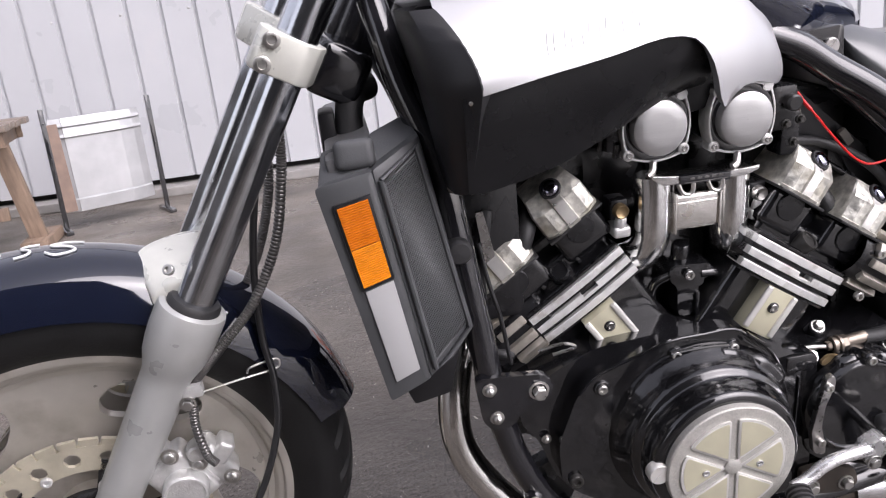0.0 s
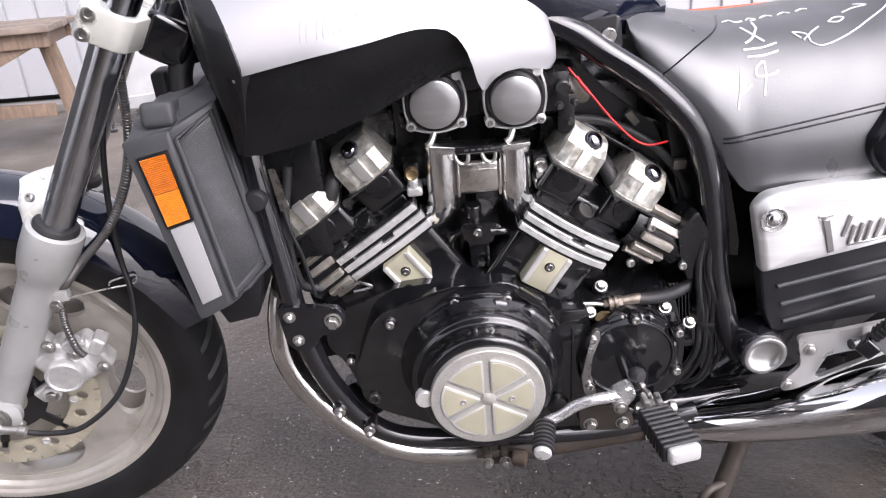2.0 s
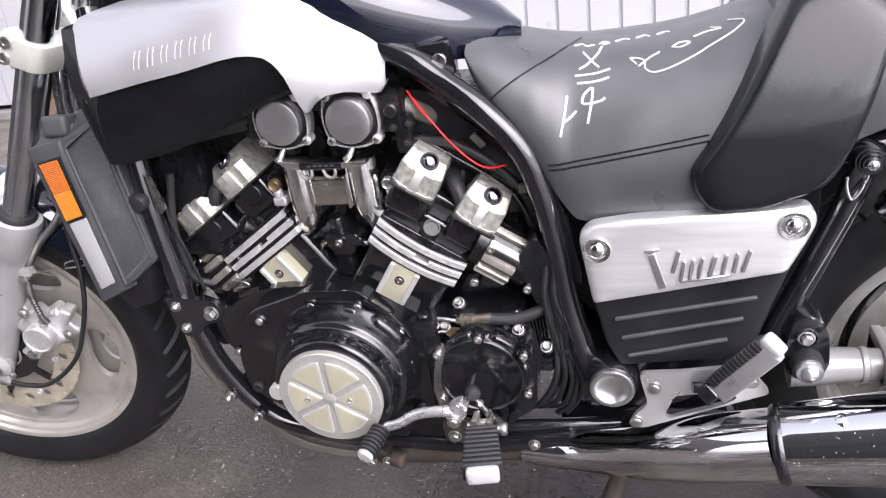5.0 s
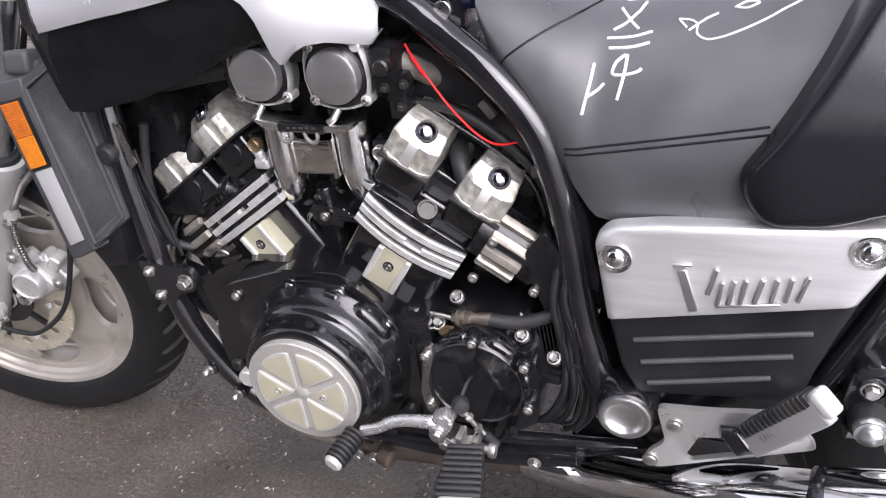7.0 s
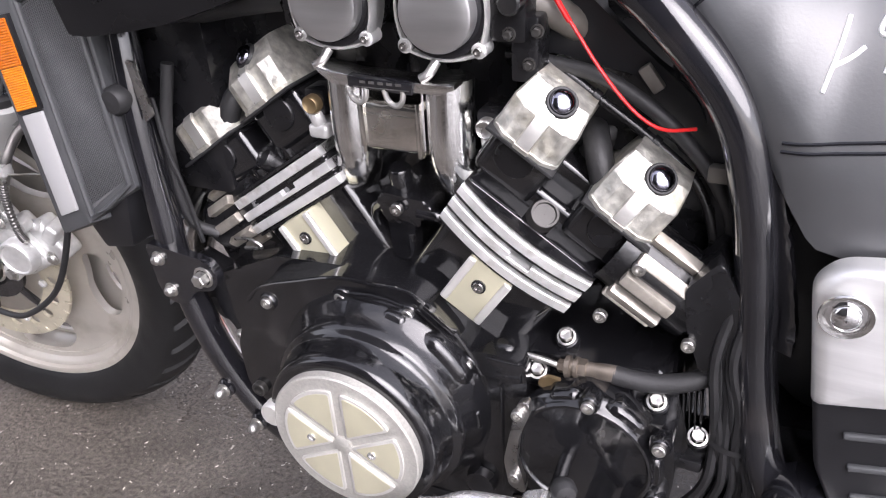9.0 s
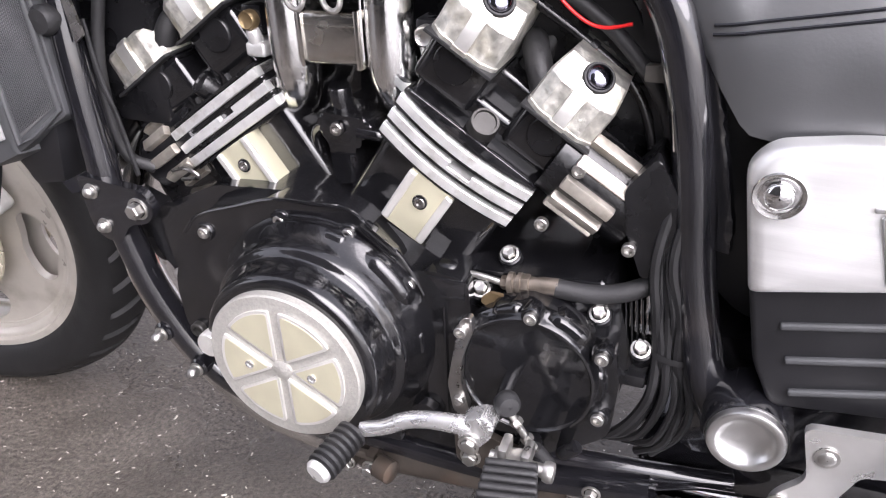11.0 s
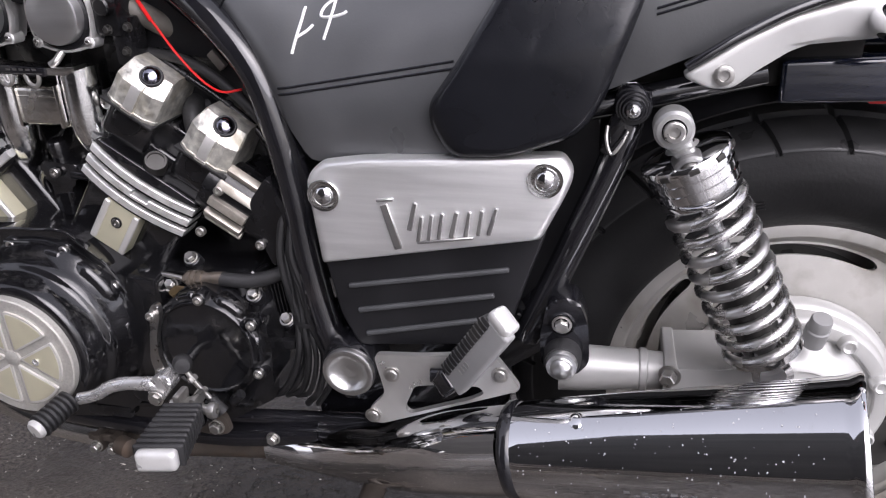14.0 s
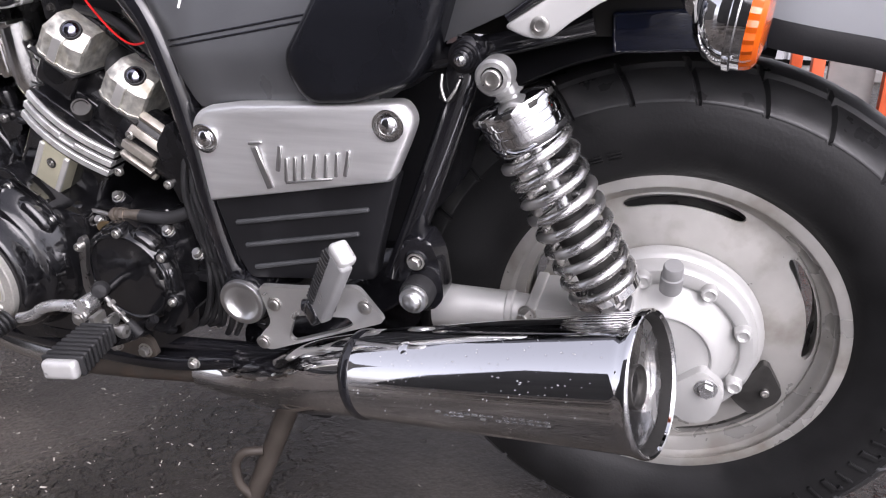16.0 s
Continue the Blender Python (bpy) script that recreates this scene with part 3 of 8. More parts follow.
def polar_web(bm, c, prof, n, hole, thick):
    """A cast web: (r, y) rings with the cells left out for which hole(r, angle) holds."""
    t = bmesh.new()
    vs = [[t.verts.new((c.x + r * math.cos(2 * math.pi * j / n), c.y + y, c.z + r * math.sin(2 * math.pi * j / n))) for j in range(n)] for r, y in prof]
    for i in range(len(prof) - 1):
        for j in range(n):
            if not hole((prof[i][0] + prof[i + 1][0]) / 2, 2 * math.pi * (j + 0.5) / n):
                k = (j + 1) % n
                t.faces.new((vs[i][j], vs[i][k], vs[i + 1][k], vs[i + 1][j]))
    for v in [v for v in t.verts if not v.link_faces]:
        t.verts.remove(v)
    # ease the stepped edges of the windows
    rim = (prof[0][0] + 1e-4, prof[-1][0] - 1e-4)
    edge = {}
    for v in t.verts:
        nb = [e.other_vert(v) for e in v.link_edges if len(e.link_faces) == 1]
        if len(nb) == 2 and rim[0] < math.hypot(v.co.x - c.x, v.co.z - c.z) < rim[1]:
            edge[v] = nb
    for _ in range(14):
        moved = {v: v.co * 0.4 + (nb[0].co + nb[1].co) * 0.3 for v, nb in edge.items()}
        for v, co in moved.items():
            v.co = co
    bmesh.ops.recalc_face_normals(t, faces=t.faces)
    thicken(t, thick)
    join(bm, t)


def front_groove(a, y, r):
    if r < 0.298 or abs(y) > 0.05:
        return 0.0
    u = (a * 34 / (2 * math.pi) + (0.5 if y > 0 else 0) + 1e-6) % 1.0
    return 0.007 if u < 0.2 and abs(y) > 0.006 else 0.0


def rear_groove(a, y, r):
    if r < 0.2865:
        return 0.0
    u = (a * 28 / (2 * math.pi) + (0.31 if y > 0 else 0.81)) % 1.0
    ring = 0.007 if 0.03 < abs(y) < 0.034 else 0.0
    return max(ring, 0.006 if u < 0.075 and abs(y) > 0.02 else 0.0)


YC = Matrix.Rotation(radians(90), 4, "X")
bm = bmn()
fm = Matrix.Translation(FW) @ YC
lathe(bm, [(0.232, -0.042), (0.241, -0.041), (0.242, -0.037), (0.236, -0.034), (0.224, -0.031), (0.214, -0.02), (0.211, 0.0),
           (0.214, 0.02), (0.224, 0.031), (0.236, 0.034), (0.242, 0.037), (0.241, 0.041), (0.232, 0.042), (0.2295, 0.0405), (0.2275, 0.035), (0.222, 0.034), (0.2195, 0.032), (0.216, 0.026), (0.208, 0.024),
           (0.205, 0.0), (0.208, -0.024), (0.216, -0.026), (0.2195, -0.032), (0.222, -0.034), (0.2275, -0.035), (0.2295, -0.0405), (0.232, -0.042)], fm, 96)


def front_hole(r, a):
    k = (a - 0.35) % (2 * math.pi / 5) - math.pi / 5
    lean = k + (r - 0.175) * 3.0
    return 0.142 < r < 0.2 and abs(lean) < 0.33 * (1 - ((r - 0.171) / 0.034) ** 2) ** 0.5 if abs(r - 0.171) < 0.034 else False


prof = [(0.03 + 0.0025 * i, -0.022 + 0.0004 * math.sin(i * 0.17)) for i in range(73)]
polar_web(bm, FW, prof, 500, front_hole, 0.012)
polar_web(bm, FW, [(r, -y) for r, y in prof[::3]], 220, front_hole, -0.006)
lathe(bm, [(0.03, -0.06), (0.045, -0.05), (0.05, -0.03), (0.05, 0.03), (0.045, 0.05), (0.03, 0.06)], fm, 32)
front_wheel = part("front_wheel", fin(bm), M_RIM, None, "silver cast front wheel with curved windows, road dust on it")
bm = tyre_mesh(FW, [(0.236, -0.038), (0.25, -0.049), (0.272, -0.057), (0.29, -0.056), (0.304, -0.047), (0.317, -0.03), (0.325, -0.012), (0.3275, 0.0)], 544, front_groove, -2.6)
part("tyre", fin(bm), M_TYRE, front_wheel, "black rubber tyre with slanted tread grooves", angle=28)


def drilled_disc(bm, c, r0, r1, rows, sectors, hole_r, thick):
    t = bmesh.new()
    dr = (r1 - r0) / rows
    for i in range(rows):
        for j in range(sectors):
            a0 = 2 * math.pi * (j + 0.5 * (i % 2)) / sectors
            a1 = a0 + 2 * math.pi / sectors
            ra, rb, rm, am = r0 + i * dr, r0 + (i + 1) * dr, r0 + (i + 0.5) * dr, (a0 + a1) / 2
            ring = [(ra, a0), (ra, am), (ra, a1), (rm, a1), (rb, a1), (rb, am), (rb, a0), (rm, a0)]
            out = [t.verts.new((c.x + r * math.cos(a), c.y, c.z + r * math.sin(a))) for r, a in ring]
            q = Vector((c.x + rm * math.cos(am), c.y, c.z + rm * math.sin(am)))
            inn = [t.verts.new(q + (v.co - q).normalized() * hole_r) for v in out]
            for k in range(8):
                t.faces.new((out[k], out[(k + 1) % 8], inn[(k + 1) % 8], inn[k]))
    bmesh.ops.remove_doubles(t, verts=t.verts[:], dist=1e-5)
    bmesh.ops.recalc_face_normals(t, faces=t.faces)
    thicken(t, thick)
    join(bm, t)


for side in (-1, 1):
    bm = bmn()
    drilled_disc(bm, FW + Vector((0, side * 0.058, 0)), 0.093, 0.129, 1, 18, 0.0098, 0.005)
    for j in range(36):
        q = Matrix.Translation(FW + Vector((0, side * 0.0555, 0))) @ Matrix.Rotation(2 * math.pi * j / 36, 4, "Y")
        block(bm, (0.133, 0, 0), (0.0095, 0.005, 0.0195 if j % 2 else 0.0215), q, 0.0008)
    disc = part("brake_disc", fin(bm), M_DISC, None, "drilled steel front brake disc with brown tint", True)
    bm = bmn()
    dm = Matrix.Translation(FW + Vector((0, side * 0.055, 0))) @ YC
    lathe(bm, [(0.034, -0.004), (0.058, -0.004), (0.062, -0.002), (0.062, 0.004), (0.034, 0.004)], dm, 40)
    part("disc_carrier", fin(bm), M_FRAME, disc)
    for j in range(6):
        bm = bmn()
        block(bm, (0.08, 0, 0), (0.05, 0.013, 0.006), dm @ Matrix.Rotation(j * math.pi / 3 + 0.2, 4, "Z"), 0.002)
        part("carrier_arm", fin(bm), M_FRAME, disc)
    if side < 0:
        for j in range(6):
            a = j * math.pi / 3 - 0.2
            p = FW + Vector((0.1 * math.cos(a), -0.062, 0.1 * math.sin(a)))
            bolt(steered(p), STEER.to_3x3() @ NO, 0.0065, 0.004, "socket", M_WHITEP, disc, "rivet")

FORK_TOP = 0.86
for side in (-1, 1):
    base = FW + Vector((LEAD, side * FORK_Y, 0))
    axle = FW + Vector((0, side * FORK_Y, 0))
    m = at(base, AX)
    bm = bmn()
    lathe(bm, [(0.0215, 0.3), (0.0215, FORK_TOP)], m, 32)
    part("fork_tube", fin(bm), M_TUBE, None, "chromed fork tube")
    bm = bmn()
    lathe(bm, [(0.001, -0.045), (0.018, -0.043), (0.0235, -0.034), (0.0245, 0.0), (0.0252, 0.06), (0.0266, 0.14), (0.0284, 0.235), (0.0288, 0.246),
               (0.0315, 0.256), (0.0355, 0.268), (0.0378, 0.285), (0.0385, 0.3), (0.0385, 0.326), (0.037, 0.332), (0.031, 0.334), (0.0235, 0.33)], m, 40)
    lathe(bm, [(0.0225, 0.328), (0.0225, 0.34)], m, 32)
    leg = part("fork_slider", fin(bm), M_FORK, None, "grey painted fork slider")
    bm = bmn()
    lathe(bm, [(0.0295, 0.331), (0.0295, 0.338), (0.0265, 0.342), (0.0215, 0.343)], m, 32)
    part("dust_seal", fin(bm), M_RUBBER, leg)
    bm = bmn()
    lathe(bm, [(0.036, 0.0), (0.036, 0.012), (0.024, 0.018)], at(axle + Vector((0, side * 0.012, 0)), (0, side, 0)), 24)
    block(bm, axle + Vector((-0.012, 0, -0.012)), (0.03, 0.034, 0.045), None, 0.006)
    part("axle_clamp", fin(bm), M_FORK, leg)
    if side < 0:
        b = bolt(steered(axle + Vector((0, -0.03, 0))), STEER.to_3x3() @ NO, 0.013, 0.012, "hex", M_ZINC, leg, "axle_nut")
        for dx, dz in ((-0.026, 0.018), (-0.026, -0.03), (0.026, -0.024)):
            bolt(steered(axle + Vector((dx, -0.019, dz))), STEER.to_3x3() @ NO, 0.006, 0.007, "dome", M_ZINC, leg)

# lower triple clamp
bm = bmn()
for side in (-1, 1):
    m = at(FW + Vector((0, side * FORK_Y, 0)), AX)
    hull = rounded([(-0.04, -0.024), (-0.034, -0.03), (0.016, -0.03), (0.03, -0.022), (0.05, 0.03), (0.05, 0.076), (0.018, 0.076), (-0.02, 0.034), (-0.04, 0.002)], 0.006, 4)
    fr = Matrix.Translation(FW + Vector((LEAD, side * FORK_Y, 0)) - AX * 0.012) @ Matrix.Rotation(RAKE, 4, "Y") @ Matrix.Translation((-0.004, 0, 0))
    t = bmesh.new()
    rings = [[t.verts.new(fr @ Vector((x * s * 0.87, -side * y * s * 0.9, z))) for x, y in hull] for z, s in ((0.615, 0.93), (0.616, 0.98), (0.618, 1.0), (0.654, 1.0), (0.656, 0.98), (0.657, 0.93))]
    for p, q in zip(rings, rings[1:]):
        for i in range(len(hull)):
            t.faces.new((p[i], p[(i + 1) % len(hull)], q[(i + 1) % len(hull)], q[i]))
    t.faces.new(rings[0])
    t.faces.new(rings[-1])
    join(bm, t)
clamp = part("triple_clamp", fin(bm), M_CLAMP, None, "pale cast lower fork clamp with two socket bolts")
fr = Matrix.Translation(FW + Vector((LEAD, 0, 0)) - AX * 0.012) @ Matrix.Rotation(RAKE, 4, "Y")
for dz in (0.623, 0.648):
    p = fr @ Vector((-0.0265, -FORK_Y - 0.0265, dz))
    bolt(steered(p), STEER.to_3x3() @ Vector((0, -1, 0)), 0.0085, 0.004, "socket", M_ZINC, clamp)
bm = bmn()
block(bm, (0.058, 0, 0.637), (0.06, 0.12, 0.06), fr, 0.012, 3)
lathe(bm, [(0.026, 0.6), (0.03, 0.62), (0.03, 0.86)], at(FW + Vector((0.083, 0, 0)), AX), 24)
part("steering_stem", fin(bm), M_FRAME)

# fork brace over the fender
bm = bmn()
rows = []
for k in range(25):
    s = -1 + k / 12
    w = abs(s)
    y = s * (FORK_Y - 0.006)
    top = FW + AX * (0.35 + 0.022 * (1 - w ** 2.2))
    back = AX.cross(Vector((0, 1, 0)))
    c = top + Vector((-0.04 + 0.03 * w, y, 0.0))
    rx, rz = 0.032 + 0.014 * (1 - w), 0.0155
    rows.append([c + Vector((rx * math.cos(t0), 0, 0)) * 1.0 + AX * (rz * math.sin(t0)) for t0 in (2 * math.pi * j / 16 for j in range(16))])
skin(bm, rows)
brace = part("fork_brace", fin(bm), M_CLAMP, None, "bright cast fork brace over the fender", angle=60)
for p in ((0.163, -0.076, 0.662), (0.2, -0.055, 0.65)):
    bolt(steered(p), (-0.2, -0.8, 0.5), 0.006, 0.006, "socket", M_ZINC, brace)

# front fender
bm = bmn()
rows = []
cx, cz = FW.x, FW.z
for k in range(41):
    a = radians(14 + (178 - 14) * k / 40)
    s = min(1.0, (k + 0.6) / 3.5, (40.6 - k) / 3.5) ** 0.5
    r = 0.353
    w = 0.066 * (0.72 + 0.28 * s)
    ring = []
    for j in range(13):
        u = -1 + j / 6
        drop = 0.034 * abs(u) ** 2.6 + (0.022 if abs(u) > 0.99 else 0)
        ring.append((cx + (r - drop) * math.cos(a), u * w, cz + (r - drop) * math.sin(a)))
    rows.append(ring)
skin(bm, rows, False, False)
thicken(bm, 0.003)
fender = part("front_fender", fin(bm), M_NAVY, None, "glossy navy front fender with white marker writing", angle=60)

# caliper and its hose on the left leg
bm = bmn()
CM = Matrix.Translation((0.1125, -0.068, 0.383)) @ Matrix.Rotation(radians(-28), 4, "Y")
block(bm, (0, 0.004, 0), (0.058, 0.036, 0.08), CM, 0.009, 3)
caliper = part("brake_caliper", fin(bm), M_CAST, None, "cast silver front brake caliper with round piston cap")


def cal_part(name, build, material=None):
    bm = bmn()
    build(bm)
    return part(name, fin(bm), material or M_CAST, caliper)


cal_part("outer_half", lambda b: block(b, (0.03, 0.012, -0.012), (0.05, 0.034, 0.066), CM, 0.01, 3))
cal_part("caliper_neck", lambda b: block(b, (0.0, 0.004, 0.055), (0.036, 0.024, 0.034), CM, 0.006, 3))
cal_part("piston_cap", lambda b: lathe(b, [(0.0275, 0.0), (0.0275, 0.014), (0.0255, 0.017), (0.023, 0.0175), (0.0215, 0.015), (0.0001, 0.0165)], CM @ at((0.0, -0.014, -0.006)), 36))
for dz in (0.048, -0.022):
    cal_part("mounting_ear", lambda b: block(b, (-0.05, 0.0, dz), (0.05, 0.016, 0.026), CM, 0.006, 3))
    cal_part("ear_boss", lambda b: lathe(b, [(0.013, 0.0), (0.013, 0.012), (0.009, 0.014)], CM @ at((-0.044, -0.008, dz)), 20))
cal_part("bridge", lambda b: block(b, (-0.012, -0.004, 0.04), (0.011, 0.014, 0.05), CM, 0.004, 3))
cal_part("bridge", lambda b: block(b, (0.02, -0.002, 0.032), (0.05, 0.016, 0.012), CM @ Matrix.Rotation(radians(20), 4, "Y"), 0.004, 3))
cal_part("hose_banjo", lambda b: lathe(b, [(0.0115, 0.0), (0.0115, 0.016), (0.009, 0.018), (0.0001, 0.018)], CM @ at((0.045, -0.008, 0.028)), 20))
cal_part("caliper_foot", lambda b: block(b, (0.05, 0.006, -0.028), (0.03, 0.03, 0.02), CM @ Matrix.Rotation(radians(-25), 4, "Y"), 0.005, 3))
for x, z in ((-0.044, 0.048), (-0.044, -0.022), (0.036, 0.014), (0.05, -0.03), (0.02, 0.045)):
    bolt(STEER @ CM @ Vector((x, -0.02, z)), NO, 0.0075, 0.007, "hex" if x < 0 else "dome", M_ZINC, caliper)


def spring_sheath(bm, pts, r, pitch, wire):
    line = curve(pts, 10)
    total = sum((b - a).length for a, b in zip(line, line[1:]))
    turns = int(total / pitch)
    rad = []
    out = []
    for i in range(turns * 3 + 1):
        s = i / (turns * 3)
        f = s * (len(line) - 1)
        k = min(int(f), len(line) - 2)
        out.append(line[k].lerp(line[k + 1], f - k))
        rad.append(r if i % 3 else r - wire)
    d = None
    rings = []
    side = None
    for i, p in enumerate(out):
        d2 = (out[min(i + 1, len(out) - 1)] - out[max(i - 1, 0)]).normalized()
        side = d2.orthogonal().normalized() if side is None else (side - d2 * side.dot(d2)).normalized()
        up = d2.cross(side)
        rings.append([p + rad[i] * (math.cos(2 * math.pi * j / 10) * side + math.sin(2 * math.pi * j / 10) * up) for j in range(10)])
    skin(bm, rings)


bm = bmn()
spring_sheath(bm, [(0.164, -0.094, 0.492), (0.161, -0.097, 0.462), (0.166, -0.1, 0.425), (0.174, -0.1, 0.41)], 0.0054, 0.0034, 0.0012)
part("hose_spring", bm, M_SPRING_D, None, "coiled steel brake hose guard")
bm = bmn()
spring_sheath(bm, [(0.166, -0.086, 0.512), (0.18, -0.086, 0.526), (0.212, -0.086, 0.558), (0.25, -0.07, 0.594), (0.285, -0.05, 0.655), (0.305, -0.045, 0.735), (0.312, -0.04, 0.795), (0.33, -0.03, 0.86), (0.36, -0.03, 0.93), (0.33, -0.03, 1.0)], 0.006, 0.0034, 0.0012)
part("hose_spring", bm, M_SPRING_D, None, "coiled steel brake hose guard")
bm = bmn()
spring_sheath(bm, [(0.236, 0.0, 0.59), (0.262, 0.0, 0.64), (0.282, 0.0, 0.7), (0.294, -0.005, 0.77), (0.32, -0.01, 0.84)], 0.006, 0.0034, 0.0012)
part("hose_spring", bm, M_SPRING_D, None, "coiled steel brake hose guard")
bm = bmn()
block(bm, (0.166, -0.09, 0.508), (0.024, 0.016, 0.016), None, 0.004)
block(bm, (0.146, -0.09, 0.496), (0.034, 0.008, 0.02), None, 0.003)
lathe(bm, [(0.0075, 0), (0.0085, 0.003), (0.0075, 0.012)], at((0.158, -0.088, 0.498), (0.6, -0.2, 0.8)), 12)
bracket = part("hose_bracket", bm, M_CAST)
bolt((0.159, -0.097, 0.494), NO, 0.0065, 0.006, "hex", M_ZINC, bracket)
bm = bmn()
tube(bm, [(0.168, -0.095, 0.503), (0.215, -0.08, 0.504), (0.256, -0.066, 0.503), (0.263, -0.062, 0.509), (0.257, -0.06, 0.513), (0.23, -0.068, 0.511), (0.225, -0.07, 0.505)], 0.0015, 8)
part("cable_guide", bm, M_ZINC)
bm = bmn()
tube(bm, [(0.05, -0.122, 0.302), (0.09, -0.12, 0.291), (0.145, -0.118, 0.297), (0.207, -0.104, 0.345), (0.247, -0.09, 0.43), (0.255, -0.075, 0.494), (0.25, -0.065, 0.545), (0.256, -0.06, 0.63), (0.275, -0.06, 0.72), (0.3, -0.045, 0.79), (0.345, -0.035, 0.88), (0.38, -0.03, 0.97)], 0.0042, 10)
part("speedometer_cable", bm, M_CABLE)
bm = bmn()
lathe(bm, [(0.006, 0.0), (0.006, 0.03), (0.008, 0.032), (0.008, 0.042), (0.004, 0.045)], at((0.02, -0.122, 0.309), (1, 0, -0.25)), 16)
part("cable_union", bm, M_ZINC)

# writing on the fender, as loose strokes
def fender_point(a, y):
    r = 0.3545 - 0.034 * abs(y / 0.066) ** 2.6
    return (cx + r * math.cos(a), y, cz + r * math.sin(a))


for stroke in ([(1.69, -0.012), (1.65, -0.006), (1.605, -0.004)], [(1.68, 0.006), (1.64, 0.01), (1.605, 0.008)],
               [(1.5, 0.024), (1.538, 0.021), (1.546, 0.012), (1.518, 0.004), (1.526, -0.006), (1.558, -0.01)],
               [(1.37, 0.022), (1.42, 0.024), (1.462, 0.013), (1.413, 0.008), (1.388, -0.003), (1.438, -0.013), (1.473, -0.005)]):
    bm = bmn()
    tube(bm, [fender_point(a, y) for a, y in stroke], 0.0016, 6, 4)
    part("marker_stroke", fin(bm), M_CHALK, fender)

# ---- motorcycle: radiator, frame, scoop, seat ----
def box_from(bm, quad_outer, quad_inner, bevel=0.003):
    t = bmesh.new()
    a = [t.verts.new(p) for p in quad_outer]
    b = [t.verts.new(p) for p in quad_inner]
    t.faces.new(a)
    t.faces.new(b[::-1])
    n = len(a)
    for i in range(n):
        t.faces.new((a[i], b[i], b[(i + 1) % n], a[(i + 1) % n]))
    soften(t, t.edges[:], bevel, 2)
    join(bm, t)


# radiator: the shroud's left flank has a forward face with reflectors and a side face with mesh
P_FT, P_FB = Vector((0.34, -0.171, 0.744)), Vector((0.384, -0.19, 0.508))
P_ET, P_EB = Vector((0.398, -0.17, 0.754)), Vector((0.429, -0.189, 0.528))
P_RT, P_RB = Vector((0.45, -0.141, 0.776)), Vector((0.482, -0.166, 0.566))
bm = bmn()
box_from(bm, [P_FT, P_ET, P_EB, P_FB], [p + Vector((0.03, 0.06, 0)) for p in (P_FT, P_ET, P_EB, P_FB)], 0.006)
box_from(bm, [P_ET, P_RT, P_RB, P_EB], [p + Vector((0.0, 0.05, 0)) for p in (P_ET, P_RT, P_RB, P_EB)], 0.006)
shroud = part("radiator_shroud", bm, M_GREYPL, None, "weathered dark grey plastic radiator shroud")
nrm = (P_ET - P_FT).cross(P_FB - P_FT).normalized()
nrm = nrm if nrm.y < 0 else -nrm


def on_front(u, v, off):
    return P_FT.lerp(P_FB, v).lerp(P_ET.lerp(P_EB, v), u) + nrm * off


def plate(bm, u0, u1, v0, v1, off, th, bevel=0.0015):
    q = [on_front(u, v, off) for u, v in ((u0, v0), (u1, v0), (u1, v1), (u0, v1))]
    box_from(bm, q, [p - nrm * th for p in q], bevel)


bm = bmn()
plate(bm, 0.22, 0.88, 0.09, 0.472, 0.004, 0.006)
part("reflector_frame", bm, M_PLASTIC, shroud)
# the angle-dependent two-tone is put into the colours of the halves
for v0, v1, material, text in ((0.104, 0.288, M_AMBER_DIM, "upper half of the amber reflector, coloured darker as if reflecting less"), (0.29, 0.458, M_AMBER, "amber ribbed reflector")):
    bm = bmn()
    skin(bm, [[on_front(u, v0 + (v1 - v0) * k / 36, 0.0052 + 0.0007 * (k % 2)) for u in (0.28, 0.55, 0.82)] for k in range(37)], False, False)
    thicken(bm, 0.002)
    part("reflector", bm, material, shroud, text)
bm = bmn()
plate(bm, 0.28, 0.84, 0.479, 0.918, 0.003, 0.004)
part("reflector_backing", bm, M_GREYREF, shroud, "flat grey panel below the reflector")
# mesh in the side face
bm = bmn()
ns = (P_RT - P_ET).cross(P_EB - P_ET).normalized()
ns = ns if ns.y < 0 else -ns


def on_side(u, v, off):
    return P_ET.lerp(P_EB, v).lerp(P_RT.lerp(P_RB, v), u) + ns * off


q = [on_side(u, v, 0.0015) for u, v in ((0.12, 0.09), (0.86, 0.05), (0.9, 0.93), (0.14, 0.95))]
box_from(bm, q, [p - ns * 0.004 for p in q], 0.001)
part("mesh_backing", bm, M_MESH, shroud)
bm = bmn()
for k in range(72):
    v = 0.08 + 0.86 * k / 72
    box_from(bm, [on_side(0.15, v, 0.0035), on_side(0.88, v - 0.03, 0.0035), on_side(0.88, v - 0.0265, 0.0035), on_side(0.15, v + 0.0035, 0.0035)],
             [on_side(0.15, v, 0.0), on_side(0.88, v - 0.03, 0.0), on_side(0.88, v - 0.0265, 0.0), on_side(0.15, v + 0.0035, 0.0)], 0.0)
for k in range(24):
    u = 0.16 + 0.72 * k / 24
    box_from(bm, [on_side(u, 0.08, 0.003), on_side(u + 0.008, 0.08, 0.003), on_side(u + 0.008, 0.93, 0.003), on_side(u, 0.93, 0.003)],
             [on_side(u, 0.08, 0.0), on_side(u + 0.012, 0.08, 0.0), on_side(u + 0.012, 0.93, 0.0), on_side(u, 0.93, 0.0)], 0.0)
part("mesh_screen", bm, M_GREYPL, shroud, "fine grey mesh screen", True)
bm = bmn()
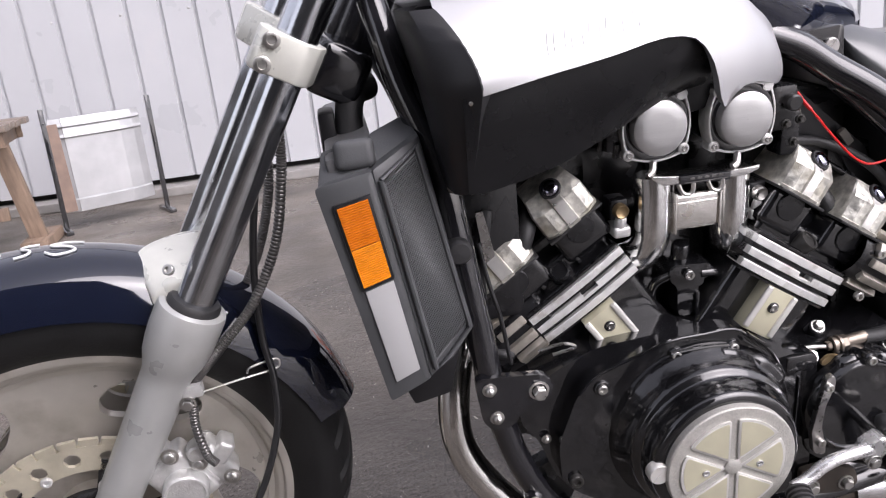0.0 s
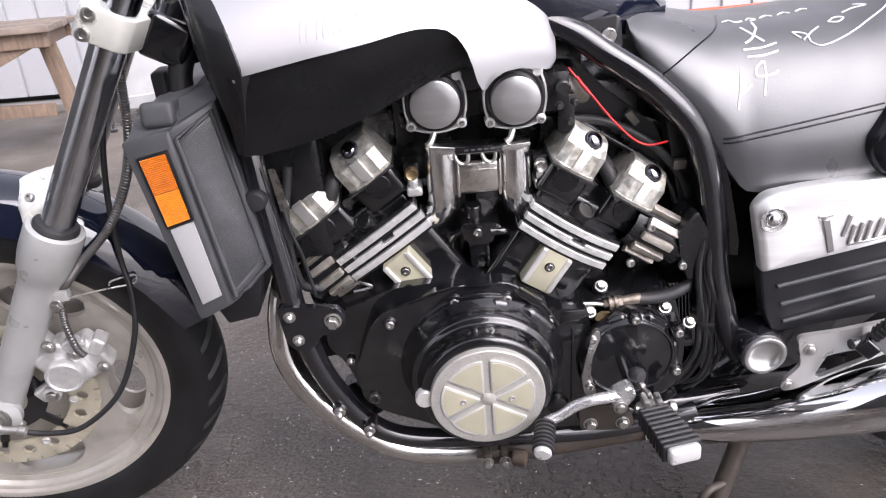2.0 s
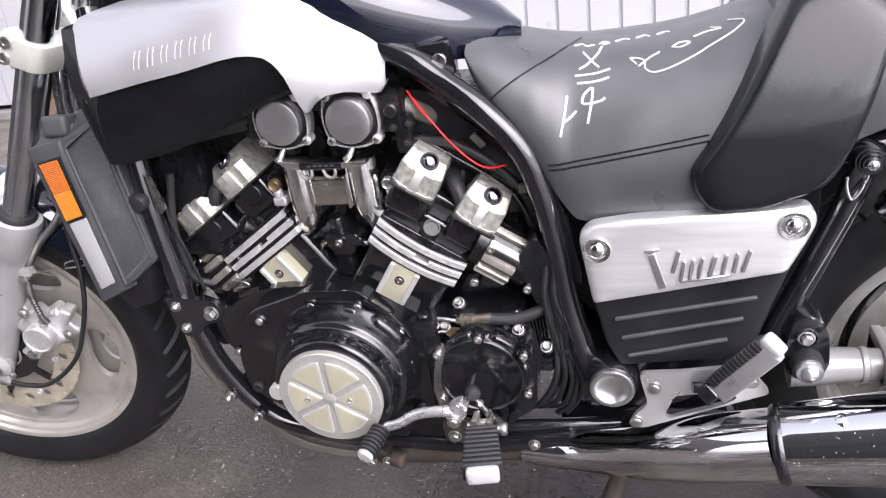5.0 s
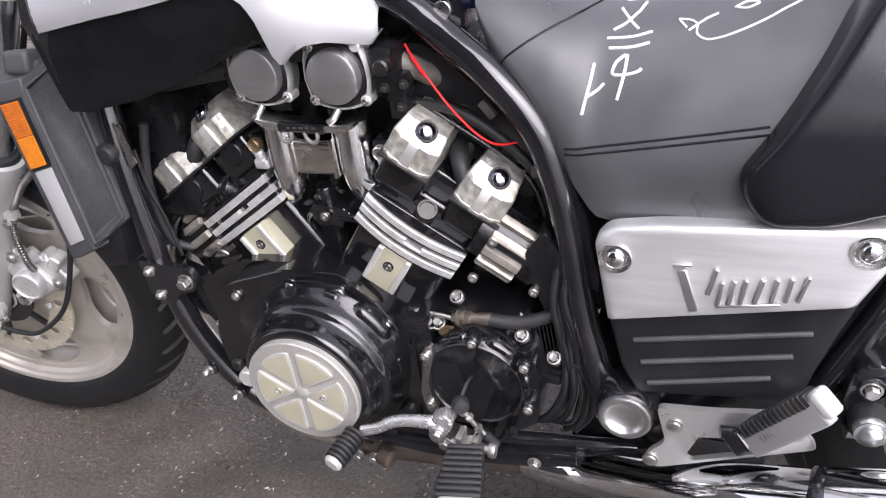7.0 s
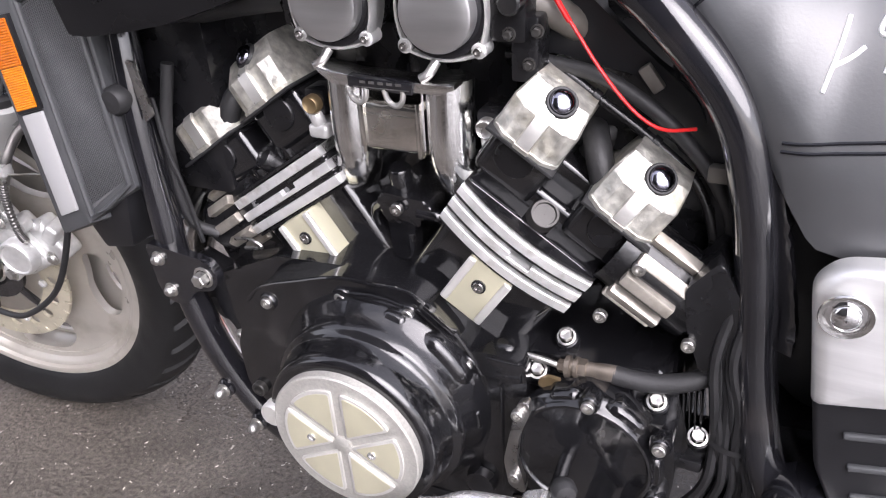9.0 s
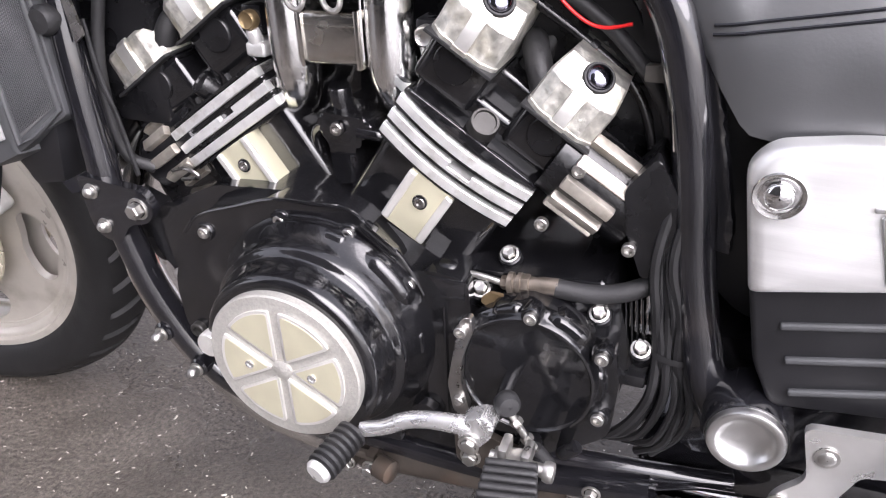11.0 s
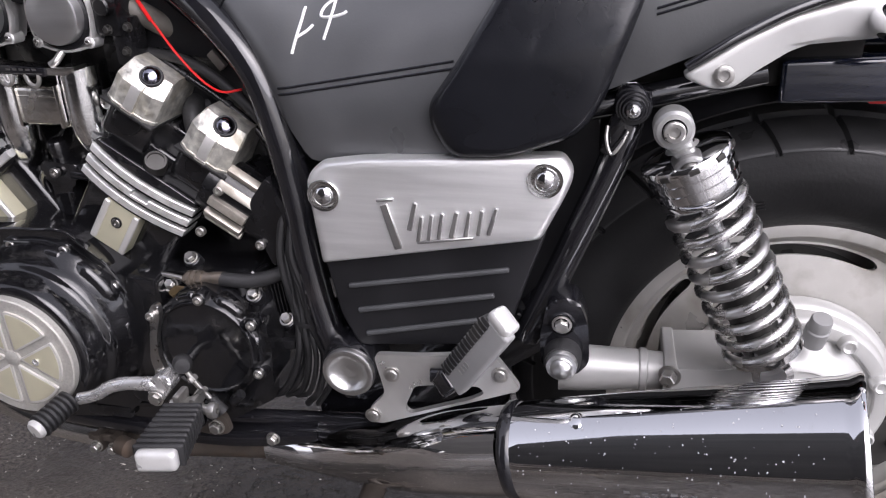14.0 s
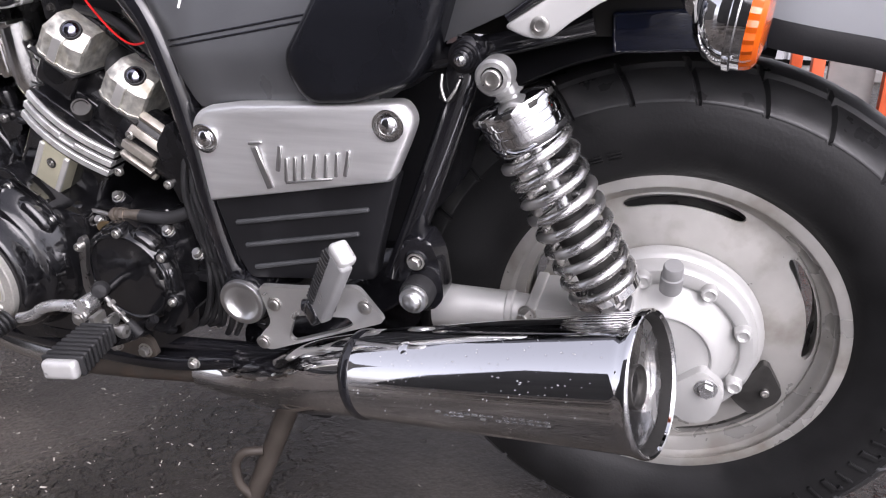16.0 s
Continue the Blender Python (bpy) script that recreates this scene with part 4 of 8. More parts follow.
for pts in ([on_side(0.1, 0.06, 0.003), on_side(0.86, 0.03, 0.003), on_side(0.93, 0.96, 0.003), on_side(0.45, 0.985, 0.003), on_side(0.13, 0.97, 0.003)],):
    tube(bm, pts + [pts[0]], 0.0032, 8, 1)
part("mesh_frame", bm, M_GREYPL, shroud)
# lower tank of the radiator
bm = bmn()
box_from(bm, [(0.395, -0.17, 0.53), (0.47, -0.17, 0.562), (0.452, -0.165, 0.492), (0.41, -0.165, 0.484)],
         [(0.395, 0.1, 0.53), (0.47, 0.1, 0.562), (0.452, 0.1, 0.492), (0.41, 0.1, 0.484)], 0.006)
part("radiator_tank", bm, M_PLASTIC, shroud)
# top deck, mounting knob and the hose neck behind the shroud
bm = bmn()
box_from(bm, [P_FT + Vector((0.003, 0.004, -0.006)), P_ET + Vector((0, 0.004, -0.006)), P_ET + Vector((0.004, 0.05, 0.022)), P_FT + Vector((0.012, 0.05, 0.022))],
         [P_FT + Vector((0.03, 0.06, -0.02)), P_ET + Vector((0, 0.06, -0.02)), P_ET + Vector((0.004, 0.07, 0.018)), P_FT + Vector((0.014, 0.07, 0.018))], 0.004)
box_from(bm, [P_ET + Vector((0, 0.004, -0.006)), P_RT + Vector((0, 0.004, -0.004)), P_RT + Vector((-0.006, 0.05, 0.012)), P_ET + Vector((0.004, 0.05, 0.024))],
         [P_ET + Vector((0, 0.06, -0.02)), P_RT + Vector((0, 0.06, -0.02)), P_RT + Vector((-0.006, 0.07, 0.006)), P_ET + Vector((0.004, 0.07, 0.018))], 0.004)
block(bm, (0.385, -0.128, 0.762), (0.04, 0.05, 0.03), Matrix.Translation((0.385, -0.128, 0.778)) @ Matrix.Rotation(radians(-14), 4, "X") @ Matrix.Translation((-0.385, 0.128, -0.778)), 0.009, 4)
part("top_deck", bm, M_GREYPL, shroud)
bm = bmn()
lathe(bm, [(0.014, -0.02), (0.014, 0.008), (0.011, 0.012), (0.0001, 0.013)], at((0.476, -0.15, 0.652)), 20)
part("mount_knob", bm, M_RUBBER, shroud)
bm = bmn()
prism(bm, rounded([(0.497, 0.69), (0.505, 0.69), (0.514, 0.64), (0.503, 0.632)], 0.002), -0.152, -0.149, 0.0)
part("bracket_tab", bm, M_STEEL, shroud)
bm = bmn()
tube(bm, [(0.385, -0.05, 0.73), (0.386, -0.045, 0.78), (0.394, -0.035, 0.806), (0.41, -0.02, 0.812)], [0.017, 0.015, 0.016, 0.018], 20)
neck = part("radiator_hose", bm, M_RUBBER)
bm = bmn()
block(bm, (0.362, -0.04, 0.765), (0.018, 0.04, 0.055), None, 0.005)
part("hose_clamp", bm, M_PLASTIC, neck)
bm = bmn()
block(bm, (0.40, 0.0, 0.64), (0.05, 0.3, 0.26), Matrix.Translation((0.4, 0, 0.64)) @ Matrix.Rotation(radians(-9), 4, "Y") @ Matrix.Translation((-0.4, 0, -0.64)), 0.006)
part("radiator_core", bm, M_MESH)

# frame tubes
def frame_tube(pts, r, name="frame_tube", material=None, n=20):
    bm = bmn()
    tube(bm, pts, r, n)
    return part(name, bm, material or M_FRAME)


frame_tube([(0.425, -0.06, 0.9), (0.442, -0.09, 0.82), (0.47, -0.12, 0.73), (0.482, -0.14, 0.63), (0.492, -0.15, 0.54), (0.5, -0.155, 0.47), (0.522, -0.155, 0.38), (0.56, -0.15, 0.3), (0.61, -0.145, 0.255), (0.7, -0.14, 0.235), (0.9, -0.14, 0.228), (1.05, -0.14, 0.25)], 0.0155)
frame_tube([(0.4, 0.06, 0.9), (0.47, 0.12, 0.73), (0.5, 0.155, 0.47), (0.56, 0.15, 0.3), (0.7, 0.14, 0.235), (1.05, 0.14, 0.25)], 0.0155)
frame_tube([(0.7, -0.05, 0.84), (0.8, -0.075, 0.83), (0.87, -0.09, 0.808), (0.915, -0.1, 0.778), (0.969, -0.118, 0.74), (1.015, -0.13, 0.69), (1.036, -0.135, 0.63), (1.049, -0.138, 0.56), (1.058, -0.142, 0.49), (1.077, -0.15, 0.41), (1.098, -0.155, 0.36)], 0.0165)
frame_tube([(0.7, 0.05, 0.84), (0.87, 0.09, 0.808), (0.969, 0.118, 0.74), (1.036, 0.135, 0.63), (1.058, 0.142, 0.49), (1.098, 0.155, 0.36)], 0.0165)
frame_tube([(1.39, -0.15, 0.69), (1.378, -0.155, 0.635), (1.345, -0.158, 0.545), (1.318, -0.16, 0.475), (1.3, -0.162, 0.43)], 0.0145)
frame_tube([(1.39, 0.15, 0.69), (1.345, 0.158, 0.545), (1.3, 0.162, 0.43)], 0.0145)
frame_tube([(0.93, -0.09, 0.76), (1.1, -0.11, 0.63), (1.3, -0.13, 0.655), (1.5, -0.12, 0.7)], 0.012)
# ragged weld flange behind the main tube
bm = bmn()
rows = []
for k in range(26):
    t = k / 25
    p = curve([(1.034, -0.142, 0.66), (1.05, -0.146, 0.6), (1.062, -0.148, 0.55), (1.066, -0.149, 0.515)], 10)[min(30, int(t * 30))]
    w = 0.007 + 0.005 * abs(noise.noise(Vector((t * 14, 0, 0))))
    rows.append([p + Vector((0.004, 0.003, 0)), p + Vector((0.006 + w, -0.004, 0.002)), p + Vector((0.008 + w, 0.004, 0.002)), p + Vector((0.004, 0.012, 0))])
skin(bm, rows)
part("weld_flange", bm, M_FRAME)

# engine bracket at the down tube
bm = bmn()
prism(bm, rounded([(0.477, 0.508), (0.51, 0.505), (0.556, 0.5), (0.566, 0.482), (0.556, 0.466), (0.53, 0.46), (0.515, 0.44), (0.494, 0.437), (0.482, 0.452)], 0.008), -0.172, -0.162, 0.002)
br = part("engine_bracket", bm, M_FRAME)
for x, z in ((0.492, 0.492), (0.498, 0.455)):
    bolt((x, -0.172, z), NO, 0.0058, 0.009, "dome", M_ZINC, br)
bolt((0.547, -0.172, 0.481), NO, 0.008, 0.011, "hex", M_ZINC, br)
for p in ((0.535, -0.17, 0.33), (0.572, -0.17, 0.292)):
    bm = bmn()
    lathe(bm, [(0.011, 0.0), (0.011, 0.02), (0.008, 0.022)], at((p[0], p[1] + 0.02, p[2])), 16)
    lug = part("frame_lug", bm, M_FRAME)
    bolt((p[0], p[1] - 0.003, p[2]), NO, 0.0058, 0.014, "dome", M_ZINC, lug)

# chromed header pipe sweeping under the engine
bm = bmn()
tube(bm, [(0.52, -0.03, 0.545), (0.485, -0.07, 0.515), (0.462, -0.092, 0.45), (0.462, -0.105, 0.375), (0.5, -0.115, 0.305), (0.56, -0.12, 0.242), (0.62, -0.12, 0.203), (0.7, -0.12, 0.188), (0.78, -0.12, 0.188)], 0.02, 24)
part("header_pipe", bm, M_EXH, None, "chromed exhaust header pipe")

bm = bmn()
tube(bm, [(0.77, -0.12, 0.188), (0.85, -0.12, 0.194), (0.93, -0.122, 0.206), (1.03, -0.127, 0.226)], [0.0225, 0.0215, 0.022, 0.026], 20)
part("link_pipe", bm, M_RUSTED, None, "dull brown exhaust link pipe")
bm = bmn()
lathe(bm, [(0.0225, -0.014), (0.0245, -0.012), (0.0245, 0.012), (0.0225, 0.014)], at((0.752, -0.12, 0.188), (1, 0, 0)), 28)
for dx in (-0.014, 0.012):
    block(bm, (0.752 + dx, -0.148, 0.2), (0.012, 0.022, 0.026), None, 0.003)
block(bm, (0.752, -0.15, 0.206), (0.06, 0.006, 0.01), None, 0.002)
joint = part("pipe_clamp", bm, M_RUSTED, None, "rusty exhaust pipe clamp")
for dx in (-0.014, 0.012):
    bolt((0.752 + dx, -0.159, 0.198), NO, 0.006, 0.009, "hex", M_ZINC, joint)
bm = bmn()
lathe(bm, [(0.009, -0.012), (0.0125, -0.01), (0.0125, 0.008), (0.009, 0.01), (0.0001, 0.01)], at((0.786, -0.165, 0.208), (1, -0.3, 0)), 18)
part("clamp_nut", bm, M_RUSTED, joint)

# air scoop: silver shell over a black body
SC_X = [0.503, 0.54, 0.573, 0.605, 0.635, 0.671, 0.69, 0.708, 0.722, 0.734, 0.744, 0.75, 0.755, 0.762, 0.77, 0.785, 0.803, 0.827, 0.842, 0.848]
SC_B = [0.817, 0.823, 0.828, 0.832, 0.836, 0.842, 0.8435, 0.842, 0.838, 0.828, 0.81, 0.788, 0.767, 0.766, 0.776, 0.783, 0.783, 0.777, 0.772, 0.78]
ctrl_x = [0.47, 0.5, 0.57, 0.643, 0.7, 0.75, 0.79, 0.815, 0.833, 0.845, 0.85]
ctrl_zt = [0.888, 0.893, 0.899, 0.902, 0.901, 0.894, 0.878, 0.863, 0.846, 0.825, 0.81]
ctrl_yt = [0.158, 0.16, 0.157, 0.152, 0.142, 0.13, 0.118, 0.108, 0.1, 0.097, 0.096]
LOW_X, LOW_Z = [0.503, 0.6, 0.68, 0.76, 0.85], [0.817, 0.806, 0.792, 0.77, 0.77]


def eased(x, xs, ys, width=0.034):
    """Interpolates through (xs, ys) with the corners rounded off."""
    w = max(0.0, min(width, x - xs[0], xs[-1] - x))
    return float(np.mean(np.interp(x + w * np.linspace(-1, 1, 9), xs, ys)))


def shell_y(x, z):
    """How far out the silver shell stands at (x, z)."""
    z0, y0 = eased(x, LOW_X, LOW_Z), eased(x, [0.503, 0.6, 0.68, 0.76, 0.8, 0.827, 0.848], [0.209, 0.198, 0.186, 0.162, 0.143, 0.127, 0.112])
    z1, y1 = eased(x, ctrl_x, ctrl_zt), eased(x, ctrl_x, ctrl_yt)
    t = min(1.0, max(0.0, (z - z0) / max(0.01, z1 - z0)))
    return y0 + (y1 - y0) * t ** 1.7 + 0.005 * math.sin(math.pi * t)


for side in (-1, 1):
    bm = bmn()
    rows = []
    for i in range(64):
        x = 0.503 + (0.848 - 0.503) * (i / 63) ** 0.9
        zb, zt = np.interp(x, SC_X, SC_B), np.interp(x, ctrl_x, ctrl_zt)
        lean = 0.03 * max(0.0, 1 - (x - 0.503) / 0.05)
        row = []
        for k in range(13):
            t = k / 12
            z = zb + (zt - zb) * t
            row.append((x - lean * t ** 1.8, side * shell_y(x, z), z))
        yt, yb, xe = abs(row[-1][1]), abs(row[0][1]), x - lean
        row += [(xe, side * (yt - 0.006), zt + 0.005), (xe, side * (yt - 0.018), zt + 0.009), (xe, side * (yt - 0.05), zt + 0.011), (xe, side * 0.05, zt + 0.012)]
        rows.append([(x, side * (yb - 0.014), zb + 0.004), (x, side * (yb - 0.003), zb - 0.001)] + row)
    rows.append([(0.85, y * 0.97, max(0.782, min(z, 0.806))) for _, y, z in rows[-1]])
    skin(bm, rows, False, False)
    bmesh.ops.recalc_face_normals(bm, faces=bm.faces)
    shell = part("scoop_shell", bm, M_SCOOP, None, "metallic silver air scoop cover with a plain raised badge", angle=60)
    # raised badge, plain bars only
    if side < 0:
        for k in range(6):
            bm = bmn()
            x0 = 0.568 + 0.0175 * k
            for dx in (0.0, 0.0065):
                x = x0 + dx
                zb, zt = np.interp(x, SC_X, SC_B), np.interp(x, ctrl_x, ctrl_zt)

                def surf(t):
                    z = zb + (zt - zb) * t
                    return Vector((x, -shell_y(x, z) + 0.0004, z))

                t0, t1 = 0.22 + 0.035 * k / 6, 0.5 + 0.02 * k / 6
                tube(bm, [surf(t0), surf((t0 + t1) / 2), surf(t1) + Vector((0.002, 0, 0))], 0.00075, 6, 3)
            part("badge_bar", bm, M_SCOOP, shell)
for side in (-1, 1):
    bm = bmn()
    rows = []
    for x, zt, zb, yt, yb in ((0.486, 0.815, 0.724, 0.203, 0.192), (0.503, 0.819, 0.722, 0.205, 0.19), (0.54, 0.825, 0.726, 0.2, 0.182), (0.576, 0.83, 0.732, 0.195, 0.172), (0.61, 0.834, 0.742, 0.189, 0.163), (0.64, 0.838, 0.752, 0.182, 0.155),
                              (0.67, 0.843, 0.764, 0.176, 0.147), (0.7, 0.845, 0.776, 0.168, 0.14), (0.73, 0.84, 0.782, 0.158, 0.132), (0.752, 0.81, 0.785, 0.146, 0.128)):
        row = []
        for k in range(8):
            t = k / 7
            row.append((x, side * (yb + (yt - yb) * math.sin(t * 1.57)), zb + (zt - zb) * t))
        row = [(x, side * 0.05, zb + 0.008), (x, side * (yb - 0.03), zb + 0.002), (x, side * (yb - 0.01), zb - 0.001)] + row + [(x, side * (yt - 0.02), zt + 0.004)]
        rows.append(row)
    skin(bm, rows, False, False)
    part("scoop_body", bm, M_SCOOPB, None, "matt black lower body of the air scoop", angle=50)
lip = None
for side in (-1, 1):
    bm = bmn()
    rows = []
    for t in [k / 20 for k in range(21)]:
        z = 0.722 + (0.892 - 0.722) * t
        if z < 0.817:
            xr, yr = np.interp(z, [0.722, 0.77, 0.817], [0.488, 0.496, 0.503]), np.interp(z, [0.722, 0.77, 0.817], [0.191, 0.201, 0.2095])
        else:
            xr, yr = 0.503 - 0.03 * min(1.0, (z - 0.817) / 0.0762) ** 1.8, shell_y(0.503, z) + 0.001
        xf = np.interp(t, [0, 0.6, 1], [0.47, 0.452, 0.44])
        yf = np.interp(t, [0, 0.6, 1], [0.15, 0.165, 0.128])
        rows.append([(xr + 0.012, side * (yr - 0.008), z), (xr, side * yr, z), ((xr + xf) / 2 - 0.005, side * ((yr + yf) / 2 + 0.01), z), (xf, side * yf, z), (xf + 0.002, side * (yf - 0.012), z), (xf + 0.03, side * (yf - 0.04), z)])
    skin(bm, rows, False, False)
    half_lip = part("scoop_mouth", bm, M_PLASTIC, None, "black front lip of the air scoop", angle=50)
    lip = lip or half_lip
bolt((0.494, -0.201, 0.812), (-0.5, -0.8, 0), 0.004, 0.004, "dome", M_ZINC, lip)
bm = bmn()
block(bm, (0.484, -0.136, 0.72), (0.026, 0.012, 0.016), None, 0.004)
part("lip_tab", bm, M_PLASTIC, lip)
bolt((0.479, -0.141, 0.718), (-0.2, -1, 0), 0.0062, 0.006, "socket", M_ZINC, lip)
bm = bmn()
block(bm, (0.62, 0, 0.86), (0.34, 0.2, 0.07), None, 0.02)
block(bm, (0.62, 0, 0.79), (0.3, 0.24, 0.08), None, 0.02)
part("air_box", bm, M_PLASTIC)

# tank cover in front of the seat
bm = bmn()
rows = []
for x, hw, zt, zs in ((0.62, 0.11, 0.97, 0.91), (0.72, 0.125, 0.975, 0.9), (0.8, 0.12, 0.955, 0.87), (0.87, 0.1, 0.92, 0.84), (0.93, 0.072, 0.882, 0.818), (0.98, 0.04, 0.845, 0.812), (1.008, 0.012, 0.82, 0.812)):
    row = []
    for k in range(17):
        a = math.pi * k / 16
        row.append((x, -hw * math.cos(a), zs + (zt - zs) * math.sin(a) ** 0.75))
    row += [(x, hw * 0.9, zs - 0.025), (x, -hw * 0.9, zs - 0.025)]
    rows.append(row)
skin(bm, rows)
part("tank_cover", bm, M_NAVY, None, "glossy navy tank cover running to a point", angle=45)
bm = bmn()
prism(bm, rounded([(0.885, 0.818), (0.93, 0.822), (0.934, 0.782), (0.925, 0.776)], 0.005), -0.092, -0.08, 0.002)
sb = part("seat_bracket", bm, M_FRAME)
bolt((0.916, -0.092, 0.8), NO, 0.0092, 0.004, "slot", M_STEEL, sb, "seat_lock")

# seat
SEAT = [  # x, half width, top, lower edge
    (0.945, 0.078, 0.815, 0.795), (0.955, 0.092, 0.818, 0.772), (0.975, 0.108, 0.814, 0.745), (1.0, 0.124, 0.806, 0.714), (1.03, 0.14, 0.798, 0.678), (1.055, 0.151, 0.793, 0.638), (1.075, 0.157, 0.79, 0.61),
    (1.1, 0.162, 0.789, 0.607), (1.14, 0.167, 0.79, 0.609), (1.18, 0.171, 0.792, 0.613), (1.22, 0.174, 0.797, 0.617), (1.26, 0.176, 0.806, 0.62), (1.3, 0.175, 0.82, 0.625)]
SU = [(0, 1.0), (0.2, 0.997), (0.38, 0.985), (0.5, 0.95), (0.62, 0.88), (0.76, 0.755), (0.86, 0.63), (0.93, 0.5), (0.98, 0.38), (1.0, 0.3), (1.002, 0.2), (0.995, 0.08), (0.985, 0.0)]
bm = bmn()
xs = [s[0] for s in SEAT]
rows = []
for i in range(49):
    x = 0.945 + (1.3 - 0.945) * i / 48
    hw, zt, zb = (np.interp(x, xs, [s[j] for s in SEAT]) for j in (1, 2, 3))
    half = [(x, -hw * u, zb + (zt - zb) * v) for u, v in SU]
    rows.append([(p[0], -p[1], p[2]) for p in half[:0:-1]] + half)
skin(bm, rows, True, True)
from mathutils.bvhtree import BVHTree
SEAT_TREE = BVHTree.FromBMesh(bm)
seat = part("seat", bm, M_VINYL, None, "dark grey vinyl rider seat with stitched seams and white marker writing", angle=60)


def on_seat(x, z, off=0.0008, y0=-0.6):
    """The point of the seat's left flank at (x, z), seen square from the side; z over the top runs across it."""
    hit = SEAT_TREE.ray_cast(Vector((x, y0, z)), Vector((0, 1, 0)))
    if hit[0] is None:
        return None
    return hit[0] + hit[1] * off * (1 if hit[1].y < 0 or hit[1].z > 0 else -1)


def on_top(x, y, off=0.0008):
    hit = SEAT_TREE.ray_cast(Vector((x, y, 1.2)), Vector((0, 0, -1)))
    return None if hit[0] is None else hit[0] + Vector((0, 0, off))


def seam(pts, r, material, name):
    good = [p for p in pts if p is not None]
    bm = bmn()
    tube(bm, good, r, 6, 2)
    return part(name, bm, material, seat)


for dz in (0.0, 0.006):
    seam([on_seat(1.046 + 0.18 * k / 20, 0.672 + 0.033 * k / 20 + dz, 0.0004) for k in range(21)], 0.0013, M_VINYLB, "seam")
def across(p):
    """The seat's skin under p, along a slanting line from the left."""
    d = Vector((0.18, 0.94, -0.29)).normalized()
    found = SEAT_TREE.ray_cast(Vector(p) - d * 0.4, d)
    return None if found[0] is None else found[0] - d * 0.0004


seam([across(p) for p in curve([(0.974, -0.1, 0.744), (0.984, -0.1, 0.7515), (1.0185, -0.1, 0.778), (1.047, -0.1, 0.8), (1.0607, -0.1, 0.8237)], 5)], 0.0012, M_VINYLB, "seam")

# ---- motorcycle: engine ----
class Bank:
    """A cylinder bank: u along its fins (to the rear), v up its bores, w to the left."""

    def __init__(self, x, z, angle):
        a = radians(angle)
        self.o, self.u, self.v = Vector((x, 0, z)), Vector((math.cos(a), 0, math.sin(a))), Vector((-math.sin(a), 0, math.cos(a)))

    def m(self):
        w = Vector((0, -1, 0))
        return Matrix.Translation(self.o) @ Matrix((self.u, self.v, w)).transposed().to_4x4()


FRONT_BANK = Bank(0.62, 0.559, 34.2)
REAR_BANK = Bank(0.862, 0.5576, -33.6)


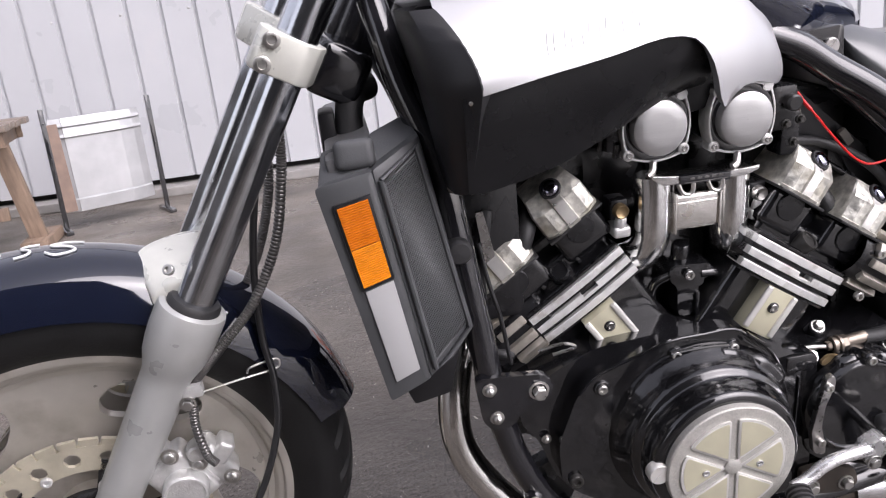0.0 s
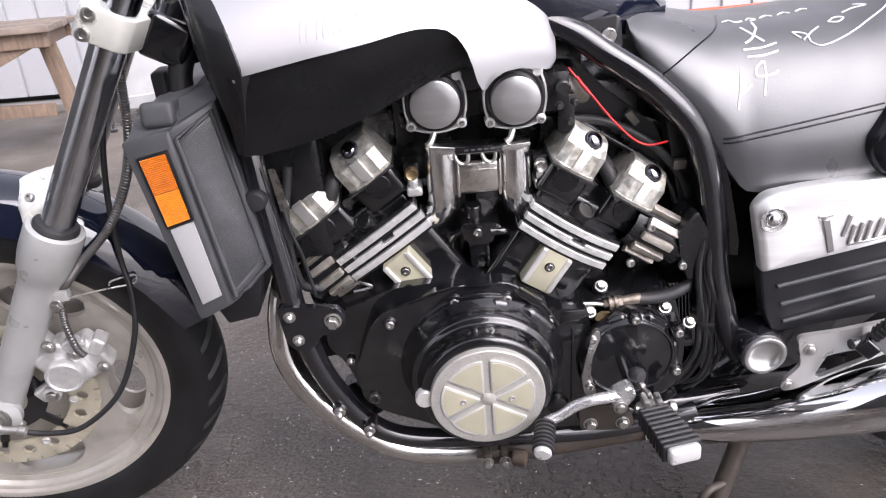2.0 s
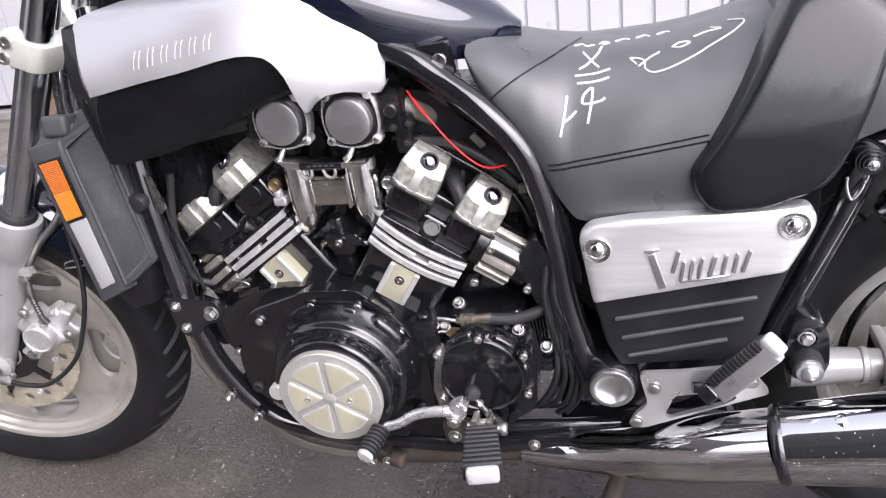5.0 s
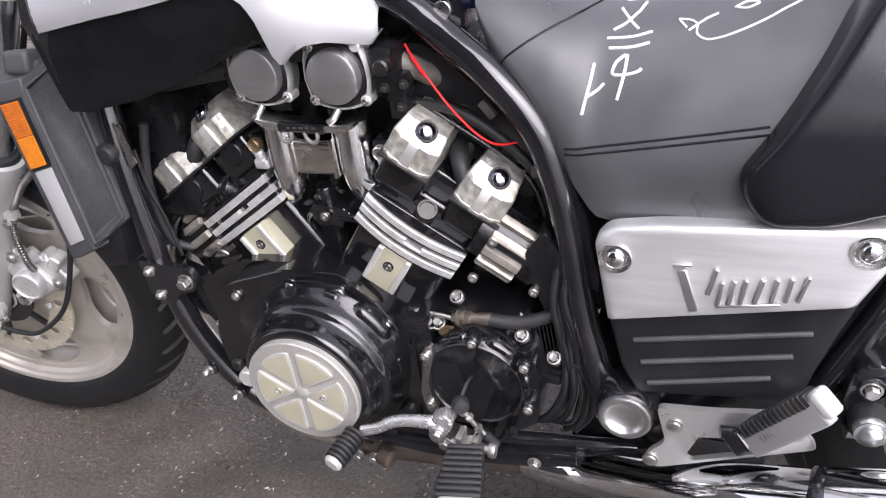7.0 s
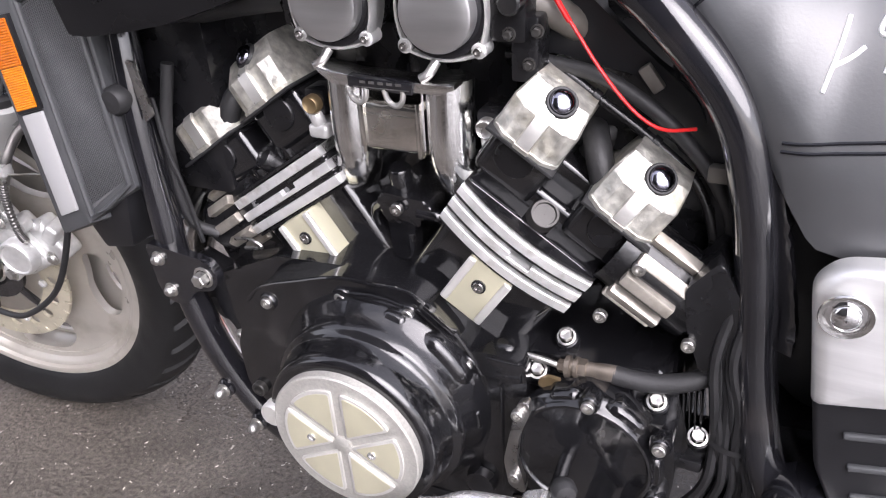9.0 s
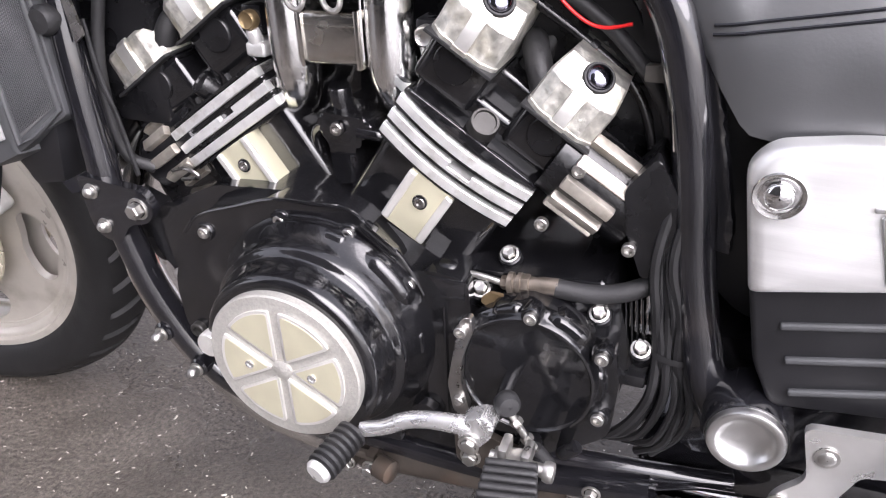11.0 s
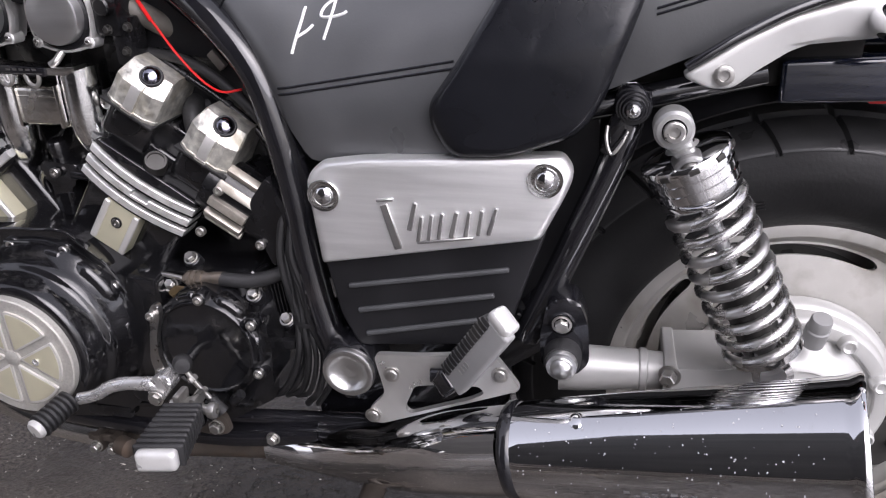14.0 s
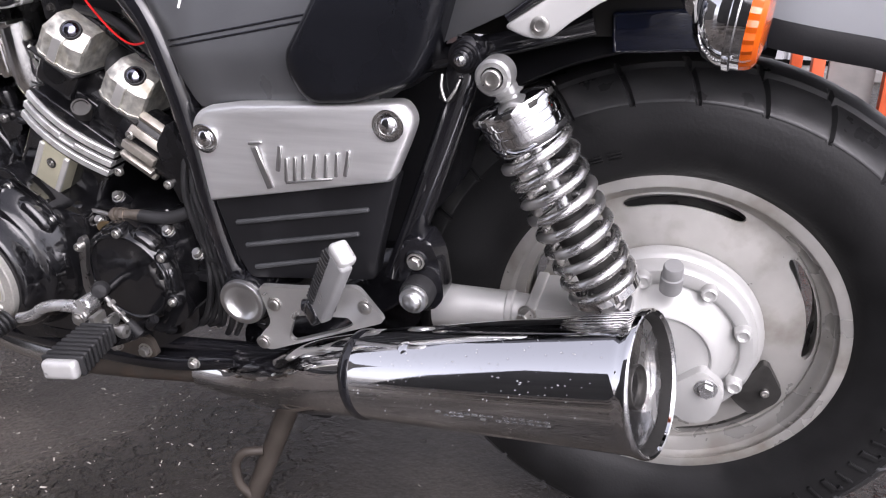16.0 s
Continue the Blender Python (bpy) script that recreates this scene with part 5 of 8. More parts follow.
def bank_parts(bank, front):
    m = bank.m()
    fo = 0.116 if front else 0.14          # outer line of the fins' ends
    bow = 0.003 if front else 0.012
    half_len = 0.066
    # barrel
    bm = bmn()
    block(bm, (0, -0.06, fo / 2 - 0.06), (0.125, 0.14, fo + 0.1), m, 0.012, 3)
    block(bm, (0, 0.0, fo / 2 - 0.06), (0.132, 0.05, fo + 0.113), m, 0.006, 3)
    barrel = part("cylinder", bm, M_BLACK, None, "gloss black cylinder block")
    # three bright fins, the middle one with a step in it
    for k in range(3):
        bm = bmn()
        v0, h = 0.0148 - 0.0152 * k, 0.0046
        stops = sorted([-1 + j / 8 for j in range(17)] + ([-0.02, -0.019, 0.3, 0.301] if k == 1 else []))
        rows = []
        for s in stops:
            out = fo + bow * (1 - s * s)
            cut = k == 1 and -0.0195 < s < 0.3005
            top, deep = (h - 0.005, 0.0) if cut else (h, 0.0)
            rows.append([m @ Vector(q) for q in ((s * half_len, v0 - h, out - 0.03), (s * half_len, v0 - h, out - 0.0008), (s * half_len, v0 - h + 0.0008, out), (s * half_len, v0 + top - 0.0008, out), (s * half_len, v0 + top, out - 0.0008), (s * half_len, v0 + top, out - 0.03))])
        skin(bm, rows)
        part("fin", bm, M_FIN, barrel, "bright machined cylinder fin" if k == 0 else "", angle=25)
    # thin dark webs between the fins
    for k in range(4):
        bm = bmn()
        v0 = 0.0224 - 0.0152 * k
        rows = []
        for j in range(9):
            s = -1 + j / 4
            out = fo + bow * (1 - s * s) - 0.0035
            rows.append([m @ Vector((s * half_len * 0.995, v0 + dv, w)) for dv, w in ((-0.0012, out - 0.02), (-0.0012, out), (0.0012, out), (0.0012, out - 0.02))])
        skin(bm, rows)
        part("web", bm, M_BLACKM, barrel)
    # champagne cover below the fins
    bm = bmn()
    cu, cw = (0.0, 0.128) if front else (-0.003, 0.1495)
    block(bm, (cu, -0.053, cw - 0.012), (0.043, 0.058, 0.024), m, 0.002)
    cover = part("cylinder_cover", bm, M_GOLD, None, "champagne cover with raised edges and one bolt")
    for du in (-0.0185, 0.0185):
        bm = bmn()
        block(bm, (cu + du, -0.052, cw + 0.0003), (0.0075, 0.055, 0.005), m, 0.0024, 3)
        part("cover_ridge", bm, M_RIDGE, cover)
    bm = bmn()
    lathe(bm, [(0.0068, 0.0), (0.0066, 0.0012), (0.0052, 0.0016)], m @ Matrix.Translation((cu, -0.046, cw)), 20)
    part("bolt_washer", bm, M_FRAME, cover)
    bolt(m @ Vector((cu, -0.046, cw)), NO, 0.005, 0.003, "socket", M_STEEL, cover)
    # head: a smooth black casting with two shoulders under the cam covers
    base = 0.077 if front else 0.076
    halves = (0.0395, 0.0345) if front else (0.0305, 0.0305)
    centres = (-0.0505, 0.0445) if front else (-0.0446, 0.0472)
    ho = 0.104 if front else 0.128
    mid = (centres[0] + centres[1]) / 2
    bm = bmn()
    block(bm, (mid * 0.5, 0.034, ho / 2 - 0.06), (0.128, 0.032, ho + 0.11), m, 0.007, 3)
    for c, half in zip(centres, halves):
        block(bm, (c * 0.96 + mid * 0.04, base - 0.022, ho / 2 - 0.06), (half * 1.86, 0.046, ho + 0.122), m, 0.01, 4)
    block(bm, (mid, base - 0.03, ho / 2 - 0.075), (0.1, 0.05, ho + 0.09), m, 0.006, 3)
    head = part("cylinder_head", bm, M_BLACK, None, "gloss black cylinder head")
    # half-round cam ends on the shoulders and the plug well between them
    for c in centres:
        bm = bmn()
        lathe(bm, [(0.0165, 0.0), (0.0165, 0.0025), (0.0155, 0.0035), (0.0001, 0.004)], m @ Matrix.Translation((c, base - 0.014, ho)), 28)
        part("cam_end", bm, M_BLACKM, head)
    bm = bmn()
    lathe(bm, [(0.0125, -0.02), (0.0125, 0.002), (0.0115, 0.0035), (0.0095, 0.0035), (0.009, 0.0015), (0.0001, 0.0015)], m @ Matrix.Translation((mid, 0.038, ho + (0.0 if front else 0.001))) @ Matrix.Rotation(radians(-55), 4, "X"), 24)
    part("core_plug", bm, M_SOOT_SHADE if not front else M_BLACKM, head, "" if front else "dull steel core plug")
    for uu in (mid - 0.026, mid + 0.024) if front else ():
        bm = bmn()
        block(bm, (uu, 0.038, ho - 0.004), (0.005, 0.03, 0.008), m, 0.002)
        part("head_rib", bm, M_BLACK, head)
    # spark plug tunnel between the covers
    bm = bmn()
    deep = 0.05 if front else 0.0
    tube(bm, [m @ Vector((mid, base - 0.02, ho - 0.06 - deep)), m @ Vector((mid + 0.002, base + 0.03, ho - 0.075 - deep)), m @ Vector((mid + 0.006, base + 0.075, ho - 0.1 - deep))], 0.009 if front else 0.011, 16)
    part("plug_cap", bm, M_RUBBER, head)
    # two cam covers across the head
    z0 = ho + 0.012
    for c, half in zip(centres, halves):
        cols = [(-1.0, 0.013), (-0.95, 0.008), (-0.6, 0.001), (-0.24, 0.001), (-0.22, -0.0012), (0.2, -0.0012), (0.22, 0.001), (0.6, 0.001), (0.95, 0.008), (1.0, 0.013)]
        levels = [(0.0, 0.0, 1.0), (0.004, -0.0012, 1.0), (0.0045, 0.0004, 0.98), (0.031, 0.002, 0.975), (0.034, 0.0045, 0.95), (0.0475, 0.021, 0.84), (0.0495, 0.028, 0.8), (0.05, 0.045, 0.78), (0.05, z0 + 0.11, 0.78)]
        bm = bmn()
        grid = []
        for v, back, shrink in levels:
            fade = max(0.3, 1 - back / 0.03) if back < 0.04 else 0.0
            grid.append([m @ Vector((c + half * s * shrink, base + v, z0 - off * fade - back)) for s, off in cols])
        vs = skin(bm, grid, False, False)
        for s in (0, -1):
            edge = [row[s] for row in vs]
            far = [bm.verts.new(m @ Vector((c + half * cols[s][0], base, -0.11)))]
            bm.faces.new(edge + far)
        soften(bm, [e for e in bm.edges if len(e.link_faces) == 2 and e.calc_face_angle(0) > 0.2], 0.0008, 2)
        cam_cover = part("cam_cover", bm, M_CAMCOVER, None, "tarnished polished cam cover with faceted end", angle=22)
        bm = bmn()
        band = []
        for v, back, shrink in levels[2:6]:
            fade = max(0.3, 1 - back / 0.03)
            band.append([m @ Vector((c + half * q * shrink, base + v, z0 + lift - back)) for q, lift in ((-0.2, -0.002), (-0.2, 0.0016 * fade + 0.0006), (0.18, 0.0016 * fade + 0.0006), (0.18, -0.002))])
        skin(bm, band, False, False)
        part("cover_band", bm, M_BAND, cam_cover, angle=40)
        slope = bank.v * 0.75 + Vector((0, -0.66, 0))
        for q, d in ((Vector((c + 0.003, base + 0.0445, z0 - 0.0165)), slope), (Vector((c + 0.003, base + 0.0495, -0.05)), bank.v)):
            bm = bmn()
            lathe(bm, [(0.0124, -0.004), (0.0124, 0.0012), (0.0116, 0.0024), (0.0102, 0.0024), (0.0096, 0.0008)], at(m @ q, d), 28)
            part("bolt_washer", bm, M_RUBBER, cam_cover)
            bm = bmn()
            lathe(bm, [(0.0098, 0.0005), (0.0096, 0.0034), (0.0086, 0.0052), (0.0066, 0.0066), (0.0035, 0.0074), (0.0001, 0.0076)], at(m @ q, d), 28)
            part("bolt_cap", bm, M_SMOKE, cam_cover, "smoky chromed dome cap")
        bm = bmn()
        block(bm, (c, base - 0.001, z0 / 2 - 0.055), (half * 2 + 0.0025, 0.003, z0 + 0.112), m, 0.001)
        part("gasket", bm, M_RUBBER, cam_cover)


bank_parts(FRONT_BANK, True)
bank_parts(REAR_BANK, False)

# plenum and dark casings between and behind the banks
bm = bmn()
block(bm, (0.58, 0, 0.7), (0.14, 0.1, 0.16), None, 0.015)
part("thermostat_housing", bm, M_BLACKM)
bm = bmn()
block(bm, (0.75, 0.03, 0.71), (0.3, 0.12, 0.15), None, 0.015)
block(bm, (0.67, 0.02, 0.66), (0.1, 0.12, 0.1), None, 0.01)
block(bm, (0.83, 0.02, 0.66), (0.1, 0.12, 0.1), None, 0.01)
part("intake_plenum", bm, M_BLACKM, None, "black intake plenum in the vee")
bm = bmn()
prism(bm, rounded([(0.94, 0.7), (1.04, 0.66), (1.07, 0.43), (0.98, 0.43), (0.95, 0.52)], 0.01), -0.07, 0.07, 0.005)
part("rear_engine_cover", bm, M_BLACKM)
bm = bmn()
prism(bm, rounded([(0.5, 0.6), (0.58, 0.56), (0.62, 0.5), (0.6, 0.43), (0.53, 0.43), (0.51, 0.47)], 0.01), -0.1, 0.06, 0.005)
part("front_engine_cover", bm, M_BLACKM)
bm = bmn()
block(bm, (0.51, 0.0, 0.635), (0.09, 0.22, 0.19), None, 0.015)
part("fan_shroud", bm, M_BLACKM, None, "black fan shroud behind the radiator")
bm = bmn()
block(bm, (0.9, 0.02, 0.68), (0.13, 0.17, 0.12), None, 0.012)
part("intake_manifold", bm, M_BLACKM, None, "black intake casting under the seat")
# crankcase and the space in the vee
bm = bmn()
prism(bm, rounded([(0.53, 0.462), (0.62, 0.505), (0.72, 0.512), (0.79, 0.5), (0.86, 0.46), (1.0, 0.47), (1.02, 0.4), (1.0, 0.3), (0.9, 0.235), (0.72, 0.235), (0.66, 0.283), (0.59, 0.31), (0.566, 0.345), (0.55, 0.395), (0.53, 0.42)], 0.012), -0.145, 0.0, 0.008)
prism(bm, rounded([(0.62, 0.505), (0.79, 0.5), (1.0, 0.47), (1.02, 0.4), (1.0, 0.3), (0.9, 0.235), (0.74, 0.235), (0.68, 0.3), (0.63, 0.4)], 0.02), 0.0, 0.15, 0.006)
case = part("crankcase", bm, M_BLACK, None, "gloss black crankcase")
bm = bmn()
prism(bm, rounded([(0.498, 0.475), (0.56, 0.45), (0.562, 0.396), (0.548, 0.39), (0.538, 0.402), (0.528, 0.398), (0.516, 0.402)], 0.005), -0.135, -0.11, 0.003)
prism(bm, rounded([(0.538, 0.342), (0.572, 0.356), (0.602, 0.325), (0.588, 0.288), (0.562, 0.292)], 0.005), -0.135, -0.11, 0.003)
part("case_web", bm, M_BLACKM, case)
bm = bmn()
block(bm, (0.742, 0.02, 0.56), (0.1, 0.18, 0.16), None, 0.015)
vee = part("vee_housing", bm, M_BLACK)
bm = bmn()
prism(bm, rounded([(0.725, 0.578), (0.775, 0.574), (0.778, 0.56), (0.76, 0.553), (0.757, 0.512), (0.735, 0.51), (0.733, 0.55), (0.722, 0.56)], 0.006), -0.116, -0.06, 0.004)
part("water_joint", bm, M_BLACK, vee)
bolt((0.745, -0.118, 0.5655), NO, 0.006, 0.006, "socket", M_STEEL, vee)
bm = bmn()
lathe(bm, [(0.0105, 0.0), (0.0105, 0.02), (0.009, 0.022), (0.0001, 0.022)], at((0.742, -0.1, 0.578), (0, -0.2, 1)), 20)
part("thermo_plug", bm, M_BLACK, vee)
for p0, p1, p2 in (((0.762, -0.112, 0.562), (0.785, -0.11, 0.558), (0.79, -0.09, 0.54)), ((0.728, -0.11, 0.565), (0.712, -0.1, 0.55), (0.71, -0.09, 0.52))):
    bm = bmn()
    tube(bm, [p0, p1, p2], 0.006, 12)
    part("water_pipe", bm, M_BLACK, vee)
bm = bmn()
block(bm, (0.757, -0.11, 0.519), (0.005, 0.02, 0.045), None, 0.002)
block(bm, (0.785, -0.1, 0.53), (0.005, 0.02, 0.05), None, 0.002)
part("casting_rib", bm, M_BLACK, vee)

# generator cover, stepped black drum with the bright lid
GC = Vector((0.739, 0.0, 0.391))
gm = at(GC)
bm = bmn()
prism(bm, rounded([(0.592, 0.462), (0.612, 0.482), (0.7, 0.512), (0.776, 0.514), (0.824, 0.474), (0.842, 0.44), (0.842, 0.3), (0.8, 0.262), (0.71, 0.25), (0.662, 0.29), (0.6, 0.318), (0.57, 0.345), (0.568, 0.4)], 0.014), -0.168, -0.14, 0.005)
lathe(bm, [(0.112, 0.162), (0.111, 0.169), (0.107, 0.177), (0.1015, 0.186), (0.0985, 0.194), (0.0965, 0.201), (0.0945, 0.2035), (0.0915, 0.2045), (0.0895, 0.208), (0.0872, 0.218), (0.0852, 0.229), (0.0835, 0.233), (0.08, 0.2345), (0.073, 0.235)], gm, 96)
gen = part("generator_housing", bm, M_BLACK, None, "gloss black stepped generator housing", angle=50)
bolt((0.586, -0.168, 0.347), NO, 0.0085, 0.007, "socket", M_SOOT_SHADE, gen)
bolt((0.558, -0.15, 0.398), NO, 0.0042, 0.006, "dome", M_ZINC, gen)
def shoulder(a0, a1, r0, r1, h0, h1):
    """A moulded sector of the drum's shoulder that fades in at both ends."""
    bm = bmn()
    rows = []
    for j in range(17):
        s = j / 16
        f = min(1.0, 4 * s, 4 * (1 - s)) ** 0.5
        a = radians(a0 + (a1 - a0) * s)
        rr, hh = r0 + (r1 - r0) * f, h0 + (h1 - h0) * f
        rows.append([gm @ Vector((r * math.cos(a), r * math.sin(a), h)) for r, h in ((0.085, h0 - 0.02), (0.085, hh), (rr - 0.006, hh), (rr - 0.001, hh - 0.003), (rr, hh - 0.008), (rr + 0.002, h0 - 0.02))])
    skin(bm, rows)
    return part("housing_shoulder", bm, M_BLACK, gen, angle=50)


shoulder(22, 62, 0.099, 0.112, 0.175, 0.187)
shoulder(66, 84, 0.098, 0.108, 0.175, 0.184)
shoulder(-6, 14, 0.098, 0.107, 0.172, 0.184)
shoulder(-40, -20, 0.098, 0.106, 0.172, 0.18)
bm = bmn()
edge = [(0.594, 0.462), (0.614, 0.483), (0.66, 0.4995), (0.701, 0.5125), (0.74, 0.514), (0.776, 0.514), (0.8, 0.496), (0.824, 0.475), (0.842, 0.442)]
tube(bm, [(x, -0.1685, z) for x, z in edge], 0.0019, 8, 3)
tube(bm, [(0.792, -0.17, 0.478), (0.815, -0.171, 0.458), (0.83, -0.17, 0.432), (0.838, -0.169, 0.405)], 0.0024, 8)
tube(bm, [(0.7, -0.172, 0.498), (0.74, -0.174, 0.5005), (0.768, -0.172, 0.497)], 0.0022, 8)
part("flange_edge", bm, M_BLACK, gen)
bm = bmn()
for d, s in ((0.0, 1.0), (0.0075, 0.8)):
    q = Matrix.Translation((0.802 + d * 0.55, -0.17, 0.487 + d)) @ Matrix.Rotation(radians(38), 4, "Y")
    block(bm, (0, 0, 0), (0.045 * s, 0.008, 0.0035), q, 0.0016)
part("housing_rib", bm, M_BLACK, gen)
for p in ((0.62, 0.467), (0.707, 0.494), (0.775, 0.4915), (0.829, 0.4505), (0.838, 0.372)):
    bm = bmn()
    lathe(bm, [(0.0098, -0.006), (0.0096, 0.001), (0.0082, 0.003), (0.006, 0.003)], at((p[0], -0.168, p[1])), 18)
    part("bolt_boss", bm, M_BLACK, gen)
    bolt((p[0], -0.169, p[1]), NO, 0.0058, 0.0058, "socket", M_ZINC, gen)
bm = bmn()
lathe(bm, [(0.0738, 0.234), (0.0738, 0.2425), (0.0725, 0.244), (0.0001, 0.244)], gm, 96)
lid = part("generator_lid", bm, M_LID, None, "round brushed lid with six champagne panels")
bm = bmn()
lathe(bm, [(0.0105, 0.2435), (0.0105, 0.2462), (0.0085, 0.2472), (0.0001, 0.2474)], gm, 6)
part("lid_centre", bm, M_LID, lid)


def wedge(r_out, half):
    """One sixth of the lid between two spokes of the given half width, pointing up."""
    out = [(0.0, 2 * half)]
    lim = math.asin(half / r_out)
    for j in range(9):
        a = radians(60) + lim + (radians(60) - 2 * lim) * j / 8
        out.append((r_out * math.cos(a), r_out * math.sin(a)))
    return rounded(out, [0.0015] + [0.003] + [0.0] * 7 + [0.003], 4)


def raised(outline, m, h0, h1, w):
    t = bmesh.new()
    f0 = [t.verts.new(m @ Vector((x, y, h1))) for x, y in outline]
    f1 = [t.verts.new(m @ Vector((x, y, h0))) for x, y in outline]
    f = t.faces.new(f0)
    for i in range(len(f0)):
        t.faces.new((f0[i], f0[(i + 1) % len(f0)], f1[(i + 1) % len(f0)], f1[i]))
    soften(t, list(f.edges), w, 2)
    bmesh.ops.triangulate(t, faces=[g for g in t.faces if len(g.verts) > 4])
    return t


for k in range(6):
    m6 = gm @ Matrix.Rotation(radians(60 * k + 30), 4, "Z")
    panel = part("lid_panel", raised(wedge(0.0602, 0.0044), m6, 0.243, 0.2464, 0.0022), M_RIDGE, lid, angle=50)
    part("panel_face", raised(wedge(0.0572, 0.0068), m6, 0.245, 0.2467, 0.0003), M_GOLD, panel, "flat champagne panel face")
for sx in (-1, 1):
    bolt(gm @ Vector((sx * 0.031 - 0.001, -0.001, 0.2465)), NO, 0.0042, 0.0018, "socket", M_LEVER, lid)
bolt((0.6585, -0.228, 0.3925), NO, 0.0125, 0.012, "slot", M_RIDGE, gen, "timing_plug")

# middle case and gear cover
bm = bmn()
prism(bm, rounded([(0.81, 0.462), (0.853, 0.467), (0.882, 0.462), (0.884, 0.44), (0.886, 0.3), (0.85, 0.27), (0.836, 0.29), (0.838, 0.43)], 0.006), -0.168, -0.12, 0.004)
block(bm, (0.862, -0.155, 0.452), (0.036, 0.03, 0.022), None, 0.004)
mid_cover = part("middle_cover", bm, M_BLACK)
bm = bmn()
block(bm, (0.861, -0.1695, 0.37), (0.0025, 0.004, 0.13), None, 0.0008)
part("joint_ridge", bm, M_BLACK, mid_cover)
bm = bmn()
lathe(bm, [(0.009, 0), (0.009, 0.004), (0.006, 0.006), (0.0001, 0.006)], at((0.858, -0.15, 0.463), (0, -0.4, 1)), 18)
part("breather_cap", bm, M_BLACKM, mid_cover)
KC = Vector((0.937, 0.0, 0.386))
km = at(KC)
bm = bmn()
prism(bm, rounded([(0.877, 0.41), (0.903, 0.443), (0.932, 0.46), (0.968, 0.45), (0.988, 0.43), (1.008, 0.432), (1.014, 0.386), (1.01, 0.332), (0.985, 0.312), (0.9, 0.308), (0.874, 0.33)], 0.012), -0.171, -0.12, 0.004, 3)
lathe(bm, [(0.068, 0.165), (0.0665, 0.173), (0.063, 0.1755), (0.0615, 0.18), (0.0595, 0.183), (0.0575, 0.1835), (0.056, 0.182), (0.0555, 0.1805), (0.053, 0.1805), (0.03, 0.1815), (0.0001, 0.182)], km, 80)
gear = part("gear_cover", bm, M_BLACK, None, "gloss black round gear cover")


def gear_shoulder(a0, a1, r1, h1):
    bm = bmn()
    rows = []
    for j in range(13):
        s = j / 12
        f = min(1.0, 4 * s, 4 * (1 - s)) ** 0.5
        a = radians(a0 + (a1 - a0) * s)
        rr, hh = 0.062 + (r1 - 0.062) * f, 0.172 + (h1 - 0.172) * f
        rows.append([km @ Vector((r * math.cos(a), r * math.sin(a), h)) for r, h in ((0.0605, 0.16), (0.0605, hh), (rr - 0.003, hh), (rr, hh - 0.004), (rr + 0.002, 0.16))])
    skin(bm, rows)
    part("cover_shoulder", bm, M_BLACK, gear, angle=50)


gear_shoulder(36, 78, 0.071, 0.1795)
gear_shoulder(92, 122, 0.069, 0.178)
gear_shoulder(-22, 20, 0.068, 0.178)
for p in ((0.941, 0.45), (1.0, 0.424), (1.001, 0.361)):
    bm = bmn()
    lathe(bm, [(0.0095, 0.0), (0.0092, 0.012), (0.008, 0.014), (0.005, 0.014)], at((p[0], -0.17, p[1])), 16)
    part("cover_lug", bm, M_BLACK, gear)
    bolt((p[0], -0.182, p[1]), NO, 0.0056, 0.006, "socket", M_ZINC, gear)
bm = bmn()
prism(bm, rounded([(0.889, 0.437), (0.88, 0.434), (0.872, 0.392), (0.867, 0.362), (0.872, 0.331), (0.887, 0.326), (0.887, 0.336), (0.884, 0.349), (0.879, 0.367), (0.881, 0.394), (0.891, 0.425)], 0.004), -0.19, -0.182, 0.0015)
bmesh.ops.translate(bm, vec=(0.003, 0, 0.006), verts=bm.verts)
strap = part("cover_strap", bm, M_STEEL, None, "grey curved steel strap")
for p in ((0.884, 0.429), (0.881, 0.353)):
    bolt((p[0], -0.19, p[1]), NO, 0.0055, 0.006, "socket", M_ZINC, strap)
for p in ((0.888, -0.15, 0.446), (0.99, -0.15, 0.443), (0.907, -0.13, 0.473), (1.026, -0.148, 0.414)):
    bm = bmn()
    lathe(bm, [(0.01, -0.03), (0.01, -0.001), (0.0085, 0.0)], at(p, (0, -0.6, 0.8)), 14)
    post = part("cover_post", bm, M_BLACKM)
    bolt(p, (0, -0.6, 0.8), 0.0058, 0.008, "hex", M_ZINC, post)
# finned rear of the case
for k in range(6):
    bm = bmn()
    block(bm, (1.003 + 0.0045 * k, -0.13, 0.428), (0.0016, 0.03, 0.06), Matrix.Translation((1.01, 0, 0.43)) @ Matrix.Rotation(radians(-6), 4, "Y") @ Matrix.Translation((-1.01, 0, -0.43)), 0.0006)
    part("case_fin", bm, M_BLACK)
bm = bmn()
block(bm, (1.018, -0.122, 0.385), (0.035, 0.04, 0.03), None, 0.005)
block(bm, (1.022, -0.14, 0.38), (0.022, 0.02, 0.012), None, 0.003)
part("rear_housing", bm, M_BLACKM)

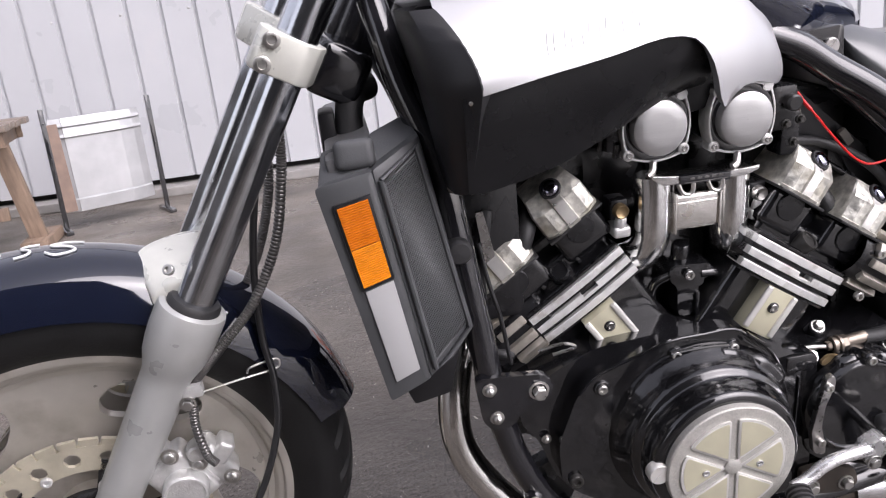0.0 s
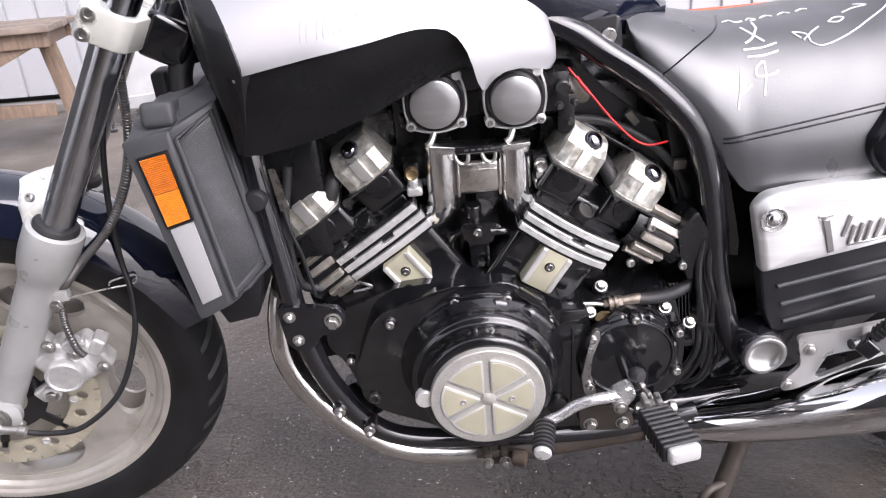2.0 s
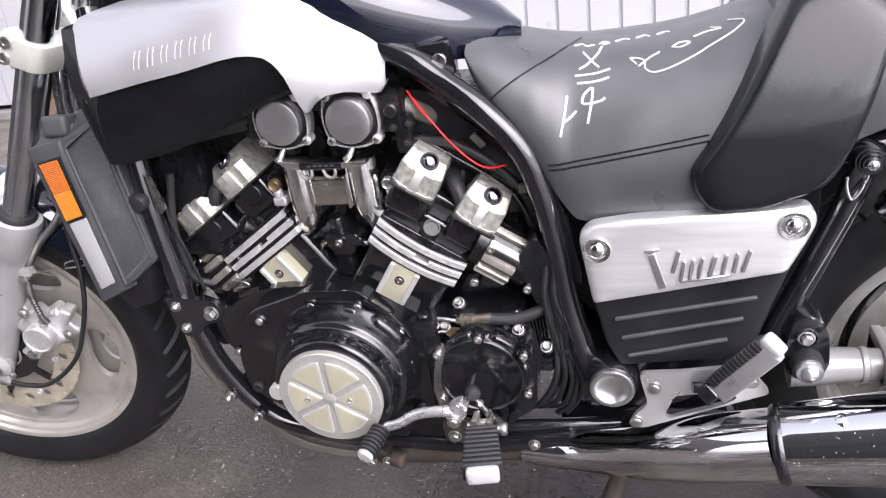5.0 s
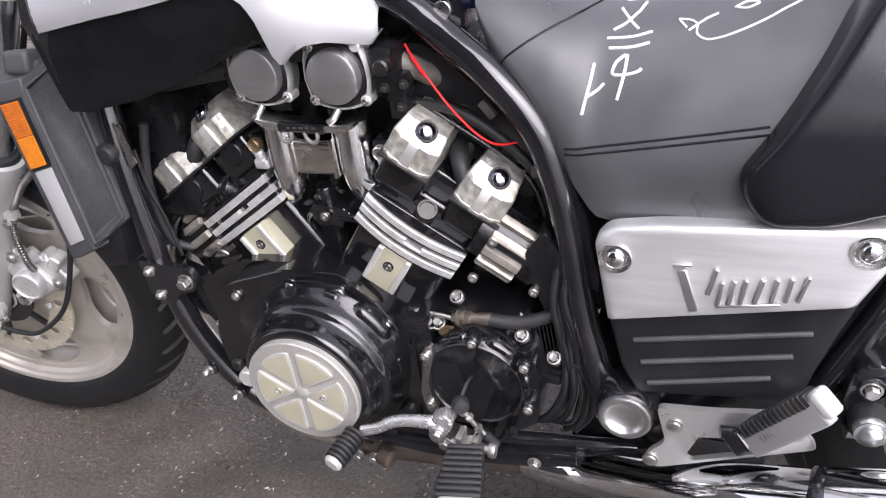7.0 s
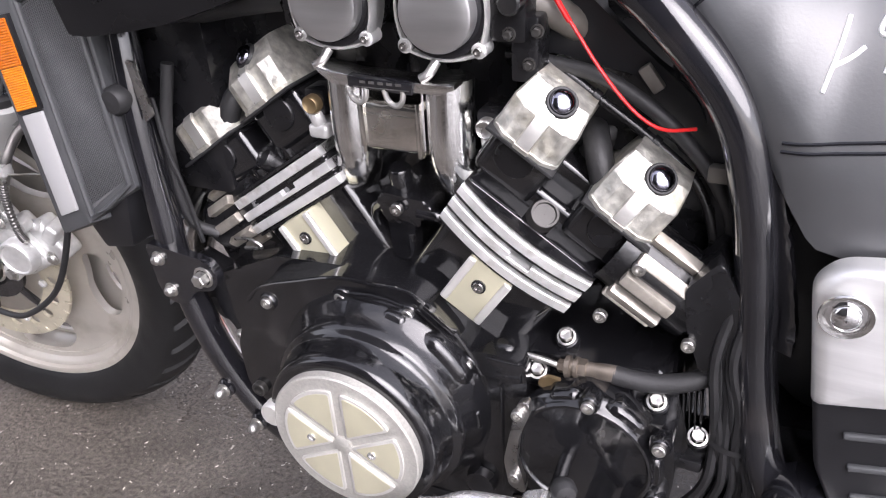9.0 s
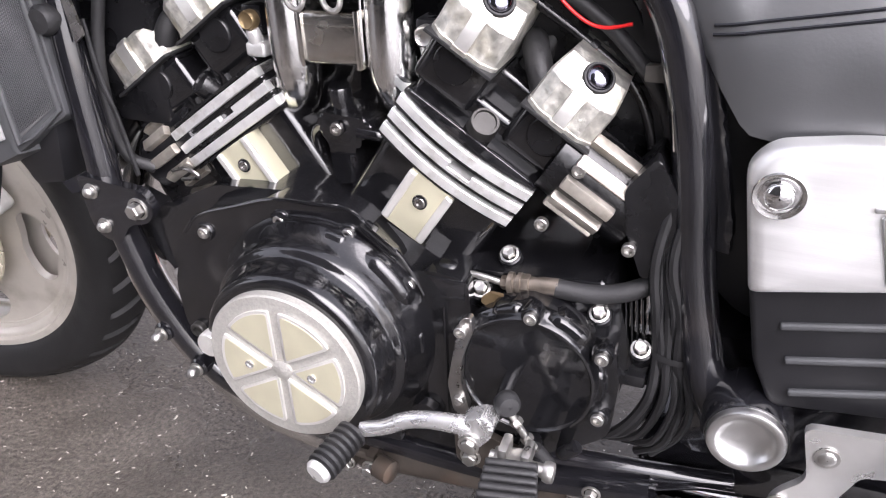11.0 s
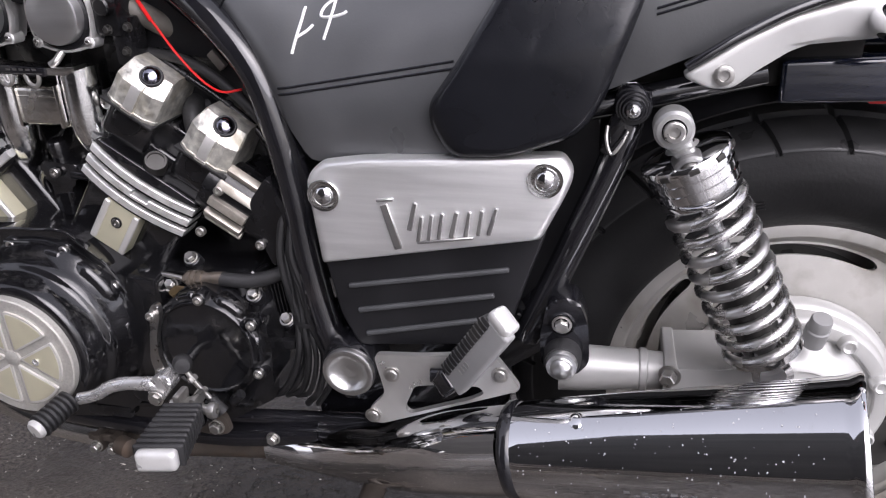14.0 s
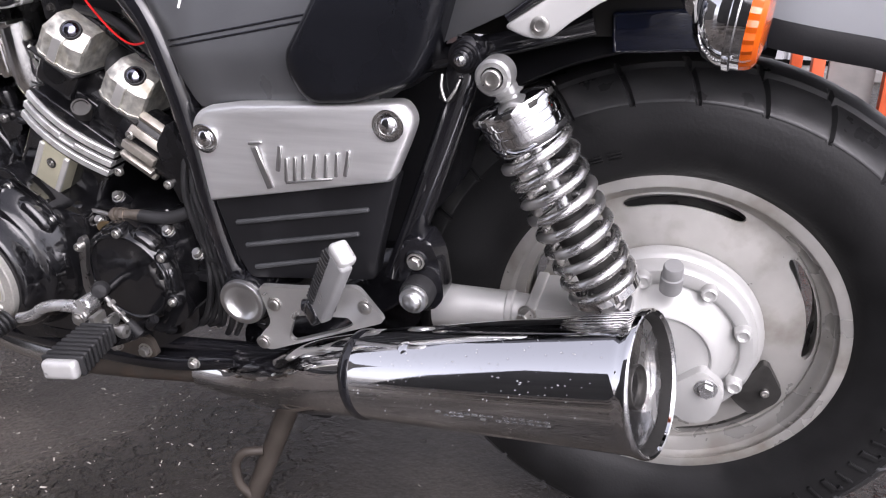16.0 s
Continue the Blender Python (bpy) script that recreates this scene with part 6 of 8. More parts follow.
# clutch hose with its union
bm = bmn()
tube(bm, [(0.866, -0.148, 0.44), (0.867, -0.15, 0.452), (0.874, -0.15, 0.459), (0.89, -0.15, 0.459), (0.908, -0.15, 0.456)], 0.003, 10)
part("steel_pipe", bm, M_ZINC)
um = at((0.906, -0.15, 0.4565), (1, 0, 0.1))
bm = bmn()
lathe(bm, [(0.0052, 0), (0.006, 0.001), (0.006, 0.006), (0.004, 0.0065)], um, 6)
lathe(bm, [(0.007, 0.006), (0.0098, 0.007), (0.0098, 0.011), (0.0075, 0.012), (0.0075, 0.014), (0.0098, 0.015), (0.0098, 0.018), (0.0075, 0.019)], um, 20)
union = part("hose_union", bm, M_UNION)
bm = bmn()
lathe(bm, [(0.0072, 0.018), (0.009, 0.0185), (0.009, 0.025), (0.0072, 0.0255)], um, 6)
part("union_nut", bm, M_UNION, union)
bm = bmn()
lathe(bm, [(0.0066, 0.025), (0.0072, 0.027), (0.0066, 0.031), (0.0074, 0.036), (0.0074, 0.05)], um, 18)
part("hose_ferrule", bm, M_UNION, union)
bm = bmn()
tube(bm, [(0.953, -0.15, 0.4605), (0.97, -0.149, 0.459), (0.99, -0.147, 0.4595), (1.012, -0.143, 0.465), (1.03, -0.136, 0.474), (1.042, -0.126, 0.488)], 0.0082, 14)
part("clutch_hose", bm, M_RUBBER)
bm = bmn()
prism(bm, rounded([(0.892, 0.446), (0.9, 0.453), (0.936, 0.45), (0.935, 0.442), (0.893, 0.44)], 0.003), -0.164, -0.16, 0.001)
part("hose_clip", bm, M_BRASS)

# bundle of black cables down the frame tube
rngc = random.Random(9)
for k in range(6):
    bm = bmn()
    j = lambda s: rngc.uniform(-s, s)
    tube(bm, [(1.04 + 0.003 * k, -0.14 + j(0.004), 0.57), (1.03 + 0.0035 * k + j(0.002), -0.148 + j(0.005), 0.505), (1.033 + 0.005 * k + j(0.002), -0.148 + j(0.005), 0.456), (1.039 + 0.0042 * k, -0.148 + j(0.004), 0.412), (1.035 + 0.0072 * k + j(0.002), -0.147 + j(0.006), 0.366), (1.012 + 0.011 * k + j(0.002), -0.145 + j(0.006), 0.318 + j(0.004)), (0.98 + 0.013 * k, -0.13, 0.29 + j(0.006))], (0.0046, 0.0036, 0.0042, 0.0032, 0.0044, 0.0036)[k], 8)
    part("cable", bm, M_CABLE)
bm = bmn()
t0 = bmesh.new()
lathe(t0, [(0.0165, 0), (0.017, 0.003), (0.0165, 0.006)], at((0, 0, 0), (0.15, 0, 1)), 20)
bmesh.ops.scale(t0, vec=(1.0, 0.55, 1.0), verts=t0.verts)
bmesh.ops.translate(t0, vec=(1.05, -0.148, 0.41), verts=t0.verts)
join(bm, t0)
block(bm, (1.07, -0.15, 0.414), (0.012, 0.004, 0.006), None, 0.001)
part("cable_tie", bm, M_CABLE)

# carburettor caps
def carb(x, z):
    cm = at((x, -0.096, z))
    bm = bmn()
    sq = [(0.0385 / max(abs(math.cos(a)), abs(math.sin(a))) ** 0.42 * math.cos(a), 0.0385 / max(abs(math.cos(a)), abs(math.sin(a))) ** 0.42 * math.sin(a)) for a in (2 * math.pi * j / 64 for j in range(64))]
    skin(bm, [[cm @ Vector((px * k, py * k, h)) for px, py in sq] for k, h in ((0.92, 0.0), (0.94, 0.012), (1.0, 0.015), (1.01, 0.0265), (0.985, 0.0285), (0.94, 0.0285), (0.925, 0.022), (0.9, 0.02))], True, False)
    for a in (48, 132, 222, 318):
        r = cm @ Matrix.Rotation(radians(a), 4, "Z")
        lathe(bm, [(0.0062, 0.012), (0.0062, 0.028), (0.005, 0.029), (0.0001, 0.029)], r @ Matrix.Translation((0.0415, 0, 0)), 14)
    body = part("carburettor", bm, M_CAST, None, "cast carburettor top")
    bm = bmn()
    block(bm, (0, 0, -0.03), (0.06, 0.055, 0.06), cm, 0.01, 3)
    part("carburettor_body", bm, M_BLACKM, body)
    bm = bmn()
    lathe(bm, [(0.0368, 0.02), (0.0366, 0.027), (0.034, 0.0275), (0.0285, 0.0265)], cm, 64)
    part("cap_ring", bm, M_FRAME, body)
    bm = bmn()
    lathe(bm, [(0.03, 0.02), (0.03, 0.036), (0.0292, 0.0383), (0.0275, 0.0392), (0.015, 0.0398), (0.0001, 0.04)], cm, 64)
    part("diaphragm_cap", bm, M_CAP, body, "round brushed diaphragm cap")
    for a in (222, 318, 132):
        r = cm @ Matrix.Rotation(radians(a), 4, "Z")
        bolt(r @ Vector((0.0415, 0, 0.029)), NO, 0.0034, 0.003, "socket", M_STEEL, body)
    bm = bmn()
    tube(bm, [(x - 0.004, -0.125, z - 0.038), (x - 0.008, -0.132, z - 0.046), (x - 0.014, -0.134, z - 0.05)], 0.004, 10)
    part("vent_stub", bm, M_ZINC, body)


carb(0.7025, 0.7455)
carb(0.7985, 0.7425)
bm = bmn()
block(bm, (0.85, -0.09, 0.745), (0.03, 0.06, 0.05), None, 0.006)
block(bm, (0.862, -0.1, 0.715), (0.022, 0.03, 0.05), None, 0.004)
lathe(bm, [(0.009, 0), (0.009, 0.012), (0.007, 0.014), (0.0001, 0.014)], at((0.855, -0.118, 0.752)), 18)
link_body = part("throttle_link", bm, M_BLACKM)
for p in ((0.872, -0.115, 0.73), (0.866, -0.115, 0.705), (0.852, -0.12, 0.728)):
    bolt(p, NO, 0.0036, 0.006, "hex", M_SOOT_SHADE, link_body)
bm = bmn()
block(bm, (0.665, -0.09, 0.745), (0.03, 0.05, 0.05), None, 0.006)
for p in ((0.652, -0.105, 0.74), (0.648, -0.1, 0.722), (0.662, -0.11, 0.715)):
    lathe(bm, [(0.004, 0), (0.004, 0.018)], at(p, (0, -0.4, 1)), 10)
part("throttle_link", bm, M_BLACKM)

# crossover: black top plate, two chromed bends, chromed middle box
bm = bmn()
prism(bm, [(0.692, 0.6965), (0.722, 0.6915), (0.782, 0.69), (0.814, 0.692), (0.814, 0.6875), (0.8, 0.682), (0.705, 0.6835), (0.692, 0.6925)], -0.138, -0.112, 0.0015)
plate_x = part("crossover_plate", bm, M_POLISH, None, "bright steel crossover top plate")
bm = bmn()
prism(bm, [(0.722, 0.6925), (0.78, 0.69), (0.779, 0.681), (0.722, 0.683)], -0.1405, -0.132, 0.001)
label_plate = part("rating_label", bm, M_FRAME, plate_x, "black label with faint grey bars")
for k in range(5):
    bm = bmn()
    block(bm, (0.736 + 0.008 * k, -0.1408, 0.6884), (0.005, 0.0005, 0.0022), None, 0.0)
    part("label_bar", bm, M_SPRING_D, label_plate)
bm = bmn()
block(bm, (0.752, -0.1408, 0.6842), (0.05, 0.0005, 0.0007), None, 0.0)
part("label_line", bm, M_SPRING_D, label_plate)
for x in (0.727, 0.76):
    bm = bmn()
    tube(bm, [(x - 0.006, -0.139, 0.683), (x - 0.002, -0.14, 0.674), (x + 0.005, -0.14, 0.671), (x + 0.01, -0.14, 0.675), (x + 0.011, -0.139, 0.683)], 0.0024, 8)
    part("clip", bm, M_ZINC, plate_x)
for x0, s in ((0.705, -1), (0.797, 1)):
    bm = bmn()
    tube(bm, [(x0, -0.108, 0.688), (x0, -0.109, 0.66), (x0, -0.109, 0.635), (x0 + s * 0.001, -0.106, 0.612), (x0 + s * 0.008, -0.096, 0.592), (x0 + s * 0.022, -0.078, 0.577)], 0.0205, 28)
    part("crossover_bend", bm, M_POLISH, None, "chromed intake bend")
    bm = bmn()
    for d in (-0.0025, 0.0025):
        tube(bm, [(x0 - s * 0.016 + d, -0.1215, 0.684), (x0 - s * 0.016 + d, -0.1225, 0.655), (x0 - s * 0.016 + d, -0.1225, 0.628)], 0.0011, 6)
    part("bend_rib", bm, M_CHROME)
bm = bmn()
block(bm, (0.75, -0.106, 0.645), (0.056, 0.04, 0.044), None, 0.006, 3)
for dx in (-0.026, 0.026):
    block(bm, (0.75 + dx, -0.106, 0.645), (0.004, 0.044, 0.048), None, 0.0015)
block(bm, (0.75, -0.126, 0.656), (0.046, 0.003, 0.0012), None, 0.0)
part("crossover_box", bm, M_CHROME_OLD, None, "chromed box between the intake bends")
for x, z, mt in ((0.666, 0.6535, M_BRASS), (0.83, 0.65, M_ZINC)):
    bm = bmn()
    lathe(bm, [(0.0085, -0.01), (0.0085, 0.004), (0.007, 0.006), (0.005, 0.0045), (0.0001, 0.0045)], at((x, -0.113, z)), 20)
    s = part("mount_screw", bm, mt)
    bm = bmn()
    block(bm, (x, -0.097, z), (0.02, 0.026, 0.024), None, 0.003)
    part("mount_boss", bm, M_BLACKM, s)
    bm = bmn()
    block(bm, (x + 0.002, -0.1, z - 0.026), (0.02, 0.03, 0.013), None, 0.004, 3)
    lathe(bm, [(0.0065, 0.0), (0.0065, 0.012), (0.005, 0.014), (0.0001, 0.014)], at((x + 0.001, -0.108, z - 0.021), (0, -0.3, 1)), 16)
    part("mount_block", bm, M_CAST, s)

# stepped plug housings at the ends of the banks
def stepped(c, angle, n, w, material):
    m = Matrix.Translation(c) @ Matrix.Rotation(radians(angle), 4, "Y")
    bm = bmn()
    lathe(bm, [(0.034, -0.05), (0.034, 0.03), (0.03, 0.035)], m @ Matrix.Rotation(radians(90), 4, "Y") @ Matrix.Translation((0, 0, 0.012)), 28)
    h = part("pump_housing", bm, M_BLACKM, None, "black pump housing with bright ribs")
    for k in range(n):
        a = -62 + 124 * k / (n - 1)
        q = m @ Matrix.Rotation(radians(a), 4, "X") @ Matrix.Translation((0, -0.037, 0))
        bm = bmn()
        block(bm, (0, 0, 0), (w, 0.009, 0.0105), q, 0.002)
        part("rib", bm, material, h)
    return h


pump = stepped((0.973, -0.112, 0.545), 33, 5, 0.046, M_RIBBED)
for p in ((0.965, -0.145, 0.566), (0.939, -0.15, 0.519), (1.008, -0.15, 0.508)):
    bolt(p, NO, 0.0055, 0.006, "socket", M_ZINC, pump)
bm = bmn()
prism(bm, rounded([(1.0, 0.556), (1.022, 0.585), (1.045, 0.545), (1.036, 0.5), (1.02, 0.48), (1.005, 0.52)], 0.006), -0.15, -0.1, 0.003)
part("pump_bracket", bm, M_BLACKM)
stepped((0.545, -0.082, 0.514), -35, 5, 0.038, M_RIBBED)
# engine hoses, dark plumbing under the scoop
for pts, r in (([(0.52, -0.1, 0.72), (0.6, -0.1, 0.735), (0.66, -0.08, 0.74)], 0.012), ([(0.86, -0.085, 0.7), (0.92, -0.09, 0.69), (0.98, -0.1, 0.655), (1.02, -0.1, 0.6), (1.03, -0.1, 0.54)], 0.006),
               ([(0.515, -0.12, 0.68), (0.5, -0.13, 0.6), (0.505, -0.13, 0.52), (0.53, -0.12, 0.5)], 0.006), ([(0.9, -0.04, 0.64), (0.915, -0.09, 0.635), (0.93, -0.11, 0.6)], 0.011), ([(0.58, -0.04, 0.66), (0.565, -0.09, 0.645), (0.55, -0.1, 0.61)], 0.011)):
    bm = bmn()
    tube(bm, pts, r, 12)
    part("hose", bm, M_RUBBER)
bm = bmn()
prism(bm, rounded([(0.84, 0.762), (0.885, 0.76), (0.93, 0.72), (0.985, 0.675), (1.01, 0.62), (0.99, 0.61), (0.94, 0.69), (0.88, 0.702), (0.845, 0.705)], 0.01), -0.075, 0.06, 0.004)
part("battery_box", bm, M_PLASTIC, None, "black plastic battery box behind the frame tube")
bm = bmn()
tube(bm, [(0.835, -0.085, 0.75), (0.862, -0.086, 0.744), (0.885, -0.075, 0.728), (0.895, -0.05, 0.712)], [0.014, 0.0125, 0.012, 0.012], 16)
part("breather_duct", bm, M_DUCT, None, "dusty grey-brown breather duct")
for q, size, turn in (((1.0095, -0.104, 0.6317), (0.017, 0.01, 0.013), 0), ((0.951, -0.084, 0.692), (0.01, 0.008, 0.022), -38)):
    bm = bmn()
    block(bm, (0, 0, 0), size, Matrix.Translation(q) @ Matrix.Rotation(radians(turn), 4, "Y"), 0.002)
    part("wire_connector", bm, M_DUCT)
bm = bmn()
tube(bm, [(0.868, -0.09, 0.765), (0.88, -0.098, 0.75), (0.898, -0.104, 0.728), (0.917, -0.108, 0.704), (0.938, -0.11, 0.681), (0.955, -0.111, 0.668), (0.97, -0.112, 0.664), (0.99, -0.114, 0.668)], 0.0014, 8)
wire = part("loose_wire", bm, M_RED, None, "thin loose red wire")
bm = bmn()
tube(bm, [(0.877, -0.098, 0.755), (0.884, -0.1, 0.745), (0.892, -0.103, 0.735)], 0.0022, 8)
part("wire_joint", bm, M_RED, wire)
bm = bmn()
tube(bm, [(0.838, -0.088, 0.703), (0.862, -0.088, 0.7025), (0.888, -0.088, 0.6915), (0.91, -0.088, 0.6765), (0.9588, -0.088, 0.6435), (0.992, -0.09, 0.6155), (1.01, -0.095, 0.578), (1.018, -0.1, 0.53)], 0.0042, 10)
duct = part("wiring_duct", bm, M_BLACKM, None, "black wiring duct with two clips")
for q in ((0.911, -0.088, 0.6757), (0.9588, -0.088, 0.6435)):
    bm = bmn()
    lathe(bm, [(0.0044, -0.0035), (0.0056, -0.003), (0.0056, 0.003), (0.0044, 0.0035)], at(q, (0.83, 0, -0.56)), 16)
    part("duct_clip", bm, M_PLASTIC, duct)
bm = bmn()
tube(bm, [(0.5, -0.135, 0.65), (0.508, -0.14, 0.6), (0.517, -0.14, 0.56), (0.525, -0.14, 0.5)], 0.0025, 8)
part("thin_cable", bm, M_CABLE)
bm = bmn()
tube(bm, [(0.56, -0.13, 0.505), (0.585, -0.14, 0.515), (0.6, -0.14, 0.508), (0.575, -0.135, 0.5)], 0.002, 8)
part("thin_cable", bm, M_STEEL)

# shift lever and its linkage
bm = bmn()
tube(bm, [(0.908, -0.236, 0.371), (0.897, -0.24, 0.373), (0.873, -0.241, 0.371), (0.852, -0.241, 0.364), (0.832, -0.243, 0.352), (0.812, -0.246, 0.346)], [0.0088, 0.008, 0.0074, 0.0074, 0.007, 0.0068], 16)
lever = part("shift_lever", bm, M_LEVER, None, "polished alloy shift lever")
bm = bmn()
prism(bm, rounded([(0.9, 0.378), (0.92, 0.389), (0.929, 0.383), (0.928, 0.371), (0.914, 0.353), (0.904, 0.353), (0.899, 0.362)], 0.006), -0.244, -0.225, 0.004, 3)
part("lever_boss", bm, M_LEVER, lever)
bolt((0.909, -0.246, 0.359), NO, 0.0062, 0.005, "hex", M_ZINC, lever)
bm = bmn()
p0, p1 = Vector((0.81, -0.257, 0.352)), Vector((0.8, -0.298, 0.345))
d = p1 - p0
prof = []
for k in range(7):
    prof += [(0.0115, d.length * k / 7), (0.0138, d.length * (k + 0.25) / 7), (0.0138, d.length * (k + 0.7) / 7), (0.0108, d.length * (k + 0.85) / 7)]
lathe(bm, [(0.004, 0)] + prof + [(0.0125, d.length), (0.004, d.length)], at(p0, d), 20)
part("pedal_rubber", bm, M_RUBBER, lever, "ribbed black rubber")
bm = bmn()
lathe(bm, [(0.011, d.length), (0.0115, d.length + 0.003), (0.009, d.length + 0.006), (0.0001, d.length + 0.0065)], at(p0, d), 20)
part("pedal_tip", bm, M_WHITEP, lever)
bm = bmn()
tube(bm, [(0.925, -0.225, 0.378), (0.925, -0.17, 0.384)], 0.006, 14, 1)
part("shift_shaft", bm, M_BLACK, lever)
bm = bmn()
lathe(bm, [(0.0005, -0.009), (0.007, -0.008), (0.0105, -0.002), (0.0105, 0.005), (0.008, 0.009), (0.0005, 0.01)], at((0.934, -0.224, 0.393), (0.5, -0.8, 0.2)), 20)
part("joint_boot", bm, M_RUBBER, lever)
bm = bmn()
tube(bm, [(0.936, -0.224, 0.386), (0.947, -0.222, 0.364), (0.966, -0.218, 0.334)], 0.0032, 10)
for p in ((0.942, -0.222, 0.373), (0.951, -0.221, 0.357)):
    lathe(bm, [(0.0052, -0.003), (0.0058, 0.0), (0.0052, 0.003), (0.0001, 0.0032)], at(p, (0.6, 0, -0.75)), 6)
rod = part("shift_linkage", bm, M_ZINC)
bm = bmn()
tube(bm, [(0.957, -0.22, 0.347), (0.969, -0.217, 0.329)], 0.0068, 14, 1)
part("rod_boot", bm, M_RUBBER, rod)
# footpeg
bm = bmn()
p0, p1 = Vector((0.948, -0.256, 0.352)), Vector((0.9625, -0.331, 0.3565))
d = (p1 - p0).normalized()
pm = at(p0, d)
L = (p1 - p0).length
block(bm, (0, 0, L / 2), (0.04, 0.022, L), pm, 0.007, 3)
peg = part("footpeg", bm, M_RUBBER, None, "ribbed black rubber footpeg with pale tip")
for k in range(9):
    bm = bmn()
    block(bm, (0, 0.002, L * (0.05 + 0.9 * k / 8)), (0.0415 + 0.0011 * k, 0.0265 - 0.0002 * k, 0.0062), pm, 0.0031, 3)
    part("rubber_rib", bm, M_RUBBER, peg)
bm = bmn()
block(bm, (0, 0.001, L + 0.003), (0.041, 0.0225, 0.0135), pm, 0.0066, 4)
part("peg_tip", bm, M_WHITEP, peg)
bm = bmn()
block(bm, (0, 0.004, -0.008), (0.03, 0.014, 0.022), pm, 0.004, 3)
tube(bm, [(0.928, -0.248, 0.356), (0.974, -0.248, 0.354)], 0.0055, 12, 1)
lathe(bm, [(0.008, -0.004), (0.009, 0.0), (0.008, 0.004), (0.003, 0.005)], at((0.976, -0.248, 0.354), (1, 0, 0)), 14)
for q in ((0.94, -0.246, 0.366), (0.958, -0.245, 0.364)):
    block(bm, q, (0.008, 0.022, 0.014), None, 0.003)
part("peg_hinge", bm, M_ZINC, peg)
bm = bmn()
tube(bm, [(0.958, -0.25, 0.343), (0.955, -0.22, 0.33), (0.945, -0.18, 0.312), (0.93, -0.15, 0.3)], 0.011, 14)
tube(bm, [(0.99, -0.21, 0.35), (0.978, -0.205, 0.335), (0.97, -0.16, 0.3)], 0.006, 10)
part("peg_arm", bm, M_BLACKM, peg)
bm = bmn()
tube(bm, [(0.8, -0.13, 0.238), (0.95, -0.135, 0.258), (1.12, -0.12, 0.262)], 0.01, 14)
tube(bm, [(0.78, -0.16, 0.275), (0.85, -0.16, 0.283), (0.92, -0.155, 0.288)], 0.005, 10)
block(bm, (0.9, -0.16, 0.285), (0.06, 0.012, 0.03), None, 0.004)
stay = part("peg_stay", bm, M_FRAME)
bm = bmn()
prism(bm, rounded([(0.87, 0.302), (0.9, 0.306), (0.944, 0.29), (0.95, 0.265), (0.93, 0.258), (0.872, 0.264)], 0.006), -0.178, -0.17, 0.002)
plate_b = part("stand_bracket", bm, M_RUSTED, None, "rusty brown bracket plate")
for q in ((0.886, 0.274), (0.932, 0.272)):
    bolt((q[0], -0.178, q[1]), NO, 0.0072, 0.008, "hex", M_ZINC, plate_b)
bolt((1.0, -0.17, 0.258), NO, 0.006, 0.008, "hex", M_ZINC, stay)
bm = bmn()
lathe(bm, [(0.014, 0), (0.016, 0.004), (0.014, 0.012), (0.008, 0.014), (0.0001, 0.014)], at((0.84, -0.165, 0.31)), 20)
block(bm, (0.78, -0.16, 0.268), (0.06, 0.02, 0.016), None, 0.003)
part("stand_switch", bm, M_BLACKM)

# ---- motorcycle: side cover, plates, shock, exhaust, rear wheel, tail ----
COVER = rounded([(1.079, 0.597), (1.093, 0.614), (1.14, 0.622), (1.3, 0.632), (1.33, 0.634), (1.341, 0.616), (1.333, 0.594), (1.313, 0.551), (1.094, 0.5125)], [0.012, 0.012, 0.01, 0.01, 0.012, 0.012, 0.01, 0.006, 0.003])
cover_y = lambda x, z: -0.183 - 0.072 * (x - 1.09) + 0.25 * (x - 1.09) ** 2 - 0.004 * (1 - ((z - 0.57) / 0.07) ** 2) - 0.17 * max(0.0, 0.59 - z) * max(0.0, 1.0 - (x - 1.09) / 0.2)
bm = bmn()
pillow(bm, COVER, cover_y, 0.02, 0.009, 6)
cover = part("side_cover", bm, M_BRUSH, None, "brushed silver side cover with two bolts and a plain raised badge", angle=50)
for x, z in ((1.101, 0.585), (1.3145, 0.612)):
    bm = bmn()
    cm = at((x, cover_y(x, z) - 0.0022, z), (0, -1, -0.04))
    lathe(bm, [(0.0165, 0.0005), (0.016, 0.002), (0.0135, 0.0015), (0.011, -0.002), (0.0001, -0.0025)], cm, 32)
    part("bolt_recess", bm, M_POLISH, cover)
    bolt((x, cover_y(x, z), z), NO, 0.0095, 0.008, "dome", M_CHROME, cover)
# badge as plain slanted bars on a base line
def badge_bar(x0, z0, x1, z1, w):
    bm = bmn()
    d = Vector((x1 - x0, 0, z1 - z0))
    t = bmesh.new()
    y0 = cover_y((x0 + x1) / 2, (z0 + z1) / 2)
    bmesh.ops.create_cube(t, size=1.0, matrix=Matrix.Translation(((x0 + x1) / 2, y0 - 0.0015, (z0 + z1) / 2)) @ Matrix.Rotation(math.atan2(d.x, d.z), 4, "Y") @ Matrix.Diagonal((w * 0.8, 0.0032, d.length, 1)))
    soften(t, t.edges[:], 0.0008, 1)
    join(bm, t)
    part("badge_bar", bm, M_BADGE, cover)


